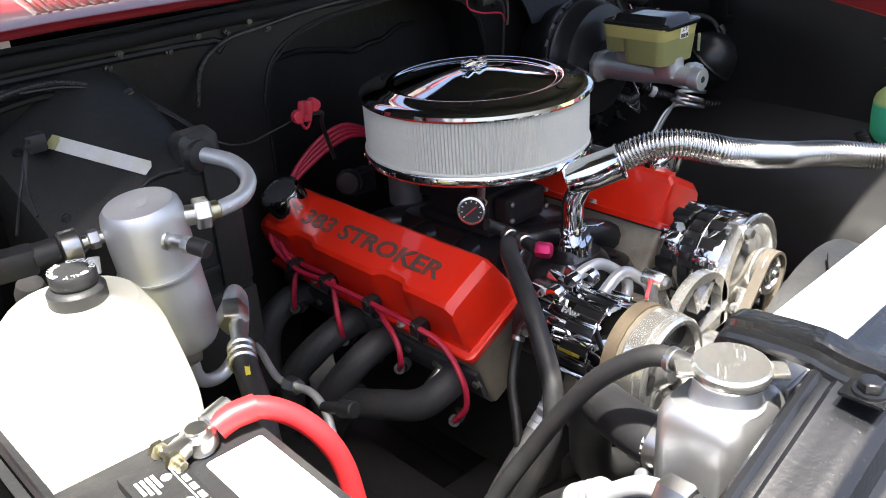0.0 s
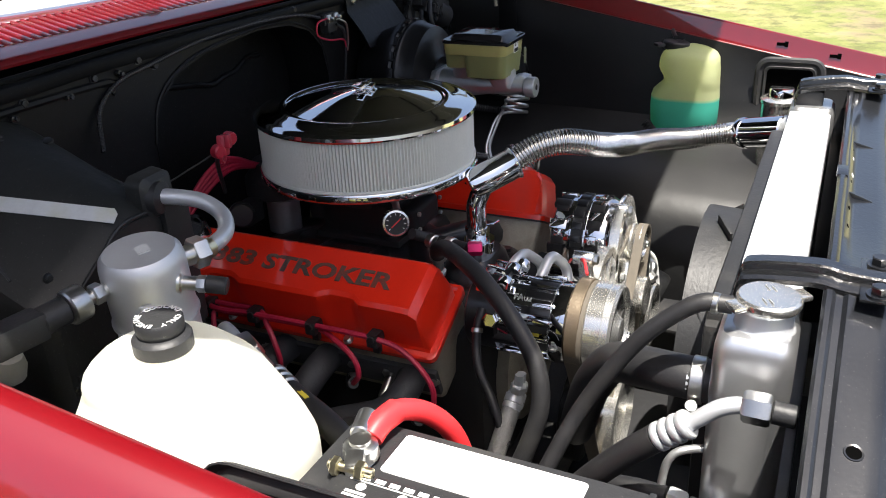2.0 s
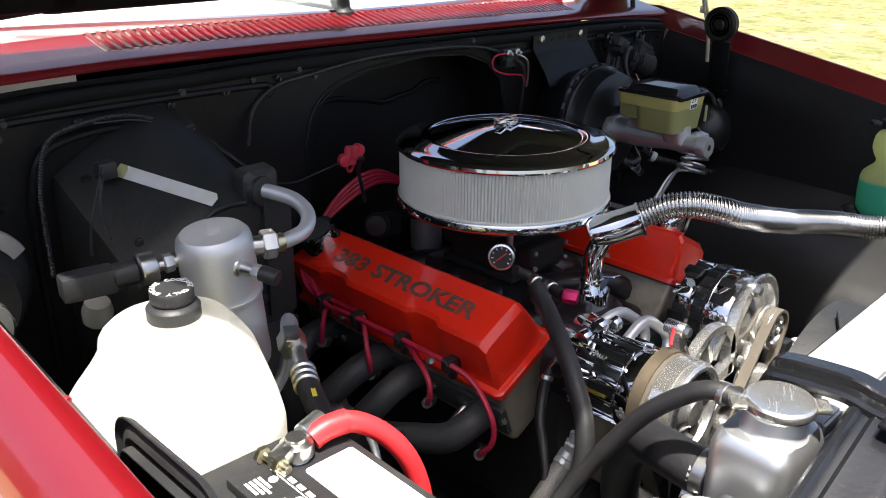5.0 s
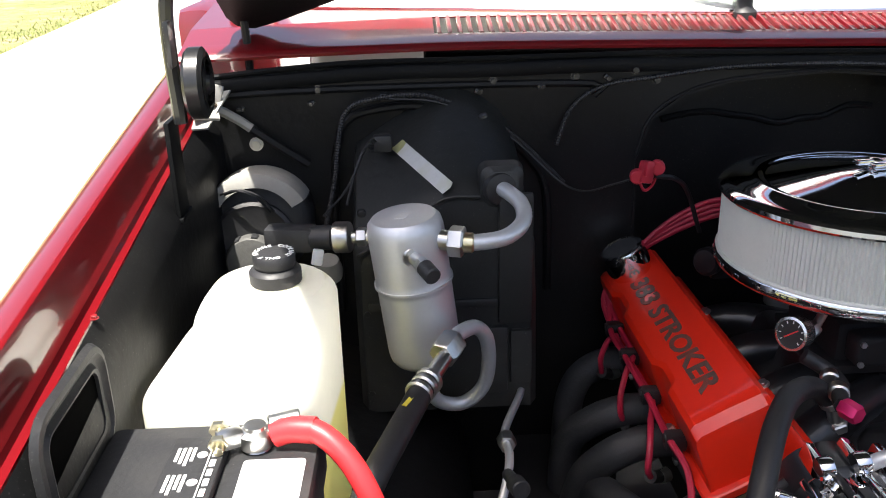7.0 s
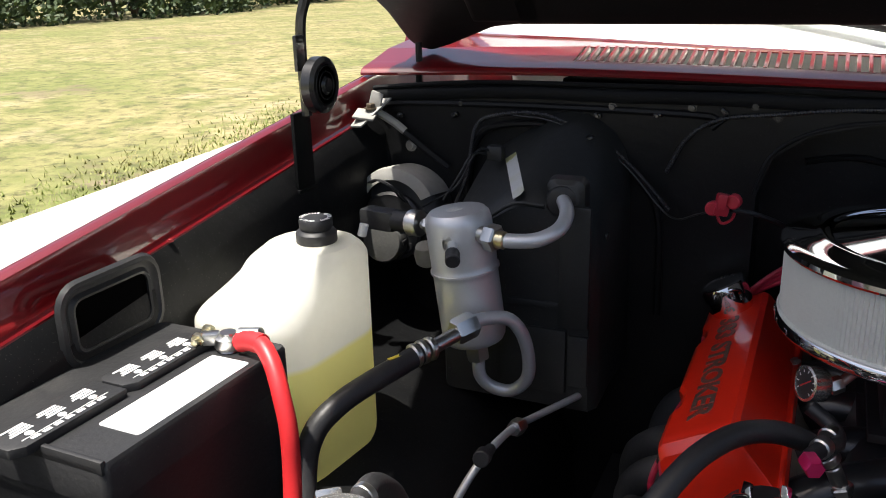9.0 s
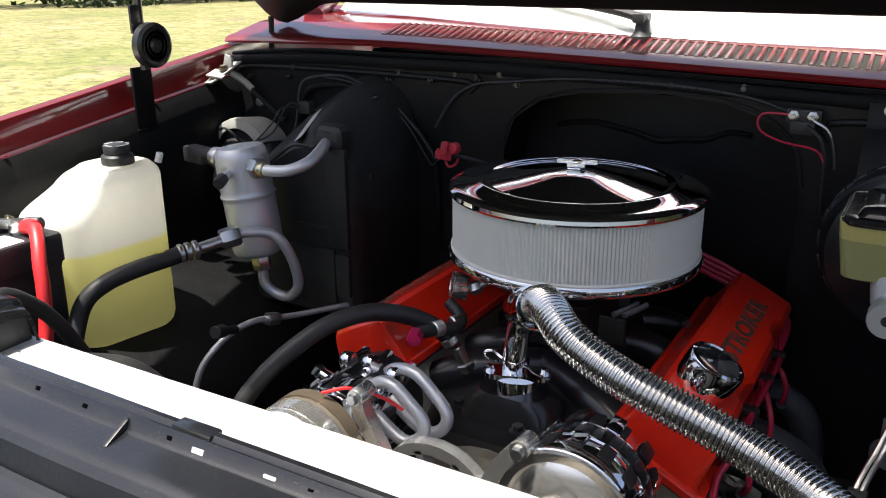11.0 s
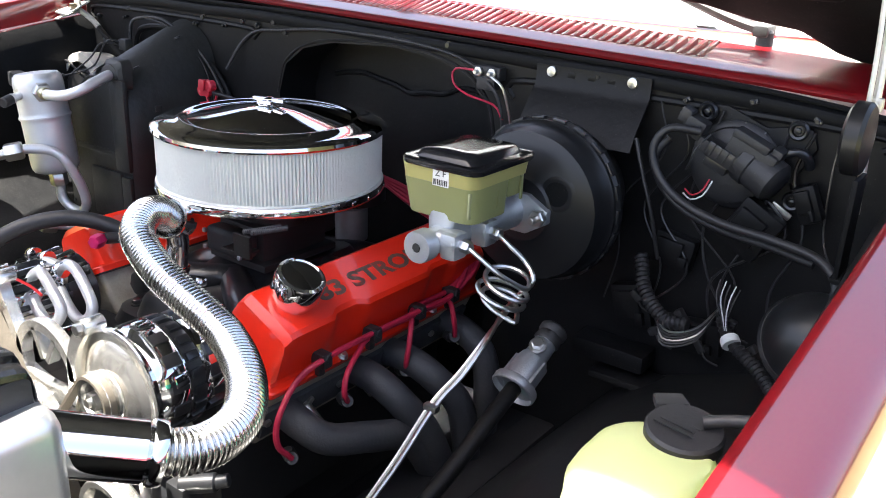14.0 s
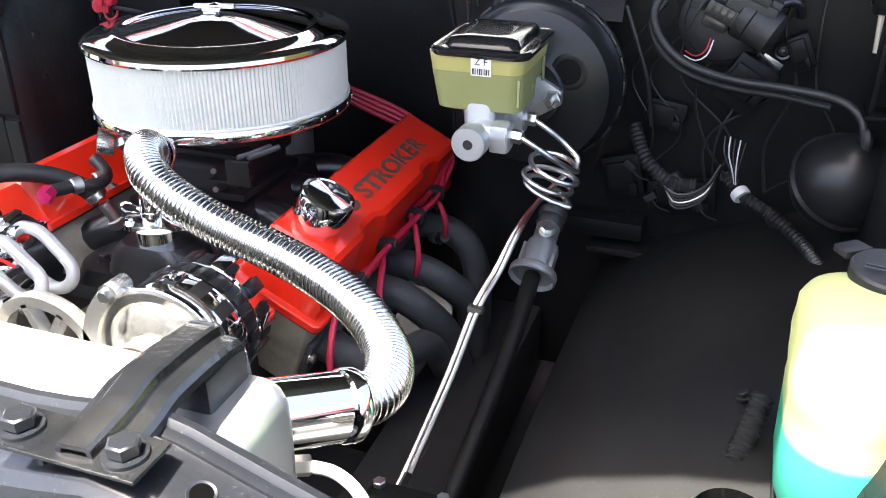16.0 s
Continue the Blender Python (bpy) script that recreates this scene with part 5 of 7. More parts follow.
part("pump_pulley", lathe([(0.05, 0), (0.062, 0.001), (0.063, 0.028), (0.055, 0.030), (0.05, 0.02), (0.015, 0.022), (0.012, 0.034)], (0, -0.42, 0.755), (0, -1, 0), 40), CHROME_DULL, pump)
crank = thing("crank_pulley", (0, -0.42, 0.54), "large polished crankshaft pulley", "pulley")
part("damper", lathe([(0.085, 0), (0.088, 0.002), (0.088, 0.03), (0.07, 0.032)], (0, -0.36, 0.60), (0, -1, 0), 40), BLACK, crank)
part("pulley_face", lathe([(0.075, 0), (0.082, 0.002), (0.082, 0.030), (0.072, 0.032), (0.066, 0.022), (0.02, 0.02)], (0, -0.42, 0.60), (0, -1, 0), 40), CHROME_DULL, crank)


def belt_loop(circles, y, w=0.020):
    """A flat belt round pulleys, taken clockwise: x, z, radius."""
    pts = []
    for (x, z, r), (x2, z2, r2) in zip(circles, circles[1:] + circles[:1]):
        d = Vector((x2 - x, z2 - z))
        n = Vector((-d.y, d.x)).normalized()
        pts += [Vector((x, z)) + n * r, Vector((x2, z2)) + n * r2]
    out = []
    for i in range(0, len(pts), 2):
        a, b = pts[i], pts[i + 1]
        out += [a + (b - a) * k / 6 for k in range(7)]
        c = circles[(i // 2 + 1) % len(circles)]
        nx = pts[(i + 2) % len(pts)]
        a0, a1 = math.atan2(b.y - c[1], b.x - c[0]), math.atan2(nx.y - c[1], nx.x - c[0])
        while a1 > a0:
            a1 -= 2 * math.pi
        for k in range(1, 10):
            t = a0 + (a1 - a0) * k / 10
            out.append(Vector((c[0] + c[2] * math.cos(t), c[1] + c[2] * math.sin(t))))
    loops = []
    n = len(out)
    for i, p in enumerate(out):
        t = (out[(i + 1) % n] - out[i - 1]).normalized()
        q = Vector((-t.y, t.x)) * 0.004
        loops.append([(p.x, y - w / 2, p.y), (p.x + q.x, y - w / 2, p.y + q.y), (p.x + q.x, y + w / 2, p.y + q.y), (p.x, y + w / 2, p.y)])
    loops.append(loops[0])
    return rings(loops, cap=False)


solo("drive_belt", belt_loop([(0.0, 0.60, 0.083), (-0.157, 0.858, 0.0645)], -0.424, 0.022), BELT, "worn grey-brown belt round the compressor pulley", "belt", "drive belts")
solo("drive_belt", belt_loop([(0.0, 0.60, 0.075), (0.155, 0.855, 0.0300)], -0.4345, 0.016), BELT, "worn grey-brown belt round the alternator pulley", "belt", "drive belts")

# ---- radiator ----
rad = thing("radiator", (0.02, -0.68, 0.62), "bare aluminium crossflow radiator with side tanks", "radiator")
part("top_rail", box((0.002, -0.6475, 1.0385), (0.732, 0.031, 0.013), 0.002), RAIL, rad, "bright aluminium top rail")
part("front_rail", box((0.002, -0.6800, 1.0385), (0.732, 0.0305, 0.013), 0.002), RAIL, rad)
part("rail_groove", box((0.002, -0.668, 1.0365), (0.730, 0.06, 0.0125), 0.001), RAIL, rad)
part("core", box((0.002, -0.672, 0.82), (0.73, 0.055, 0.42), 0.004), ALU, rad)
for k in range(46):
    part("fin_row", box((-0.358 + 0.016 * k, -0.642, 0.82), (0.003, 0.008, 0.41), 0.0), ALU, rad)
part("bottom_rail", box((0.002, -0.685, 0.625), (0.75, 0.07, 0.02), 0.004), ALU, rad)
for s, c in ((-1, -0.408), (1, 0.412)):
    tank = stack([(0.62, c, -0.666, 0.085, 0.072, 0.02), (1.01, c, -0.666, 0.090, 0.076, 0.016), (1.034, c, -0.666, 0.089, 0.075, 0.016), (1.044, c, -0.666, 0.084, 0.070, 0.016), (1.0495, c, -0.666, 0.074, 0.062, 0.014), (1.051, c, -0.666, 0.060, 0.050, 0.012)])
    part("side_tank", tank, ALU_PAINT, rad, "aluminium side tank", angle=30)
part("inlet_neck", rod((0.408, -0.616, 0.996), (0.385, -0.648, 1.006), 0.024, 24), ALU, rad)
part("outlet_neck", rod((-0.404, -0.60, 0.968), (-0.404, -0.64, 0.968), 0.022, 24), ALU, rad)
part("filler_neck", lathe([(0.030, 0), (0.027, 0.004), (0.026, 0.020), (0.029, 0.024)], (-0.412, -0.670, 1.049), (0, 0, 1), 28), ALU, rad)
cap_ = thing("filler_cap", (-0.412, -0.672, 1.072), "polished radiator cap with two grip ears", "radiator cap")
ears = [box((-0.412 + 0.036 * math.cos(a), -0.672 + 0.036 * math.sin(a), 1.077), (0.024, 0.022, 0.007), 0.003, pose(0, 0, 0, 0, 0, math.degrees(a))) for a in (-0.9, -0.9 + math.pi)]
part("cap", join(lathe([(0.026, 0), (0.0335, 0.001), (0.035, 0.004), (0.0345, 0.010), (0.032, 0.0125), (0.029, 0.012), (0.004, 0.013)], (-0.412, -0.672, 1.072), (0, 0, 1), 36), *ears), CHROME_DULL, cap_)
for dx in (-0.017, 0.015):
    for dy in (-0.0035, 0.0035):
        part("emblem_bar", box((-0.412 + dx, -0.672 + dy, 1.0853), (0.012, 0.0012, 0.0005), 0.0, pose(0, 0, 0, 0, 0, 30)), CAST, cap_)
cap_.scale = (0.88, 0.88, 0.9)
fan_sh = thing("fan_shroud", (0.02, -0.62, 0.62), "black plastic fan shroud behind the radiator", "fan shroud")
part("shroud_frame", join(box((0.02, -0.630, 0.995), (0.70, 0.05, 0.03), 0.008), box((-0.33, -0.630, 0.81), (0.03, 0.05, 0.38), 0.008), box((0.37, -0.630, 0.81), (0.03, 0.05, 0.38), 0.008)), BLACK_PLASTIC, fan_sh)
part("shroud_ring", lathe([(0.19, 0), (0.20, 0.0), (0.205, 0.08), (0.195, 0.08)], (0.02, -0.63, 0.775), (0, 1, 0), 48, cap=False), BLACK_PLASTIC, fan_sh)
for k in range(7):
    a = 2 * math.pi * k / 7
    part("fan_blade", box((0.02 + 0.11 * math.cos(a), -0.585, 0.80 + 0.11 * math.sin(a)), (0.16, 0.004, 0.05), 0.0015, pose(0, 0, 0, 0, -math.degrees(a), 0) @ pose(0, 0, 0, 28, 0, 0)), BLACK_PLASTIC, fan_sh)
part("fan_hub", lathe([(0.05, 0), (0.05, 0.03), (0.03, 0.04)], (0.02, -0.61, 0.80), (0, 1, 0), 24), BLACK_PLASTIC, fan_sh)


def hold_down(x, lean):
    b = thing("radiator_bracket", (x, -0.72, 1.083), "black stamped hold-down bracket over the radiator", "bracket", "radiator brackets")
    prof = [(p.y, p.z) for p in spline([(0, y, z) for y, z in ((-0.775, 1.0875), (-0.740, 1.0885), (-0.724, 1.091), (-0.712, 1.092), (-0.680, 1.089), (-0.650, 1.084), (-0.640, 1.078), (-0.635, 1.052))], 0.005)]
    cross = ((-0.024, -0.009), (-0.0235, -0.004), (-0.021, -0.0005), (-0.016, 0.0005), (-0.0115, 0.001), (-0.010, 0.007), (-0.008, 0.009), (0.008, 0.009), (0.010, 0.007), (0.0115, 0.001), (0.016, 0.0005), (0.021, -0.0005), (0.0235, -0.004), (0.024, -0.009))
    turn = pose(0, 0, 0, 0, 0, lean)
    rows = [[Vector((x, -0.70, 0)) + turn @ Vector((dx, y + 0.70, z + dz)) for dx, dz in cross] for y, z in prof]
    part("strap", sheet(rows, 0.003), STRAP, b, angle=24)
    part("foot", box((x - 0.002, -0.765, 1.0885), (0.095, 0.032, 0.003), 0.001), STRAP, b)
    for dx in (-0.036, 0.030):
        bolt((x + dx, -0.766, 1.090), (0, 0, 1), 0.009, b, SUPPORT)
    part("rubber_pad", box((x, -0.660, 1.060), (0.040, 0.045, 0.031), 0.004), RUBBER, b)


hold_down(-0.358, -4)
hold_down(0.408, 4)

# ---- battery ----
bx, by = -0.757, -0.488
bat = thing("battery", (bx, by, 0.82), "black car battery with white printed warnings", "battery")
bm_rot = pose(bx, by, 0, 0, 0, -1.5)
part("case", stack([(0.82, 0, 0, 0.170, 0.255, 0.008), (0.98, 0, 0, 0.172, 0.258, 0.008), (0.990, 0, 0, 0.176, 0.262, 0.008)], bm_rot), BLACK_PLASTIC, bat)
part("case_lid", stack([(0.990, 0, 0, 0.180, 0.266, 0.008), (1.028, 0, 0, 0.180, 0.266, 0.008), (1.032, 0, 0, 0.176, 0.262, 0.007)], bm_rot), BLACK_PLASTIC, bat)
for yy in (0.039, -0.092):
    vent = part("vent_cover", prism([(-0.022, -0.058), (-0.014, -0.065), (0.013, -0.065), (0.022, -0.053), (0.022, 0.063), (-0.022, 0.063)], 0.010, bm_rot @ Matrix.Translation((-0.006, yy, 1.031)), 0.0015), BLACK_PLASTIC, bat, "vent cover with white print")
    for blk in range(3):
        for k in range(4):
            ln = 0.024 - 0.003 * ((k * 2 + blk) % 3)
            part("print_bar", box(bm_rot @ Vector((-0.0205 + k * 0.0042, yy - 0.038 + 0.036 * blk + (0.024 - ln) / 2, 1.0414)), (0.0026, ln, 0.0006), 0.0, pose(0, 0, 0, 0, 0, -1.5)), WHITE, vent)
        part("print_disc", lathe([(0.0042, 0), (0.0042, 0.0006)], bm_rot @ Vector((-0.0005, yy - 0.036 + 0.036 * blk, 1.0411)), (0, 0, 1), 14), WHITE, vent)
    part("print_rule", box(bm_rot @ Vector((0.0055, yy, 1.0414)), (0.001, 0.098, 0.0006), 0.0, pose(0, 0, 0, 0, 0, -1.5)), WHITE, vent)
    for k in range(7):
        part("print_word", box(bm_rot @ Vector((0.0098, yy - 0.038 + 0.0125 * k, 1.0414)), (0.0044, 0.0085, 0.0006), 0.0, pose(0, 0, 0, 0, 0, -1.5)), WHITE, vent)
part("white_label", prism(rounded(0.050, 0.16, 0.004), 0.0008, bm_rot @ Matrix.Translation((0.056, -0.002, 1.032))), WHITE, bat, "blank white sticker")
part("hold_down_edge", box(bm_rot @ Vector((0, -0.13, 1.028)), (0.176, 0.006, 0.014), 0.002, pose(0, 0, 0, 0, 0, -1.5)), BLACK_PLASTIC, bat)
post = bm_rot @ Vector((0.038, 0.098, 1.031))
term = thing("battery_terminal", post, "corroded brass and lead battery clamp", "battery clamp")
part("post", lathe([(0.013, 0), (0.010, 0.004), (0.009, 0.022)], post, (0, 0, 1), 20), STEEL, term)
part("clamp", join(lathe([(0.0145, 0), (0.0155, 0.002), (0.0145, 0.012), (0.009, 0.015)], post + Vector((0, 0, 0.004)), (0, 0, 1), 24), box(post + Vector((-0.020, -0.006, 0.014)), (0.022, 0.016, 0.014), 0.004, pose(0, 0, 0, 0, 0, 25)), rod(post + Vector((0.010, 0.006, 0.016)), post + Vector((0.036, 0.012, 0.018)), 0.0095, 16)), STEEL, term)
part("clamp_bolt", join(rod(post + Vector((-0.030, 0.012, 0.016)), post + Vector((-0.026, -0.026, 0.014)), 0.0042, 10), hexnut(post + Vector((-0.028, -0.012, 0.015)), (0.1, -1, -0.05), 0.008, 0.007), hexnut(post + Vector((-0.031, 0.008, 0.016)), (0.1, -1, -0.05), 0.008, 0.006)), BRASS, term)
red = thing("battery_cable", (-0.65, -0.42, 1.03), "thick red battery cable curving down from the clamp", "cable")
part("cable", tube([post + Vector((0.020, 0.0, 0.013)), post + Vector((0.036, -0.003, 0.018)), (-0.662, -0.402, 1.048), (-0.642, -0.415, 1.034), (-0.626, -0.428, 1.010), (-0.615, -0.436, 0.975), (-0.610, -0.445, 0.92), (-0.60, -0.47, 0.84)], 0.0098, 14), CABLE_RED, red)
part("heat_shrink", tube([post + Vector((0.016, 0.0, 0.012)), post + Vector((0.030, -0.002, 0.017)), post + Vector((0.050, -0.007, 0.018))], 0.0112, 14), CABLE_RED, red)
part("tray", box((bx, by, 0.812), (0.22, 0.30, 0.014), 0.004), BLACK, bat)

# ---- coolant bottle ----
cool = thing("coolant_bottle", (-0.735, -0.22, 0.80), "milky plastic coolant bottle, yellow coolant in its lower half", "coolant bottle")


def bottle(z0, z1, n):
    """Level sections of the bottle: a rounded shoulder in front, then the narrower upper part."""
    out = []
    for i in range(n + 1):
        z = z0 + (z1 - z0) * i / n
        u = max(0.0, min(1.0, (z - 1.020) / 0.072))
        f = 0.55 * u * u * (3 - 2 * u) + 0.45 * (1 - math.sqrt(1 - u * u))
        u = max(0.0, min(1.0, (z - 1.016) / 0.056))
        g = 0.8 * u * u * (3 - 2 * u) + 0.2 * (1 - math.sqrt(1 - u * u))
        e = 0.012 * max(0.0, min(1.0, (z - 1.078) / 0.022)) ** 2
        if z < 0.84:
            e = 0.014 * ((0.84 - z) / 0.04) ** 2
        x_left, x_right = -0.099 + 0.041 * g + e, 0.072 - e
        y_front, y_back = -0.106 + 0.072 * f + e, 0.098 - e
        out.append((z, (x_left + x_right) / 2, (y_front + y_back) / 2, x_right - x_left, y_back - y_front, 0.052))
    return out


bottle_m = pose(-0.735, -0.235, 0, 0, 0, -5.9)
part("shell", stack(bottle(0.80, 1.098, 80), bottle_m, 7), COOLANT_TANK, cool, "white milky plastic, yellow where the coolant stands")
cc = Vector((-0.718, -0.200, 1.098))
part("neck", lathe([(0.025, -0.006), (0.025, 0.004)], cc, (0, 0, 1), 28), TANK_WHITE, cool)
ccap = part("screw_cap", lathe([(0.0245, 0.0), (0.026, 0.002), (0.026, 0.013), (0.0235, 0.016), (0.0195, 0.017), (0.021, 0.021), (0.021, 0.0295), (0.0195, 0.0315), (0.004, 0.032)], cc, (0, 0, 1), 36), BLACK_PLASTIC, cool, "black screw cap with white ring lettering")
ring_text = "ENGINE COOLANT ONLY "
for i, ch in enumerate(ring_text):
    if ch != " ":
        a = radians(200 - 360 * i / len(ring_text))
        lettering(ch, 0.0078, Matrix.Translation(cc + Vector((0.0175 * math.cos(a), 0.0175 * math.sin(a), 0.0322))) @ pose(0, 0, 0, 0, 0, math.degrees(a) - 90), WHITE, ccap, 0.0003, "letter")
part("spout", rod((-0.682, -0.150, 1.094), (-0.679, -0.146, 1.110), 0.006, 12), TANK_WHITE, cool)
part("bracket", box((-0.74, -0.23, 0.793), (0.17, 0.22, 0.012), 0.004), BLACK, cool)

# ---- accumulator canister and its pipes ----
can = thing("accumulator", (-0.575, -0.05, 0.90), "brushed aluminium air conditioning accumulator canister", "accumulator")
c0, c1 = Vector((-0.566, -0.048, 0.922)), Vector((-0.588, -0.055, 1.114))
cax = (c1 - c0).normalized()
H = (c1 - c0).length
part("shell", lathe([(0.030, 0.0), (0.040, 0.004), (0.0435, 0.010), (0.0448, 0.018), (0.0450, 0.024), (0.0450, 0.100), (0.0450, 0.1045), (0.0465, 0.107), (0.0470, 0.110), (0.0465, 0.113), (0.0455, 0.1155), (0.0455, 0.120), (0.0455, H - 0.022), (0.0453, H - 0.016), (0.0435, H - 0.007), (0.038, H - 0.001), (0.030, H), (0.004, H + 0.0008)], c0, cax, 48), ALU, can)
part("seam", lathe([(0.0455, 0.1075), (0.0478, 0.1085), (0.0478, 0.1115), (0.0455, 0.1125)], c0, cax, 48), ALU, can)
part("sticker", prism(rounded(0.018, 0.014, 0.002), 0.0006, axes(c1 + cax * 0.0006 + Vector((0.0, -0.006, 0)), cax) @ pose(0, 0, 0, 0, 0, 60)), LABEL, can)
part("bottom_nut", hexnut(c0 - cax * 0.028, cax, 0.017, 0.026), STEEL, can)
part("inlet_fitting", join(rod((-0.548, -0.072, 1.088), (-0.528, -0.080, 1.087), 0.012, 16), hexnut((-0.536, -0.077, 1.0875), (0.95, -0.28, -0.03), 0.0185, 0.018)), STEEL, can, "steel hex fitting")
part("inlet_pipe", tube([(-0.530, -0.079, 1.087), (-0.505, -0.082, 1.086), (-0.470, -0.074, 1.088), (-0.447, -0.052, 1.098), (-0.445, -0.022, 1.110), (-0.458, 0.012, 1.116), (-0.470, 0.035, 1.117)], 0.0098, 16), ALU, can, "bent aluminium pipe")
part("pipe_collar", rod((-0.522, -0.0815, 1.0865), (-0.508, -0.083, 1.086), 0.0118, 16), BRASS, can)
part("service_port", join(rod((-0.578, -0.095, 1.076), (-0.568, -0.118, 1.074), 0.008, 14), lathe([(0.013, 0), (0.012, 0.003), (0.007, 0.004)], (-0.579, -0.0945, 1.077), (0.4, -0.9, -0.1), 18), hexnut((-0.571, -0.112, 1.0745), (0.4, -0.9, -0.1), 0.0095, 0.010)), STEEL, can)
part("service_cap", rod((-0.567, -0.120, 1.074), (-0.558, -0.141, 1.070), 0.0098, 14), BLACK_PLASTIC, can, "black dust cap")
part("switch_fitting", join(rod((-0.625, -0.040, 1.083), (-0.650, -0.034, 1.081), 0.0075, 12), hexnut((-0.632, -0.038, 1.0825), (-1, 0.2, -0.06), 0.0115, 0.012), lathe([(0.018, 0), (0.019, 0.002), (0.019, 0.018), (0.017, 0.020)], (-0.652, -0.033, 1.081), (-1, 0.2, -0.06), 24)), STEEL, can, "pressure switch")
part("switch_plug", join(rod((-0.671, -0.029, 1.080), (-0.700, -0.022, 1.078), 0.015, 16), box((-0.725, -0.016, 1.077), (0.06, 0.03, 0.03), 0.006, pose(0, 0, 0, 0, 0, -10))), BLACK_PLASTIC, can, "black plug and cable")
part("lower_loop", tube([c0 - cax * 0.028, (-0.560, -0.047, 0.868), (-0.545, -0.040, 0.850), (-0.518, -0.034, 0.846), (-0.494, -0.036, 0.870), (-0.488, -0.048, 0.912), (-0.493, -0.066, 0.955), (-0.508, -0.082, 0.978), (-0.530, -0.112, 0.985), (-0.540, -0.130, 0.984)], 0.0092, 14), ALU, can, "looped aluminium pipe")
suc = thing("suction_hose", (-0.60, -0.25, 0.95), "black air conditioning hose with a crimped steel end", "hose")
part("nut", hexnut((-0.536, -0.126, 0.984), (-0.5, -0.85, -0.15), 0.0175, 0.032), STEEL, suc, "steel hex nut")
part("ferrule_tube", rod((-0.548, -0.155, 0.979), (-0.565, -0.188, 0.973), 0.0095, 14), STEEL, suc)
for k in range(3):
    o = Vector((-0.566, -0.190, 0.9725)) + Vector((-0.0055, -0.0105, -0.001)) * k
    part("crimp", lathe([(0.0135, 0), (0.0155, 0.002), (0.0155, 0.007), (0.0135, 0.009)], o, (-0.46, -0.88, -0.06), 20), STEEL, suc)
part("hose", tube([(-0.574, -0.205, 0.971), (-0.588, -0.240, 0.966), (-0.606, -0.285, 0.960), (-0.625, -0.325, 0.948), (-0.640, -0.355, 0.925), (-0.640, -0.38, 0.88), (-0.60, -0.45, 0.78)], 0.0135, 16), RUBBER, suc)
part("yellow_tag", box((-0.590, -0.243, 0.979), (0.005, 0.022, 0.001), 0.0, pose(0, 0, 0, 0, 0, -28)), YELLOW, suc)
liq = thing("liquid_line", (-0.48, -0.2, 0.82), "thin bent aluminium line with a steel union", "pipe")
part("line", tube([(-0.43, 0.06, 0.816), (-0.44, 0.01, 0.826), (-0.47, -0.08, 0.836), (-0.477, -0.13, 0.848), (-0.478, -0.175, 0.858), (-0.486, -0.213, 0.852), (-0.500, -0.245, 0.828), (-0.510, -0.268, 0.795), (-0.512, -0.29, 0.73)], 0.0052, 10), ALU, liq)
part("union", hexnut((-0.475, -0.115, 0.843), (-0.04, -0.95, 0.26), 0.0115, 0.028), STEEL, liq)
part("service_valve", join(rod((-0.484, -0.205, 0.855), (-0.480, -0.235, 0.866), 0.007, 12), rod((-0.480, -0.236, 0.866), (-0.476, -0.258, 0.872), 0.0105, 14)), BLACK_PLASTIC, liq, "black capped service valve")

# ---- evaporator housing and blower ----
eva = thing("evaporator_case", (-0.54, 0.13, 0.78), "dusty black plastic evaporator case bolted to the firewall", "evaporator case")


def case_top(x, y):
    """Sloping top of the case, rising to a ridge."""
    return 1.139 + 0.60 * (x + 0.592) + 0.432 * (y - 0.173)


case_rows = []
for i in range(13):
    y = 0.026 + 0.210 * i / 12
    front = 0.010 if i == 0 else 0.0
    ridge = case_top(-0.535, y)
    sec = [(-0.655 + front, 0.80), (-0.655 + front, 0.95), (-0.655 + front, case_top(-0.655, y) - 0.010 - front), (-0.651 + front, case_top(-0.651, y) - 0.002 - front), (-0.61, case_top(-0.61, y) - front), (-0.57, case_top(-0.57, y) - front), (-0.541, case_top(-0.541, y) - front)]
    sec += [(-0.530, ridge - front), (-0.510, ridge + 0.003 - front), (-0.486, ridge - 0.001 - front), (-0.462, ridge - 0.012 - front), (-0.442, ridge - 0.029 - front), (-0.427 - front, ridge - 0.052), (-0.417 - front, ridge - 0.082), (-0.413 - front, 0.95), (-0.413 - front, 0.80)]
    case_rows.append([(x + 0.002 * noise.noise(Vector((x * 14, y * 14, z * 14))), y + (0.002 * noise.noise(Vector((x * 9, z * 9, 3.0))) if i else 0), z + 0.0025 * noise.noise(Vector((x * 16, y * 12, 7.0)))) for x, z in sec])
part("case", rings(case_rows), GREY_PLASTIC, eva, angle=30)
part("front_fold", tube([(-0.648, 0.026, case_top(-0.648, 0.026) - 0.010), (-0.58, 0.024, case_top(-0.58, 0.026) - 0.006), (-0.535, 0.024, case_top(-0.535, 0.026) - 0.004), (-0.49, 0.024, 1.106)], 0.0026, 8, 0.015), GREY_PLASTIC, eva)
part("pipe_boss", stack([(0.0, 0, 0, 0.058, 0.060, 0.012), (0.020, 0, 0, 0.054, 0.056, 0.012), (0.026, 0, 0, 0.042, 0.044, 0.012)], Matrix(((1, 0, 0, -0.462), (0, 0, -1, 0.050), (0, 1, 0, 1.116), (0, 0, 0, 1)))), GREY_PLASTIC, eva)
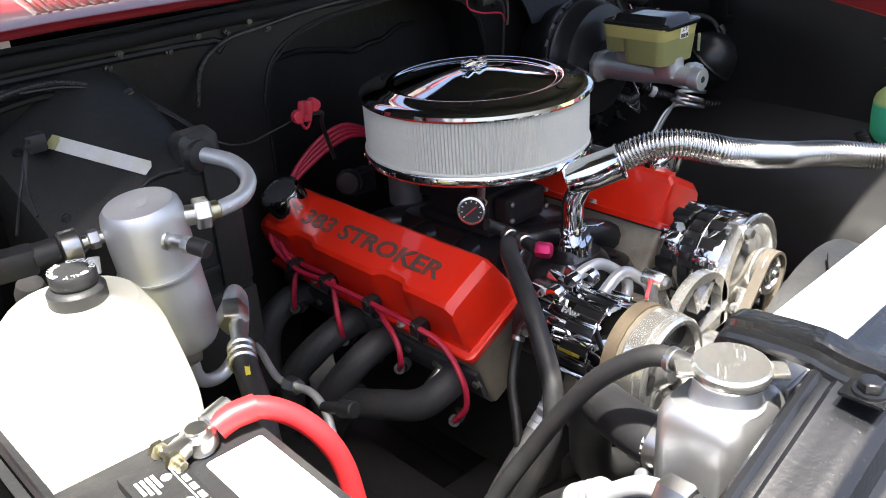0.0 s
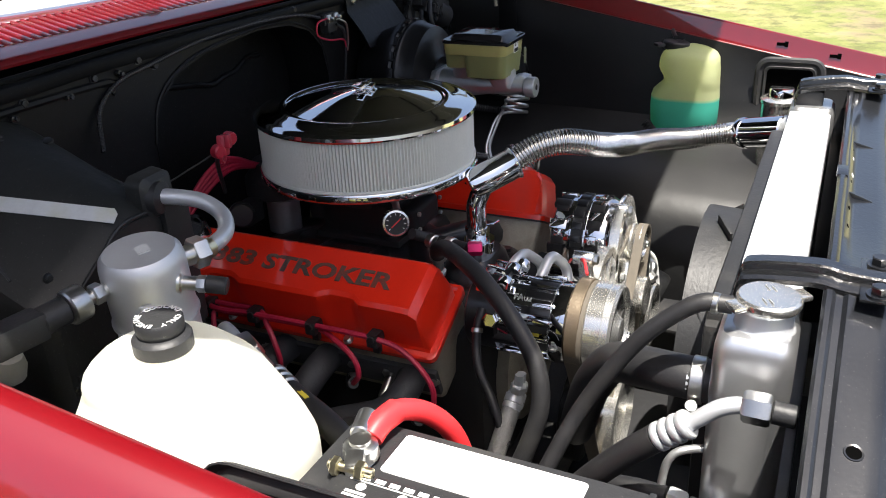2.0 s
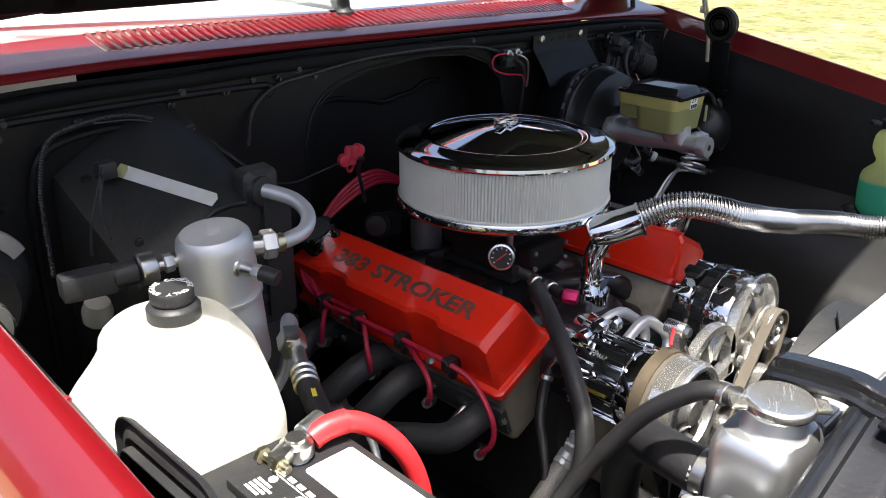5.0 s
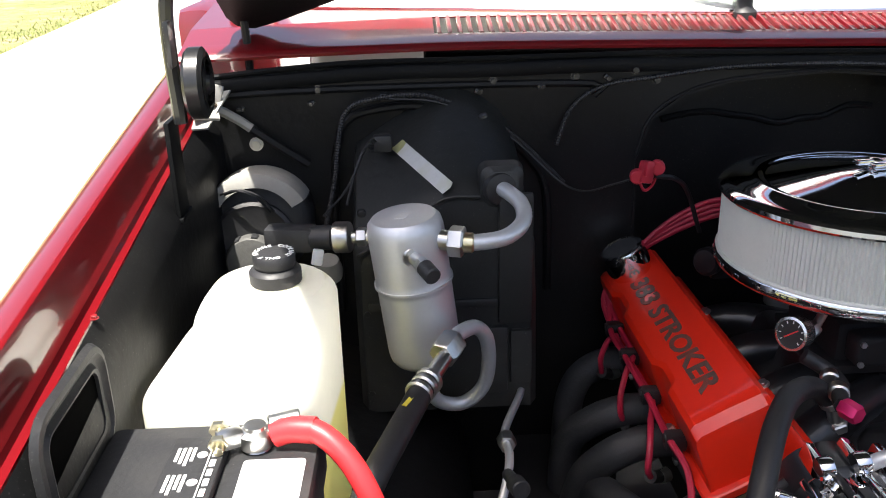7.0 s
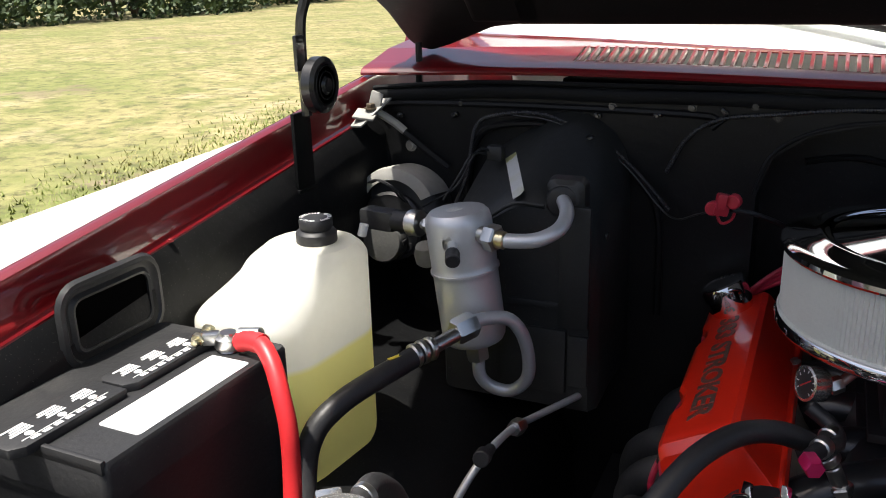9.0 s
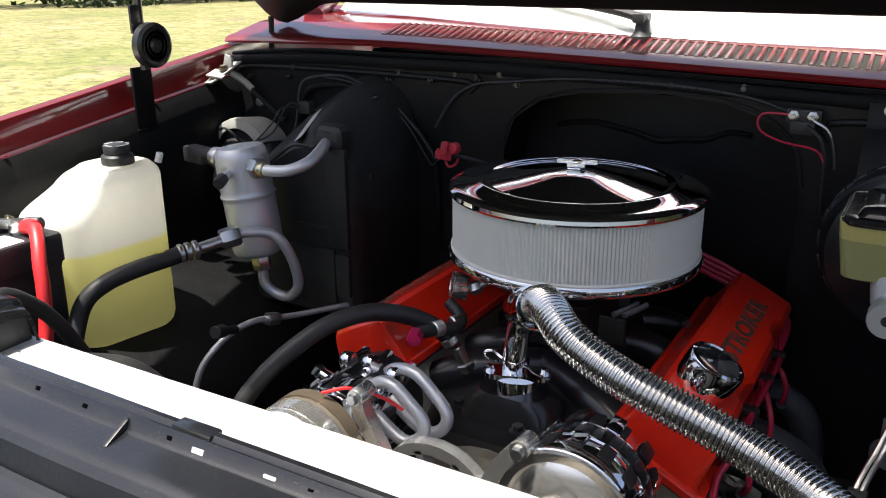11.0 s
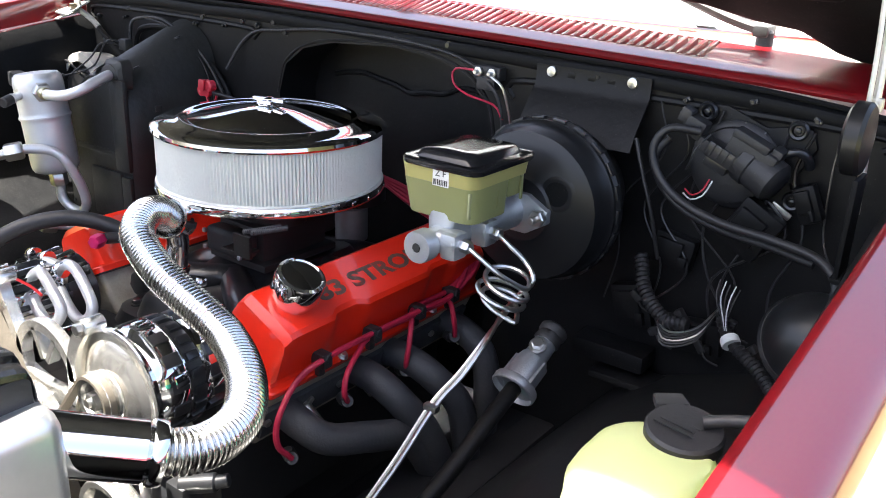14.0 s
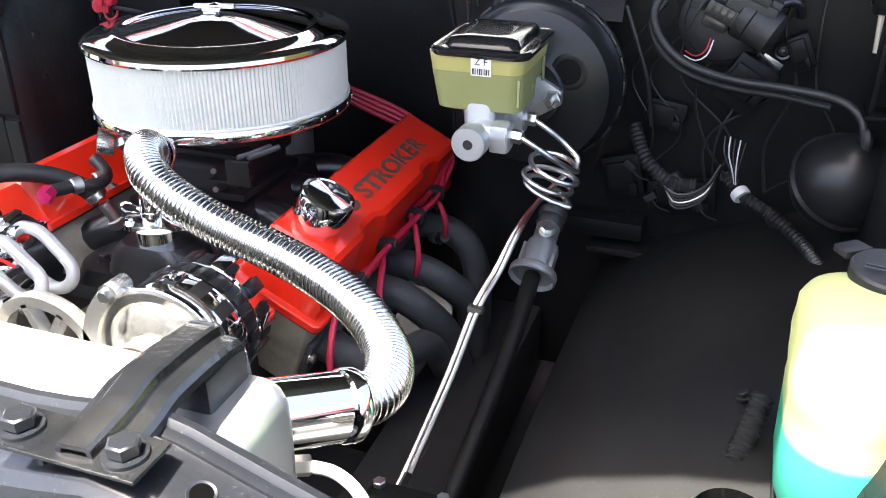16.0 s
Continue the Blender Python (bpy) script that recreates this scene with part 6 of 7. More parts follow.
for x, y in ((-0.625, 0.195), (-0.470, 0.185), (-0.455, 0.075)):
    part("case_screw", lathe([(0.007, 0), (0.006, 0.003), (0.002, 0.0035)], (x, y, case_top(min(x, -0.535), y) - (0.006 if x > -0.49 else 0.0)), (-0.3, -0.3, 1), 14), BLACK_GLOSS, eva)
part("case_flange", tube([(-0.688, 0.234, 0.86), (-0.688, 0.232, 1.06), (-0.680, 0.230, 1.125), (-0.665, 0.229, 1.160), (-0.634, 0.228, 1.176), (-0.56, 0.228, 1.182), (-0.50, 0.228, 1.164), (-0.45, 0.229, 1.140), (-0.40, 0.230, 1.100), (-0.37, 0.232, 1.04), (-0.365, 0.234, 0.88)], 0.006, 8), BLACK, eva, "black sealing bead")
part("lower_panel", box((-0.505, 0.0235, 0.875), (0.10, 0.010, 0.10), 0.004), GREY_PLASTIC, eva)
part("side_ledge", box((-0.538, 0.0265, 0.96), (0.20, 0.008, 0.012), 0.003), GREY_PLASTIC, eva)
part("core_flange", join(box((-0.445, 0.024, 1.02), (0.045, 0.012, 0.18), 0.005), box((-0.437, 0.022, 0.88), (0.03, 0.010, 0.08), 0.004)), GREY_PLASTIC, eva)
lab_n = Vector((-0.60, -0.432, 1.0)).normalized()
lab_x = (Vector((0.063, -0.143, -0.024)) - lab_n * Vector((0.063, -0.143, -0.024)).dot(lab_n)).normalized()
lab_y = lab_n.cross(lab_x)
lab_m = Matrix((lab_x, lab_y, lab_n)).transposed().to_4x4()
lab_m.translation = Vector((-0.5605, 0.1015, case_top(-0.5605, 0.1015) + 0.0012))
part("faded_label", prism([(-0.078, -0.0100), (0.078, -0.0100), (0.079, 0.003), (0.074, 0.0095), (-0.077, 0.0098)], 0.0008, lab_m), LABEL, eva, "faded silver strip label")
part("label_stain", prism([(-0.078, -0.0100), (-0.060, -0.0100), (-0.062, 0.003), (-0.066, 0.0098), (-0.077, 0.0098)], 0.0008, lab_m @ Matrix.Translation((0, 0, 0.0005))), mat("yellowed_paper", (0.42, 0.42, 0.20), 0.7, 0, 0.2, 60, 0.1), eva, "yellowed end of the label")
part("pipe_seal", lathe([(0.022, 0), (0.020, 0.010), (0.012, 0.012)], (-0.466, 0.030, 1.116), (0.2, -0.97, 0), 20), RUBBER, eva)
for x, z in ((-0.64, 1.09), (-0.64, 0.95), (-0.64, 0.83), (-0.43, 0.94), (-0.43, 0.85), (-0.47, 0.83), (-0.55, 0.83)):
    bolt((x, 0.029, z), (0, -1, 0), 0.0045, eva, BLACK_GLOSS)
for z in (1.05, 0.98, 0.90):
    part("side_clip", box((-0.418, 0.09, z), (0.008, 0.016, 0.012), 0.003), GREY_PLASTIC, eva)
# pale colour carries the sunlight on the blower cover
PALE_GREY = mat("pale_grey_surface", (0.34, 0.335, 0.31), 0.7, 0, 0.2, 14, 0.3, dirt=(0.12, 0.115, 0.10), dirt_amount=0.6)
blow = thing("blower_motor", (-0.80, 0.13, 0.94), "blower motor under a pale cover in the firewall corner", "blower motor")
part("scroll", lathe([(0.074, 0), (0.077, 0.006), (0.077, 0.055), (0.070, 0.064), (0.055, 0.068)], (-0.795, 0.236, 1.022), (0, -1, 0.12), 36), BLACK_PLASTIC, blow)
cover_rows = []
for y, r in ((0.238, 0.074), (0.232, 0.0795), (0.20, 0.0800), (0.172, 0.0795), (0.162, 0.0770), (0.158, 0.068), (0.157, 0.058)):
    cover_rows.append([(-0.795 + r * math.cos(radians(a)), y, 1.022 + (0.236 - y) * 0.12 + r * math.sin(radians(a))) for a in range(28, 156, 8)])
part("cover", sheet(cover_rows, 0.003), PALE_GREY, blow, "blower cover, made pale for the sun on it")
part("motor_flange", lathe([(0.056, 0), (0.059, 0.003), (0.059, 0.012), (0.054, 0.015), (0.048, 0.013)], (-0.800, 0.166, 1.008), (0, -1, 0.12), 36), RUBBER, blow)
part("motor_can", lathe([(0.035, 0), (0.036, 0.004), (0.036, 0.026), (0.033, 0.030), (0.016, 0.032)], (-0.802, 0.152, 0.988), (0, -1, 0.12), 30), mat("dull_grey_metal", (0.10, 0.10, 0.095), 0.6, 0.3, 0.3, 40, 0.3), blow, "dull grey motor end")
for k in range(9):
    a = 2 * math.pi * k / 9
    part("motor_slot", box((-0.802 + 0.035 * math.cos(a), 0.136, 0.990 + 0.035 * math.sin(a)), (0.006, 0.016, 0.009), 0.001, pose(0, 0, 0, 0, -math.degrees(a), 0)), BLACK_PLASTIC, blow)
for k, dx in enumerate((0.0, 0.006)):
    part("motor_wire", tube([(-0.84 + dx, 0.155, 1.082), (-0.815 + dx, 0.140, 1.092), (-0.790 + dx, 0.140, 1.082), (-0.778 + dx, 0.150, 1.062), (-0.772 + dx, 0.165, 1.045)], 0.0016, 6), BLACK_PLASTIC, blow)
part("side_bulb", lathe([(0.012, 0), (0.018, 0.006), (0.019, 0.020), (0.015, 0.034), (0.006, 0.038)], (-0.690, 0.065, 0.985), (0, -0.3, 1), 20), PALE_GREY, blow, "small pale resistor cap")
brace = thing("fender_brace", (-0.84, 0.19, 1.18), "pale steel bracket and black strap from fender to firewall", "brace")
part("bracket_plate", join(box((-0.842, 0.200, 1.212), (0.022, 0.005, 0.032), 0.002, pose(0, 0, 0, 0, 18, 0)), box((-0.852, 0.18, 1.192), (0.036, 0.04, 0.004), 0.001, pose(0, 0, 0, 12, 8, 15))), PALE_GREY, brace)
part("strap", tube([(-0.845, 0.205, 1.194), (-0.820, 0.217, 1.176), (-0.797, 0.220, 1.158)], 0.0068, 6, 0.02), PALE_GREY, brace, "pale upper end of the strap")
part("lower_strap", tube([(-0.799, 0.2195, 1.1595), (-0.76, 0.222, 1.130), (-0.722, 0.226, 1.102)], 0.0066, 6, 0.02), BLACK, brace)
part("tab", sheet([[(-0.868, 0.155, 1.176), (-0.845, 0.150, 1.178)], [(-0.866, 0.185, 1.192), (-0.835, 0.185, 1.196)], [(-0.855, 0.215, 1.212), (-0.822, 0.218, 1.216)]], 0.003), PALE_GREY, brace, "crumpled pale metal tab")
bolt((-0.797, 0.238, 1.132), (0, -1, 0), 0.0075, brace)
bolt((-0.848, 0.192, 1.200), (0, 0, 1), 0.008, brace, RUSTY)

# ---- harness and small things on the firewall ----
loom = thing("wiring_harness", (-0.5, 0.2, 1.15), "black wiring loom draped over the evaporator case", "wiring harness")
part("main_loom", tube([(-0.70, 0.16, 1.02), (-0.684, 0.205, 1.084), (-0.678, 0.214, 1.125), (-0.665, 0.212, 1.176), (-0.634, 0.210, 1.195), (-0.56, 0.209, 1.201), (-0.50, 0.210, 1.183), (-0.45, 0.211, 1.158), (-0.40, 0.21, 1.116), (-0.35, 0.20, 1.066)], 0.0036, 8, wave=0.0004, pitch=0.004), RUBBER, loom)
part("wrapped_wire", tube([(-0.60, 0.205, 1.198), (-0.54, 0.203, 1.193), (-0.48, 0.203, 1.170), (-0.42, 0.203, 1.130), (-0.36, 0.18, 1.075), (-0.33, 0.15, 1.068), (-0.30, 0.12, 1.085), (-0.27, 0.095, 1.102)], 0.0015, 6), BLACK_PLASTIC, loom)
part("upper_loom", tube([(-0.36, 0.215, 1.12), (-0.335, 0.232, 1.17), (-0.29, 0.234, 1.200), (-0.22, 0.234, 1.210), (-0.1, 0.233, 1.222), (0.06, 0.233, 1.222), (0.18, 0.230, 1.212), (0.26, 0.222, 1.19)], 0.0034, 8, wave=0.0004, pitch=0.004), RUBBER, loom)
part("drop_loom", tube([(-0.25, 0.09, 1.105), (-0.21, 0.12, 1.09), (-0.17, 0.18, 1.05), (-0.14, 0.20, 0.98)], 0.0036, 8), RUBBER, loom)
for p in ([(-0.62, 0.17, 1.14), (-0.635, 0.12, 1.15), (-0.65, 0.10, 1.12), (-0.66, 0.06, 1.09)], [(-0.615, 0.17, 1.14), (-0.63, 0.13, 1.155), (-0.66, 0.11, 1.10), (-0.69, 0.05, 1.08)]):
    part("thin_wire", tube(p, 0.0018, 6), BLACK_PLASTIC, loom)
part("case_plug", box((-0.612, 0.160, 1.146), (0.026, 0.020, 0.024), 0.005), BLACK_PLASTIC, loom)
rc = thing("red_connector", (-0.262, 0.085, 1.10), "red plastic plug connector hanging on the loom", "connector")
part("plug", join(box((-0.262, 0.086, 1.112), (0.020, 0.014, 0.030), 0.004, pose(0, 0, 0, 0, 12, 20)), lathe([(0.008, 0), (0.010, 0.002), (0.010, 0.012), (0.008, 0.014)], (-0.249, 0.078, 1.118), (0.2, 1, 0), 16), lathe([(0.008, 0), (0.010, 0.002), (0.010, 0.012), (0.008, 0.014)], (-0.275, 0.080, 1.106), (0.2, 1, 0), 16), tube([(-0.27, 0.09, 1.10), (-0.262, 0.09, 1.085), (-0.25, 0.095, 1.09), (-0.245, 0.095, 1.105)], 0.0022, 6, 0.004)), REDCONN, rc)
part("latch", box((-0.262, 0.076, 1.119), (0.012, 0.008, 0.020), 0.002, pose(0, 0, 0, 0, 8, 20)), REDCONN, rc)
rel = thing("junction_block", (0.263, 0.215, 1.17), "junction block with a red wire on the firewall", "junction block")
part("block", join(box((0.262, 0.225, 1.192), (0.05, 0.022, 0.022), 0.004), box((0.262, 0.222, 1.176), (0.035, 0.02, 0.02), 0.004)), BLACK_PLASTIC, rel)
for dx in (-0.013, 0.013):
    part("stud", join(hexnut((0.262 + dx, 0.214, 1.194), (0, -1, 0), 0.008, 0.006), rod((0.262 + dx, 0.214, 1.194), (0.262 + dx, 0.200, 1.194), 0.0035, 8)), STEEL, rel)
part("red_wire", tube([(0.245, 0.212, 1.195), (0.205, 0.21, 1.193), (0.203, 0.21, 1.17), (0.235, 0.205, 1.156), (0.285, 0.205, 1.147), (0.30, 0.21, 1.125)], 0.0018, 6), PLUGWIRE, rel)
part("grey_wire", tube([(0.275, 0.208, 1.19), (0.30, 0.205, 1.175), (0.31, 0.21, 1.14), (0.312, 0.215, 1.12)], 0.0022, 6), STEEL, rel)
part("black_wire", tube([(0.268, 0.208, 1.18), (0.288, 0.205, 1.165), (0.298, 0.21, 1.13), (0.30, 0.22, 1.05)], 0.003, 8), BLACK_PLASTIC, rel)
plate = thing("heat_shield_plate", (0.44, 0.21, 1.12), "black sheet-metal flap screwed above the brake booster", "metal plate")
part("flap", sheet([[(x, y, z) for x in (0.345, 0.40, 0.47, 0.532)] for y, z in ((0.231, 1.217), (0.230, 1.188), (0.222, 1.178), (0.196, 1.145), (0.182, 1.118))], 0.003), BLACK, plate)
for x in (0.372, 0.504):
    part("screw", lathe([(0.0085, 0), (0.0075, 0.004), (0.003, 0.005)], (x, 0.228, 1.208), (0, -1, 0.05), 18), STEEL, plate)
for x in (0.405, 0.438, 0.470):
    part("punched_tab", box((x, 0.2285, 1.206), (0.014, 0.003, 0.009), 0.002), BLACK, plate)

# ---- brake booster and master cylinder ----
BOOSTER = mat("booster_black", (0.010, 0.0105, 0.0115), 0.34, 0, 0.2, 12, 0.08, dirt=(0.035, 0.033, 0.03), dirt_amount=0.3, spec=0.4)
bo = thing("brake_booster", (0.432, 0.14, 0.92), "satin black round brake booster on the firewall", "brake booster")
part("front_shell", lathe([(0.113, 0), (0.117, -0.004), (0.117, -0.010), (0.113, -0.014), (0.110, -0.030), (0.106, -0.046), (0.085, -0.056), (0.050, -0.060), (0.045, -0.064), (0.02, -0.064)], (0.432, 0.125, 1.043), (0, 1, 0), 64), BOOSTER, bo)
part("rear_shell", lathe([(0.115, 0.0), (0.1195, 0.004), (0.1195, 0.012), (0.109, 0.03), (0.09, 0.08), (0.07, 0.105)], (0.432, 0.125, 1.043), (0, 1, 0), 64), BOOSTER, bo)
for k in range(22):
    a = 2 * math.pi * k / 22
    part("crimp_tab", box((0.432 + 0.1185 * math.cos(a), 0.126, 1.043 + 0.1185 * math.sin(a)), (0.0045, 0.013, 0.020), 0.002, pose(0, 0, 0, 0, -math.degrees(a), 0)), BLACK_GLOSS, bo)
part("dimple_rim", lathe([(0.026, -0.001), (0.0225, 0.0004), (0.0195, 0.0006), (0.0155, 0.0002)], (0.486, 0.0664, 1.075), (0.1, -0.99, 0.06), 30, cap=False), BOOSTER, bo)
# flat dark disc paints the shade of a dimple that isn't sunk in
part("dimple_shade", lathe([(0.0175, 0.0), (0.0165, 0.0008), (0.008, 0.0008)], (0.484, 0.0660, 1.074), (0.1, -0.99, 0.06), 28), HOOD_BLACK, bo)
mc = thing("brake_master_cylinder", (0.418, -0.04, 1.02), "cast aluminium brake master cylinder with an amber-green reservoir", "master cylinder")
mcb = mat("mc_casting", (0.55, 0.57, 0.58), 0.42, 0.8, 0.08, 90, 0.15)
part("bore_casting", join(lathe([(0.0195, 0), (0.0205, 0.002), (0.0205, 0.020), (0.0165, 0.024), (0.019, 0.09), (0.024, 0.13), (0.026, 0.205)], (0.418, -0.152, 1.041), (0, 1, 0), 32), stack([(1.040, 0.417, -0.085, 0.040, 0.05, 0.015), (1.075, 0.415, -0.075, 0.046, 0.06, 0.015)]), stack([(1.040, 0.417, 0.00, 0.036, 0.05, 0.015), (1.075, 0.415, 0.0, 0.04, 0.05, 0.015)])), mcb, mc)
for y in (-0.115, -0.048):
    part("port_boss", join(rod((0.425, y, 1.044), (0.458, y, 1.045), 0.0155, 18), box((0.447, y, 1.042), (0.024, 0.030, 0.034), 0.006)), mcb, mc)
    part("line_nut", hexnut((0.458, y, 1.045), (1, -0.1, -0.05), 0.0085, 0.015), STEEL, mc)
part("plug_recess", lathe([(0.006, 0), (0.005, 0.0008)], (0.418, -0.1525, 1.041), (0, -1, 0), 16), DARK, mc)
part("flange", prism([(-0.045, -0.012), (-0.03, -0.028), (0.03, -0.028), (0.062, -0.008), (0.062, 0.010), (0.03, 0.028), (-0.03, 0.028), (-0.045, 0.012)], 0.012, Matrix(((1, 0, 0, 0.418), (0, 0, 1, 0.052), (0, 1, 0, 1.041), (0, 0, 0, 1))), 0.002), mcb, mc)
part("flange_nut", join(hexnut((0.470, 0.052, 1.042), (0, -1, 0), 0.012, 0.012), rod((0.470, 0.052, 1.042), (0.470, 0.026, 1.042), 0.005, 12)), STEEL, mc)
res = part("reservoir", stack([(1.064, 0.413, -0.062, 0.092, 0.072, 0.016), (1.067, 0.413, -0.062, 0.103, 0.084, 0.016), (1.112, 0.411, -0.064, 0.112, 0.090, 0.016)]), RES_FLUID, mc, "amber-green plastic full of fluid")
part("rear_chamber", stack([(1.082, 0.413, 0.0, 0.088, 0.040, 0.012), (1.085, 0.413, 0.0, 0.096, 0.046, 0.012), (1.112, 0.411, -0.002, 0.104, 0.048, 0.012)]), RES_FLUID, res)
part("reservoir_rim", stack([(1.112, 0.411, -0.043, 0.112, 0.130, 0.016), (1.133, 0.411, -0.043, 0.116, 0.134, 0.014)]), RES_TOP, res)
part("reservoir_lid", stack([(1.130, 0.415, -0.043, 0.116, 0.138, 0.016), (1.133, 0.415, -0.043, 0.119, 0.141, 0.016), (1.137, 0.415, -0.043, 0.120, 0.142, 0.016), (1.139, 0.415, -0.043, 0.116, 0.138, 0.016), (1.138, 0.415, -0.043, 0.108, 0.130, 0.014), (1.139, 0.415, -0.043, 0.092, 0.116, 0.012), (1.147, 0.415, -0.043, 0.082, 0.106, 0.010), (1.1485, 0.415, -0.043, 0.078, 0.102, 0.010), (1.148, 0.415, -0.043, 0.04, 0.05, 0.01)]), mat("gloss_black_cap", (0.012, 0.012, 0.013), 0.12, 0, 0.1, 30, 0.02), mc, "glossy black lid")
for p in ((0.464, -0.112), (0.464, -0.05), (0.464, 0.005)):
    part("reservoir_rib", box((p[0] + 0.001, p[1], 1.094), (0.003, 0.005, 0.032), 0.001), RES_FLUID, res)
part("sticker", box((0.419, -0.1092, 1.1205), (0.024, 0.0012, 0.022), 0.0), WHITE, res, "white sticker marked ZF")
front_m = Matrix(((1, 0, 0, 0.419), (0, 0, -1, -0.1100), (0, 1, 0, 1.1255), (0, 0, 0, 1)))
lettering("Z F", 0.0115, front_m, INK, mc, 0.0003, "sticker_text")
for k in range(8):
    part("sticker_bar", box((0.4096 + 0.0027 * k, -0.1100, 1.1145), (0.0012 if k % 3 else 0.002, 0.0006, 0.007), 0.0), INK, mc)
bl = thing("brake_lines", (0.48, -0.08, 0.98), "bare steel brake lines with a coiled loop", "brake line")
coil = [Vector((0.500 + 0.004 * math.sin(t * 0.37) + 0.030 * math.cos(t), -0.078 + 0.005 * math.sin(t * 0.53) + (0.031 - 0.0006 * t % 3) * math.sin(t), 1.004 - 0.0023 * t - 0.0085 * math.cos(t))) for t in [radians(a) for a in range(-30, 1080, 30)]]
part("front_line", tube([(0.470, -0.116, 1.044), (0.486, -0.116, 1.036), (0.512, -0.105, 1.016), *coil[1:], (0.498, -0.045, 0.955), (0.470, -0.030, 0.92), (0.446, -0.030, 0.88), (0.430, -0.062, 0.838), (0.414, -0.105, 0.800), (0.398, -0.168, 0.728), (0.375, -0.26, 0.64), (0.362, -0.36, 0.60), (0.355, -0.50, 0.575)], 0.0034, 8, 0.006), STEEL, bl)
part("rear_line", tube([(0.470, -0.050, 1.044), (0.486, -0.052, 1.036), (0.510, -0.045, 1.015), (0.528, -0.055, 0.998), (0.505, -0.050, 0.97), (0.476, -0.040, 0.93), (0.454, -0.034, 0.885), (0.438, -0.064, 0.838), (0.422, -0.107, 0.800), (0.406, -0.170, 0.728), (0.383, -0.262, 0.64)], 0.0034, 8, 0.006), STEEL, bl)
part("line_clip", box((0.418, -0.108, 0.799), (0.022, 0.012, 0.010), 0.003), STEEL, bl)

# ---- steering shaft ----
ss = thing("steering_shaft", (0.46, 0.05, 0.80), "cast grey steering coupler on a dark shaft", "steering shaft")
d_ = Vector((-0.04, -0.865, -0.50)).normalized()
t0 = Vector((0.461, 0.146, 0.838))
part("upper_joint", lathe([(0.018, 0), (0.022, 0.004), (0.022, 0.012), (0.019, 0.016), (0.021, 0.028), (0.019, 0.032)], t0, d_, 24), BLACK_PLASTIC, ss)
part("coupler", lathe([(0.017, 0.028), (0.018, 0.032), (0.018, 0.058), (0.022, 0.064), (0.0235, 0.070), (0.0255, 0.108), (0.034, 0.112), (0.0355, 0.115), (0.0355, 0.124), (0.033, 0.126), (0.031, 0.118), (0.01, 0.116)], t0, d_, 32), mcb, ss, "grey cast coupler")
bolt(t0 + d_ * 0.052 + Vector((0.004, -0.010, 0.018)), (0.2, -0.5, 0.85), 0.010, ss)
for dx in (-0.024, 0.024):
    part("coupler_rib", box(t0 + d_ * 0.095 + Vector((dx * 0.96, 0, 0.003)), (0.006, 0.050, 0.02), 0.002, pose(0, 0, 0, 22, 0, 0)), mcb, ss)
part("lower_shaft", tube([t0 + d_ * 0.12, (0.458, -0.03, 0.753), (0.455, -0.13, 0.708), (0.44, -0.4, 0.60)], 0.0125, 12), BLACK, ss)

# ---- washer bottle ----
jug = thing("washer_bottle", (0.80, -0.36, 0.865), "yellowed plastic washer bottle half full of green-blue fluid", "washer bottle")
jx, jy = 0.824, -0.372


def jug_rows():
    """Level sections of the bottle: a pinched waist at the back, sloping shoulders on top."""
    out = []
    for z, y0, y1, x0, r in ((0.856, -0.440, -0.320, 0.789, 0.036), (0.860, -0.450, -0.310, 0.782, 0.045), (0.874, -0.456, -0.303, 0.777, 0.050), (0.910, -0.457, -0.301, 0.776, 0.050), (0.938, -0.457, -0.302, 0.775, 0.050), (0.950, -0.456, -0.306, 0.774, 0.048), (0.960, -0.455, -0.316, 0.774, 0.045), (0.968, -0.455, -0.325, 0.773, 0.042), (0.976, -0.454, -0.330, 0.772, 0.042), (0.984, -0.454, -0.329, 0.771, 0.042), (0.993, -0.454, -0.322, 0.771, 0.045), (1.004, -0.454, -0.317, 0.770, 0.048), (1.016, -0.452, -0.317, 0.771, 0.048), (1.028, -0.451, -0.319, 0.771, 0.048), (1.037, -0.445, -0.324, 0.775, 0.046), (1.043, -0.434, -0.334, 0.783, 0.042), (1.047, -0.418, -0.348, 0.796, 0.034), (1.048, -0.400, -0.362, 0.81, 0.02)):
        out.append((z, (x0 + 0.868) / 2, (y0 + y1) / 2, 0.868 - x0, y1 - y0, r))
    return out


part("body", stack(jug_rows(), None, 7), WASHER_TANK, jug, "yellowed plastic, green-blue where the fluid stands", angle=60)
cap_c = Vector((0.835, -0.348, 1.043))
part("cap", join(lathe([(0.026, -0.004), (0.0285, 0.0), (0.0305, 0.003), (0.0305, 0.012), (0.0285, 0.0145), (0.010, 0.016)], cap_c, (0.05, -0.1, 1), 34), prism([(-0.014, 0), (0.014, 0), (0.012, 0.018), (-0.012, 0.018)], 0.007, Matrix.Translation(cap_c + Vector((-0.020, 0.026, 0.007))) @ pose(0, 0, 0, 0, 0, 38), 0.002)), RUBBER, jug, "black flip cap with a moulded tab")
part("outlet_tube", tube([cap_c + Vector((0.012, 0.004, 0.020)), cap_c + Vector((0.026, 0.010, 0.024)), cap_c + Vector((0.044, 0.016, 0.027)), cap_c + Vector((0.062, 0.020, 0.030))], 0.0052, 12), RUBBER, jug, "black outlet pipe")
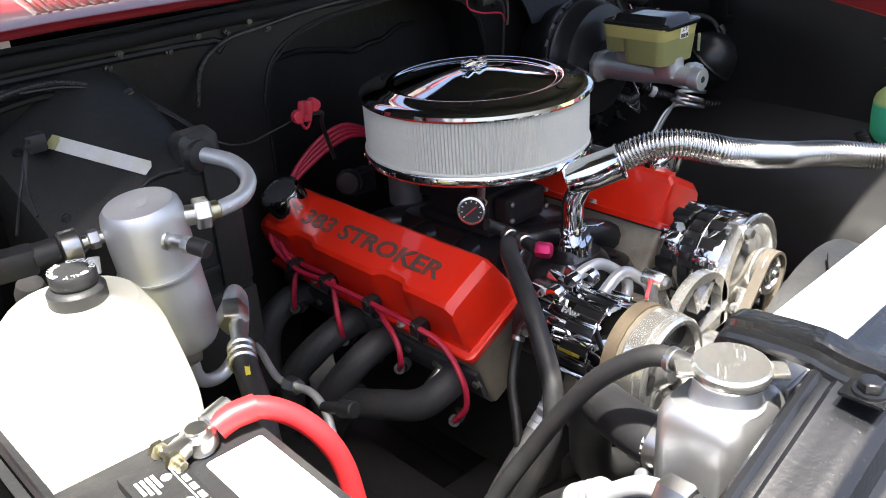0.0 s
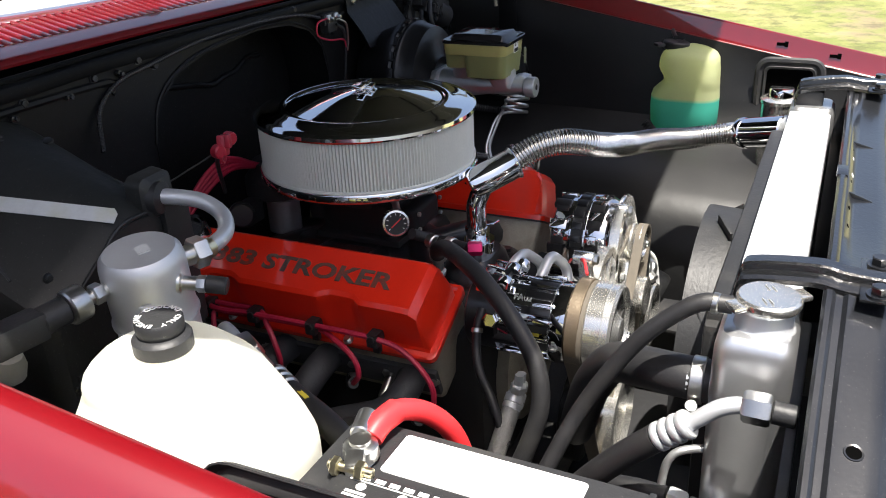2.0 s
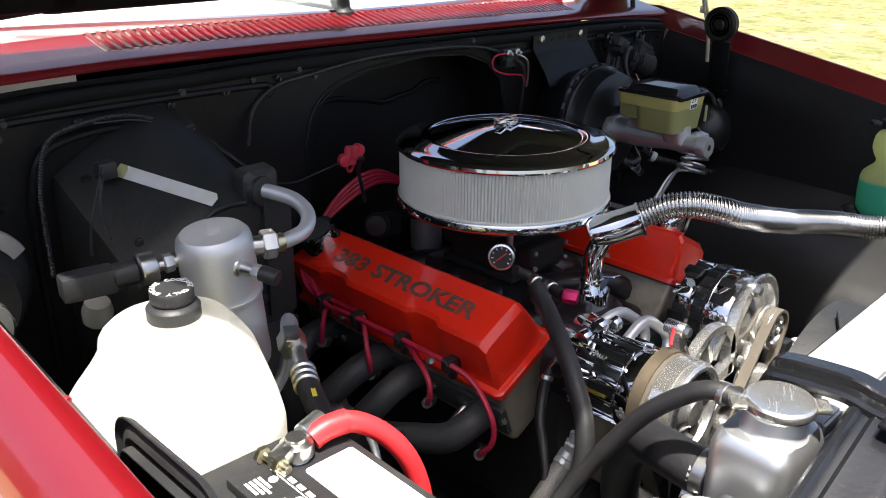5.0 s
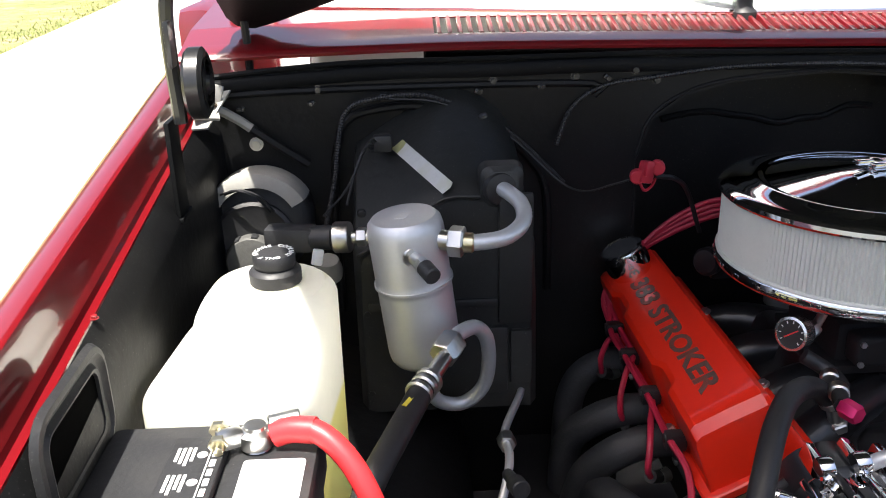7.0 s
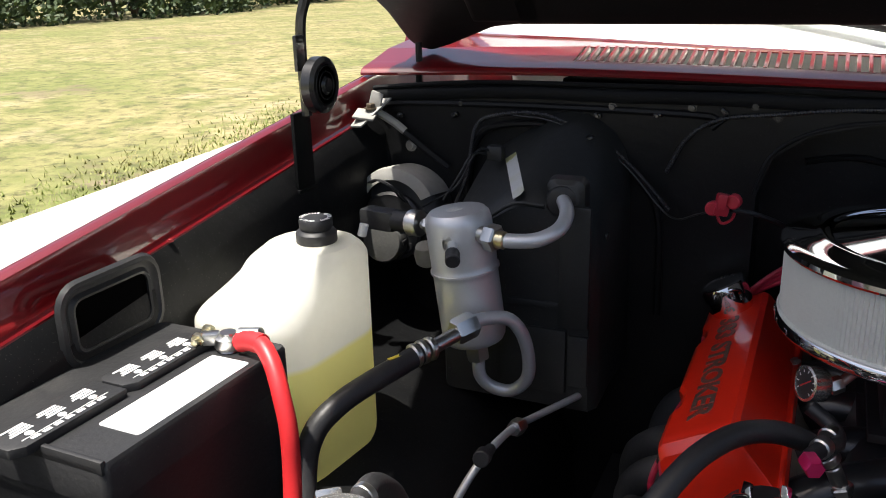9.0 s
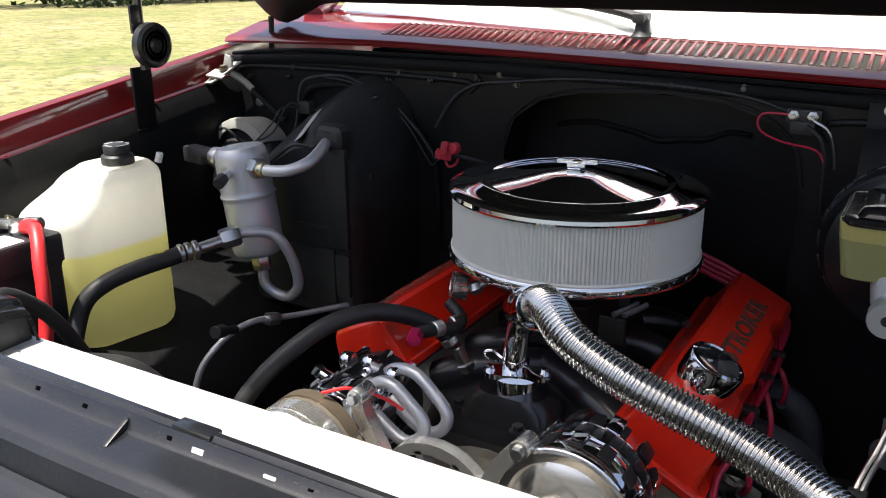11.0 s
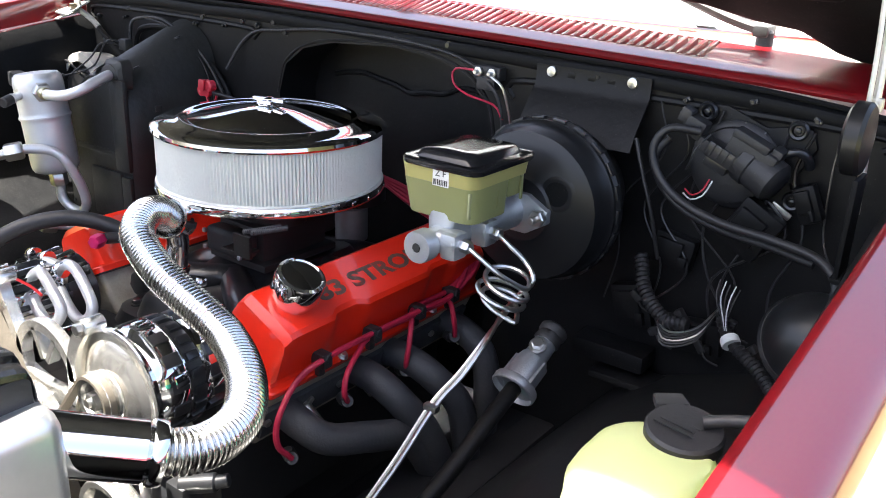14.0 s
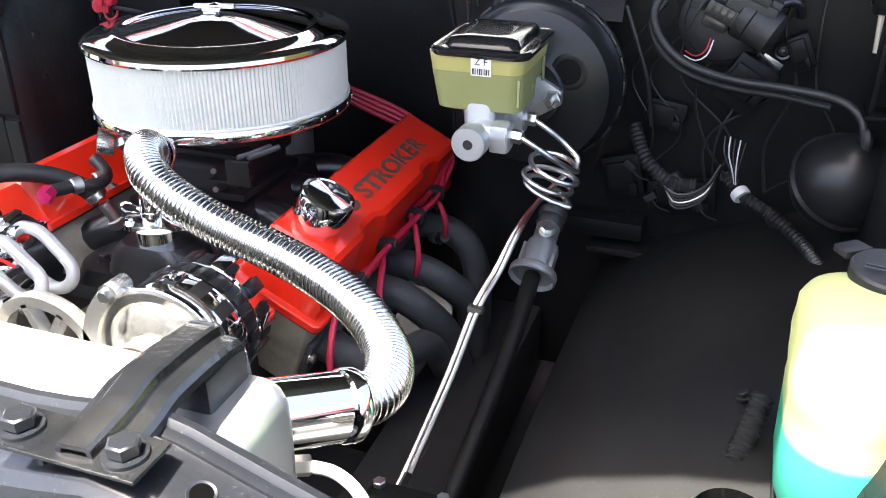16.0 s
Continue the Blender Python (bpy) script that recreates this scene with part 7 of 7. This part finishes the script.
for k in range(3):
    part("moulded_line", box(cap_c + Vector((-0.004, -0.014 + 0.008 * k, 0.0172 - 0.0008 * k)), (0.034 - 0.005 * (k % 2), 0.0024, 0.0008), 0.0, pose(0, 0, 0, 0, 0, -10)), BLACK_GLOSS, jug)
part("hose", tube([(0.766, -0.300, 0.882), (0.760, -0.318, 0.866), (0.750, -0.350, 0.838), (0.742, -0.400, 0.806), (0.735, -0.47, 0.77)], 0.0105, 12, wave=0.0012, pitch=0.006), RUBBER, jug, "ribbed black hose")
part("mount", box((jx, jy, 0.850), (0.09, 0.14, 0.012), 0.003), BLACK, jug)

# ---- wiper motor and wiring on the driver's firewall ----
wm = thing("wiper_motor", (0.667, 0.19, 1.08), "black wiper motor with plug on the firewall", "wiper motor")
tilt_m = Matrix(((0.92, 0.39, 0, 0.666), (0, 0, -1, 0.236), (-0.39, 0.92, 0, 1.124), (0, 0, 0, 1)))


def canted(c, size, bevel):
    """A box set square to the tilted motor."""
    return box(tilt_m @ Vector(c), size, bevel, tilt_m.to_3x3().to_4x4())


part("gear_case", lathe([(0.060, 0), (0.060, 0.012), (0.056, 0.017), (0.052, 0.018), (0.050, 0.026), (0.036, 0.033), (0.020, 0.034)], (0.664, 0.236, 1.120), (0.02, -1, 0.05), 40), BLACK_PLASTIC, wm)
part("mount_plate", prism([(-0.030, -0.052), (0.045, -0.050), (0.088, -0.028), (0.092, -0.005), (0.074, 0.012), (0.078, 0.070), (0.060, 0.088), (0.040, 0.080), (0.010, 0.060), (-0.050, 0.058), (-0.070, 0.048), (-0.066, 0.030)], 0.006, tilt_m, 0.002), BLACK, wm)
part("motor_body", lathe([(0.026, 0), (0.030, 0.003), (0.030, 0.018), (0.028, 0.020), (0.028, 0.052), (0.022, 0.058), (0.010, 0.060)], (0.684, 0.200, 1.138), (0.80, -0.15, -0.40), 26), BLACK_PLASTIC, wm)
part("cover_box", join(canted((0.020, 0.034, 0.045), (0.066, 0.030, 0.034), 0.005), canted((0.012, 0.050, 0.050), (0.052, 0.012, 0.026), 0.003), canted((0.046, 0.040, 0.040), (0.016, 0.034, 0.030), 0.004)), BLACK_PLASTIC, wm)
part("plug", join(canted((-0.008, 0.014, 0.052), (0.050, 0.022, 0.026), 0.004), canted((-0.012, -0.002, 0.050), (0.034, 0.016, 0.018), 0.003)), BLACK_GLOSS, wm)
for k in range(4):
    part("plug_rib", canted((-0.024 + 0.010 * k, 0.016, 0.0655), (0.003, 0.018, 0.003), 0.0005), BLACK_PLASTIC, wm)
part("side_socket", join(canted((-0.064, 0.022, 0.040), (0.030, 0.026, 0.026), 0.004), canted((-0.082, 0.030, 0.042), (0.016, 0.020, 0.022), 0.003), canted((-0.044, 0.010, 0.036), (0.018, 0.016, 0.030), 0.003)), BLACK_PLASTIC, wm)
part("vent_tube", tube([tilt_m @ Vector(p) for p in ((0.050, 0.050, 0.030), (0.062, 0.060, 0.026), (0.076, 0.058, 0.020), (0.084, 0.046, 0.012))], 0.006, 10), BLACK_GLOSS, wm)
for a in range(6):
    q = radians(60 * a + 20)
    part("case_screw", hexnut((0.664 + 0.050 * math.cos(q), 0.220, 1.120 + 0.050 * math.sin(q)), (0, -1, 0), 0.0045, 0.004), BLACK_GLOSS, wm)
for x, z in ((0.739, 1.179), (0.747, 1.086), (0.618, 1.186)):
    part("mount_grommet", lathe([(0.011, -0.004), (0.013, 0.001), (0.0135, 0.005), (0.011, 0.008), (0.008, 0.007), (0.0065, 0.004), (0.004, 0.004), (0.004, 0.010), (0.001, 0.011)], (x, 0.230, z), (0, -1, 0), 20), BLACK_GLOSS, wm)
part("mount_tab", box((0.735, 0.226, 1.070), (0.030, 0.003, 0.010), 0.001, pose(0, 0, 0, 0, 30, 0)), STEEL, wm, "bare metal tab")
part("red_wire", tube([(0.652, 0.172, 1.108), (0.648, 0.160, 1.094), (0.636, 0.158, 1.086), (0.622, 0.168, 1.090)], 0.0012, 6), REDCONN, wm)
part("white_wire", tube([(0.656, 0.172, 1.106), (0.651, 0.158, 1.089), (0.637, 0.155, 1.081), (0.621, 0.166, 1.084)], 0.0011, 6), LABEL, wm)
part("black_wire", tube([(0.646, 0.170, 1.168), (0.634, 0.158, 1.150), (0.626, 0.160, 1.128), (0.620, 0.168, 1.116)], 0.0014, 6), BLACK_PLASTIC, wm)
loop_ = thing("driver_wiring", (0.7, 0.15, 1.0), "black cables looping across the firewall to the fender", "cables")
run = [(0.630, 0.175, 1.168), (0.592, 0.160, 1.168), (0.577, 0.152, 1.140), (0.592, 0.148, 1.105), (0.630, 0.143, 1.078), (0.690, 0.130, 1.066), (0.755, 0.112, 1.066), (0.815, 0.095, 1.062), (0.844, 0.078, 1.046), (0.850, 0.064, 1.020)]
part("thick_cable", tube(run, 0.0056, 10), RUBBER, loop_)
part("second_cable", tube([(x - 0.004, y + 0.020, z - 0.016) for x, y, z in run[1:8]], 0.0050, 10), RUBBER, loop_)
part("flap_wire", tube([(0.535, 0.19, 1.14), (0.553, 0.18, 1.10), (0.575, 0.18, 1.04), (0.585, 0.20, 0.97)], 0.003, 8), BLACK_PLASTIC, loop_)
part("ribbed_loom", tube([(0.56, 0.20, 0.97), (0.585, 0.17, 0.93), (0.625, 0.15, 0.905), (0.66, 0.15, 0.905)], 0.010, 10, wave=0.001, pitch=0.007), RUBBER, loop_)
for k in range(6):
    part("loose_wire", tube([(0.60 + 0.004 * k, 0.155, 0.915 - 0.002 * k), (0.635, 0.14 - 0.003 * k, 0.893 - 0.003 * k), (0.672, 0.15, 0.905 - 0.004 * k), (0.69, 0.18, 0.93)], 0.0016, 6), STEEL if k % 3 == 0 else BLACK_PLASTIC, loop_)
for k in range(5):
    part("wire_tail", tube([(0.690 + 0.007 * k, 0.165 + 0.004 * (k % 2), 0.978 - 0.002 * k), (0.692 + 0.006 * k, 0.152, 0.957), (0.705 + 0.002 * k, 0.146, 0.932), (0.712 + 0.001 * k, 0.15, 0.908)], 0.0010, 6), LABEL if k % 2 else BLACK_PLASTIC, loop_)
part("white_clip", lathe([(0.012, 0), (0.013, 0.002), (0.013, 0.010), (0.012, 0.012)], (0.718, 0.150, 0.905), (0.55, -0.6, -0.4), 16), LABEL, loop_)
part("fender_loom", tube([(0.70, 0.165, 0.925), (0.722, 0.148, 0.902), (0.768, 0.125, 0.884), (0.808, 0.085, 0.868), (0.832, 0.03, 0.860)], 0.0088, 10, wave=0.0012, pitch=0.007), RUBBER, loop_)
for k, (x, y, z, w, h_) in enumerate(((0.704, 0.215, 1.040, 0.062, 0.074), (0.60, 0.225, 0.98, 0.06, 0.05), (0.64, 0.22, 0.86, 0.10, 0.05), (0.55, 0.22, 0.88, 0.06, 0.07), (0.77, 0.215, 1.09, 0.03, 0.05))):
    solo("firewall_module", join(box((x, y, z), (w, 0.022, h_), 0.005, pose(0, 0, 0, 0, 30 - 22 * k if k < 2 else 12 - 9 * k, 0)), box((x - 0.004, y - 0.012, z + 0.004), (w * 0.66, 0.012, h_ * 0.6), 0.003, pose(0, 0, 0, 0, 30 - 22 * k if k < 2 else 12 - 9 * k, 0)), box((x + w * 0.3, y - 0.012, z - h_ * 0.2), (w * 0.22, 0.016, h_ * 0.3), 0.003, pose(0, 0, 0, 0, 30 - 22 * k if k < 2 else 12 - 9 * k, 0))), BLACK, "black plastic module fixed to the firewall", "module", "firewall modules")
vac = thing("vacuum_canister", (0.83, 0.10, 0.90), "black ball-shaped vacuum canister beside the inner fender", "vacuum canister")
part("ball", lathe([(0.02, -0.062), (0.045, -0.046), (0.060, -0.02), (0.064, 0.0), (0.060, 0.02), (0.045, 0.046), (0.02, 0.062)], (0.838, 0.080, 0.962), (0.3, -0.6, 0.7), 36), BOOSTER, vac)
part("seam", lathe([(0.064, -0.004), (0.067, 0), (0.064, 0.004)], (0.838, 0.080, 0.962), (0.3, -0.6, 0.7), 36), BOOSTER, vac)
part("nipple", tube([(0.852, 0.058, 1.012), (0.852, 0.056, 1.026), (0.850, 0.064, 1.036)], 0.007, 8), RUBBER, vac)
col = solo("column_bracket", join(box((0.53, 0.21, 0.80), (0.12, 0.05, 0.03), 0.006), box((0.58, 0.20, 0.77), (0.14, 0.06, 0.012), 0.004)), BLACK, "black steering column bracket on the firewall", "bracket")
solo("frame_bolt", join(rod((0.52, -0.12, 0.70), (0.56, -0.13, 0.70), 0.011, 14), hexnut((0.56, -0.13, 0.70), (1, -0.2, 0), 0.014, 0.012)), BLACK, "black bolt end beside the steering shaft", "bolt")
gear = thing("steering_box", (0.42, -0.38, 0.60), "black steering gear box low on the frame", "steering box")
part("housing", join(lathe([(0.05, 0), (0.055, 0.01), (0.055, 0.09), (0.045, 0.10)], (0.435, -0.42, 0.60), (0, 0.9, 0.4), 28), box((0.41, -0.36, 0.62), (0.11, 0.10, 0.10), 0.015)), BLACK, gear)
for a, b in ((-1, -1), (1, -1), (1, 1), (-1, 1)):
    part("cover_bolt", hexnut((0.41 + 0.04 * a, -0.36 + 0.035 * b, 0.67), (0, 0, 1), 0.008, 0.008), STEEL, gear)

# ---- rubber hoses at the front ----
hh = thing("heater_hose", (-0.22, -0.28, 0.90), "black rubber heater hose arching over the compressor", "hose")
part("hose", tube([(-0.105, -0.172, 0.905), (-0.128, -0.182, 0.928), (-0.160, -0.210, 0.950), (-0.196, -0.246, 0.959), (-0.228, -0.290, 0.952), (-0.252, -0.330, 0.932), (-0.274, -0.367, 0.904), (-0.292, -0.396, 0.870), (-0.308, -0.408, 0.825), (-0.324, -0.400, 0.775), (-0.345, -0.375, 0.70)], 0.0125, 16), RUBBER, hh)
part("clamp", lathe([(0.0135, 0), (0.0145, 0.001), (0.0145, 0.010), (0.0135, 0.011)], (-0.106, -0.1725, 0.906), (-0.5, -0.22, 0.85), 24), STEEL, hh)
part("nipple", join(rod((-0.088, -0.160, 0.865), (-0.102, -0.170, 0.900), 0.009, 14), hexnut((-0.088, -0.160, 0.862), (-0.3, -0.2, 0.9), 0.014, 0.014)), STEEL, hh)
of = thing("overflow_hose", (-0.44, -0.54, 1.0), "black rubber overflow hose from the radiator cap", "hose")
part("hose", tube([(-0.416, -0.640, 1.068), (-0.420, -0.612, 1.068), (-0.424, -0.585, 1.050), (-0.430, -0.555, 1.020), (-0.437, -0.525, 0.975), (-0.446, -0.500, 0.930), (-0.465, -0.482, 0.890), (-0.49, -0.46, 0.83), (-0.50, -0.44, 0.74)], 0.0092, 14), RUBBER, of)
part("spring_clamp", lathe([(0.0100, 0), (0.0108, 0.001), (0.0108, 0.006), (0.0100, 0.007)], (-0.418, -0.628, 1.068), (0.1, 1, 0), 20), STEEL, of)
part("outlet", rod((-0.414, -0.655, 1.068), (-0.417, -0.632, 1.068), 0.0075, 14), ALU, of)
lh = thing("lower_radiator_hose", (-0.38, -0.56, 0.95), "thick black radiator hose with a steel clamp", "hose")
part("hose", tube([(-0.404, -0.628, 0.968), (-0.400, -0.590, 0.966), (-0.380, -0.545, 0.955), (-0.355, -0.510, 0.935), (-0.33, -0.48, 0.88), (-0.28, -0.45, 0.78), (-0.18, -0.42, 0.70)], 0.0235, 20), RUBBER, lh)
part("clamp", lathe([(0.0245, 0), (0.0255, 0.001), (0.0255, 0.013), (0.0245, 0.014)], (-0.403, -0.606, 0.967), (0, -1, 0), 28), STEEL, lh)
part("clamp_screw", rod((-0.435, -0.612, 0.955), (-0.425, -0.612, 0.942), 0.007, 10), STEEL, lh)
BRAID = mat("grey_braided_hose", (0.34, 0.34, 0.32), 0.42, 0.3, 0.3, 90, 0.6)
HOSE_RUN = ((-0.268, -0.354, 0.782), (-0.290, -0.352, 0.762), (-0.319, -0.349, 0.735), (-0.345, -0.345, 0.70), (-0.365, -0.34, 0.62))
for shift, r in (((0, 0, 0), 0.0125), ((0.020, 0.004, -0.010), 0.0115)):
    p = [Vector(q) + Vector(shift) for q in HOSE_RUN]
    ch = thing("compressor_hose", Vector(p[-1]), "grey braided compressor hose with a crimped bright end", "hose", "compressor hoses")
    part("hose", tube(p, r, 14), BRAID, ch)
    top, run_ = p[0], (p[0] - p[1]).normalized()
    part("crimp", lathe([(0.0115, 0), (0.0135, 0.002), (0.0135, 0.009), (0.0120, 0.010), (0.0135, 0.011), (0.0135, 0.022), (0.0105, 0.024)], top - run_ * 0.010, run_, 18), ALU, ch)
    part("fitting", join(tube([top + run_ * 0.010, top + Vector((0.004, -0.006, 0.022)), top + Vector((0.007, -0.008, 0.044))], 0.0065, 12), hexnut(top + Vector((0.004, -0.005, 0.018)), (0.1, -0.2, 0.9), 0.0115, 0.012)), ALU, ch, "bright hose fitting")
th = thing("vacuum_hose", (-0.26, -0.30, 0.80), "thin black rubber hose hanging behind the compressor", "hose")
part("hose", tube([(-0.205, -0.285, 0.885), (-0.226, -0.286, 0.866), (-0.241, -0.290, 0.838), (-0.262, -0.304, 0.814), (-0.284, -0.330, 0.790), (-0.31, -0.36, 0.74)], 0.0065, 12), RUBBER, th)
part("clip", lathe([(0.0075, 0), (0.0085, 0.001), (0.0085, 0.006), (0.0075, 0.007)], (-0.226, -0.286, 0.866), (-0.5, -0.1, -0.8), 16), STEEL, th)
ah = thing("condenser_hose", (-0.47, -0.62, 0.95), "black hose with crimped bright end at the radiator", "hose")
part("metal_end", tube([(-0.489, -0.676, 1.004), (-0.490, -0.660, 1.004), (-0.493, -0.645, 0.999), (-0.496, -0.630, 0.987), (-0.497, -0.620, 0.978)], 0.0082, 14, 0.004), ALU, ah)
part("nut", hexnut((-0.489, -0.690, 1.004), (0.02, 0.97, 0.0), 0.0155, 0.026), STEEL, ah, "bright hex nut")
part("stub", rod((-0.489, -0.712, 1.003), (-0.489, -0.690, 1.004), 0.011, 14), BLACK_PLASTIC, ah)
for k in range(4):
    part("crimp", lathe([(0.0135, 0), (0.0150, 0.002), (0.0150, 0.006), (0.0135, 0.008)], Vector((-0.497, -0.620, 0.978)) + Vector((0.0, 0.0078, -0.0066)) * k, (0.0, 0.76, -0.64), 20), ALU, ah)
part("hose", tube([(-0.497, -0.590, 0.953), (-0.495, -0.560, 0.922), (-0.490, -0.520, 0.872), (-0.475, -0.485, 0.81), (-0.45, -0.45, 0.70)], 0.0142, 16), RUBBER, ah)
cl = thing("condenser_line", (-0.46, -0.585, 0.80), "thin bent metal line and hose joint beside the radiator", "pipe")
part("line", tube([(-0.430, -0.650, 0.905), (-0.440, -0.620, 0.906), (-0.448, -0.600, 0.898), (-0.452, -0.592, 0.87), (-0.455, -0.590, 0.80)], 0.0045, 10, 0.005), CAST, cl)
part("joint", join(hexnut((-0.462, -0.600, 0.853), (-0.1, -0.95, -0.1), 0.013, 0.020), rod((-0.462, -0.622, 0.851), (-0.463, -0.655, 0.849), 0.009, 14)), ALU, cl, "bright hose joint")
part("hose", tube([(-0.461, -0.598, 0.853), (-0.459, -0.560, 0.852), (-0.452, -0.52, 0.835), (-0.44, -0.48, 0.77)], 0.011, 14), RUBBER, cl)
# power steering pump low on the driver's side
psp = thing("power_steering_pump", (0.19, -0.40, 0.62), "power steering pump with a polished pulley and pale hose", "steering pump")
part("pump_body", lathe([(0.035, 0), (0.045, 0.006), (0.045, 0.07), (0.036, 0.08)], (0.19, -0.345, 0.70), (0, -1, 0), 30), BLACK_GLOSS, psp)
part("pump_pulley", lathe([(0.040, 0), (0.058, 0.001), (0.060, 0.004), (0.054, 0.010), (0.054, 0.018), (0.060, 0.024), (0.058, 0.028), (0.050, 0.028), (0.046, 0.016), (0.030, 0.010), (0.022, 0.010), (0.020, 0.020), (0.008, 0.021)], (0.185, -0.428, 0.70), (0, -1, 0), 44), CHROME_DULL, psp, "polished pulley")
part("bracket_bar", box((0.238, -0.425, 0.735), (0.026, 0.014, 0.13), 0.003), BLACK_GLOSS, psp)
part("valve_block", join(box((0.262, -0.395, 0.752), (0.034, 0.030, 0.032), 0.005), rod((0.262, -0.40, 0.765), (0.300, -0.375, 0.772), 0.012, 14), rod((0.285, -0.386, 0.768), (0.312, -0.366, 0.776), 0.0085, 12)), BLACK_GLOSS, psp)
part("elbow_fitting", join(hexnut((0.268, -0.425, 0.730), (0.4, -0.6, 0.7), 0.013, 0.018), tube([(0.272, -0.432, 0.742), (0.280, -0.432, 0.752), (0.296, -0.420, 0.754), (0.312, -0.408, 0.750)], 0.0085, 12, 0.004), hexnut((0.308, -0.410, 0.751), (0.8, 0.5, -0.1), 0.012, 0.020)), STEEL, psp, "bright hose elbow")
part("return_hose", tube([(0.324, -0.402, 0.749), (0.352, -0.398, 0.745), (0.380, -0.402, 0.730), (0.400, -0.412, 0.700), (0.410, -0.42, 0.62)], 0.0072, 12), LABEL, psp, "pale braided hose")
part("lower_hose", tube([(0.275, -0.43, 0.72), (0.295, -0.42, 0.705), (0.32, -0.40, 0.68), (0.34, -0.38, 0.60)], 0.011, 12), RUBBER, psp)
# exposed cast front of the engine beside the alternator, and its bolts
tensioner = thing("belt_tensioner", (0.10, -0.42, 0.74), "polished idler pulley on its arm", "idler pulley")
part("idler", lathe([(0.028, 0), (0.033, 0.001), (0.034, 0.022), (0.030, 0.024), (0.01, 0.022)], (0.115, -0.432, 0.775), (0, -1, 0), 32), CHROME_DULL, tensioner)
part("arm", box((0.10, -0.42, 0.80), (0.03, 0.012, 0.08), 0.005, pose(0, 0, 0, 0, 20, 0)), CHROME_DULL, tensioner)

# polished reservoir beside the driver's end of the radiator
psr = thing("steering_reservoir", (0.737, -0.594, 0.80), "polished metal fluid reservoir with a flat cap", "reservoir")
part("body", lathe([(0.034, 0), (0.040, 0.004), (0.040, 0.158), (0.042, 0.160), (0.042, 0.166), (0.036, 0.170), (0.024, 0.171)], (0.737, -0.594, 0.80), (0, 0, 1), 36), CHROME_DULL, psr)
part("cap", lathe([(0.024, 0), (0.026, 0.002), (0.026, 0.016), (0.024, 0.019), (0.008, 0.020)], (0.737, -0.594, 0.971), (0, 0, 1), 30), CHROME, psr)
part("clamp_band", lathe([(0.0402, 0), (0.0415, 0.001), (0.0415, 0.013), (0.0402, 0.014)], (0.737, -0.594, 0.88), (0, 0, 1), 36), STEEL, psr)
part("foot", box((0.765, -0.594, 0.80), (0.09, 0.04, 0.006), 0.002), BLACK, psr)

# creased insulation in the recess, clips and small wires along the firewall
rng2 = random.Random(11)
for z, y in ((1.125, 0.331),):
    crease = [(-0.17 + 0.038 * k, y + rng2.uniform(-0.004, 0.002), z + 0.010 * math.sin(k * 0.9) + rng2.uniform(-0.004, 0.004)) for k in range(10)]
    part("insulation_crease", tube(crease, 0.005, 8, 0.01), BLACK, firewall)
for k in range(16):
    x = -0.80 + 0.105 * k + rng2.uniform(-0.02, 0.02)
    z = 1.196 + rng2.uniform(-0.012, 0.016)
    if not -0.26 < x < 0.34:
        part("wire_clip", join(box((x, 0.234, z), (0.012, 0.008, 0.007), 0.002, pose(0, 0, 0, 0, rng2.uniform(-40, 40), 0)), rod((x, 0.236, z), (x, 0.226, z), 0.003, 8)), BLACK_GLOSS, firewall)
small = thing("firewall_wires", (0.6, 0.22, 1.0), "thin dark wires stapled across the firewall", "wires")
for k in range(9):
    x0 = 0.55 + 0.03 * k
    pts = [(x0, 0.226, 1.19 - 0.01 * (k % 3)), (x0 + rng2.uniform(-0.03, 0.03), 0.224, 1.12), (x0 + rng2.uniform(-0.05, 0.05), 0.218, 1.04), (x0 + rng2.uniform(-0.06, 0.06), 0.21, 0.96), (x0 + rng2.uniform(-0.06, 0.06), 0.215, 0.88)]
    part("thin_wire", tube(pts, rng2.uniform(0.0012, 0.0024), 6, 0.012), BLACK_GLOSS if k % 3 else RUBBER, small)
for k in range(7):
    x0, z0 = 0.56 + 0.035 * k, 0.86 + rng2.uniform(-0.02, 0.05)
    part("tape_end", join(box((x0, 0.205, z0), (0.020, 0.014, 0.012), 0.003, pose(0, 0, 0, 0, rng2.uniform(-60, 60), 0)), tube([(x0, 0.205, z0), (x0 + 0.012, 0.195, z0 - 0.012), (x0 + 0.03, 0.20, z0 - 0.02)], 0.0016, 6, 0.006)), BLACK_PLASTIC, small)

# bolts on the driver's wheel housing
for x, y, z in ((0.752, -0.262, 0.850),):
    bolt((x, y, z), (-0.4, 0, 0.9), 0.006, truck, BLACK_GLOSS)
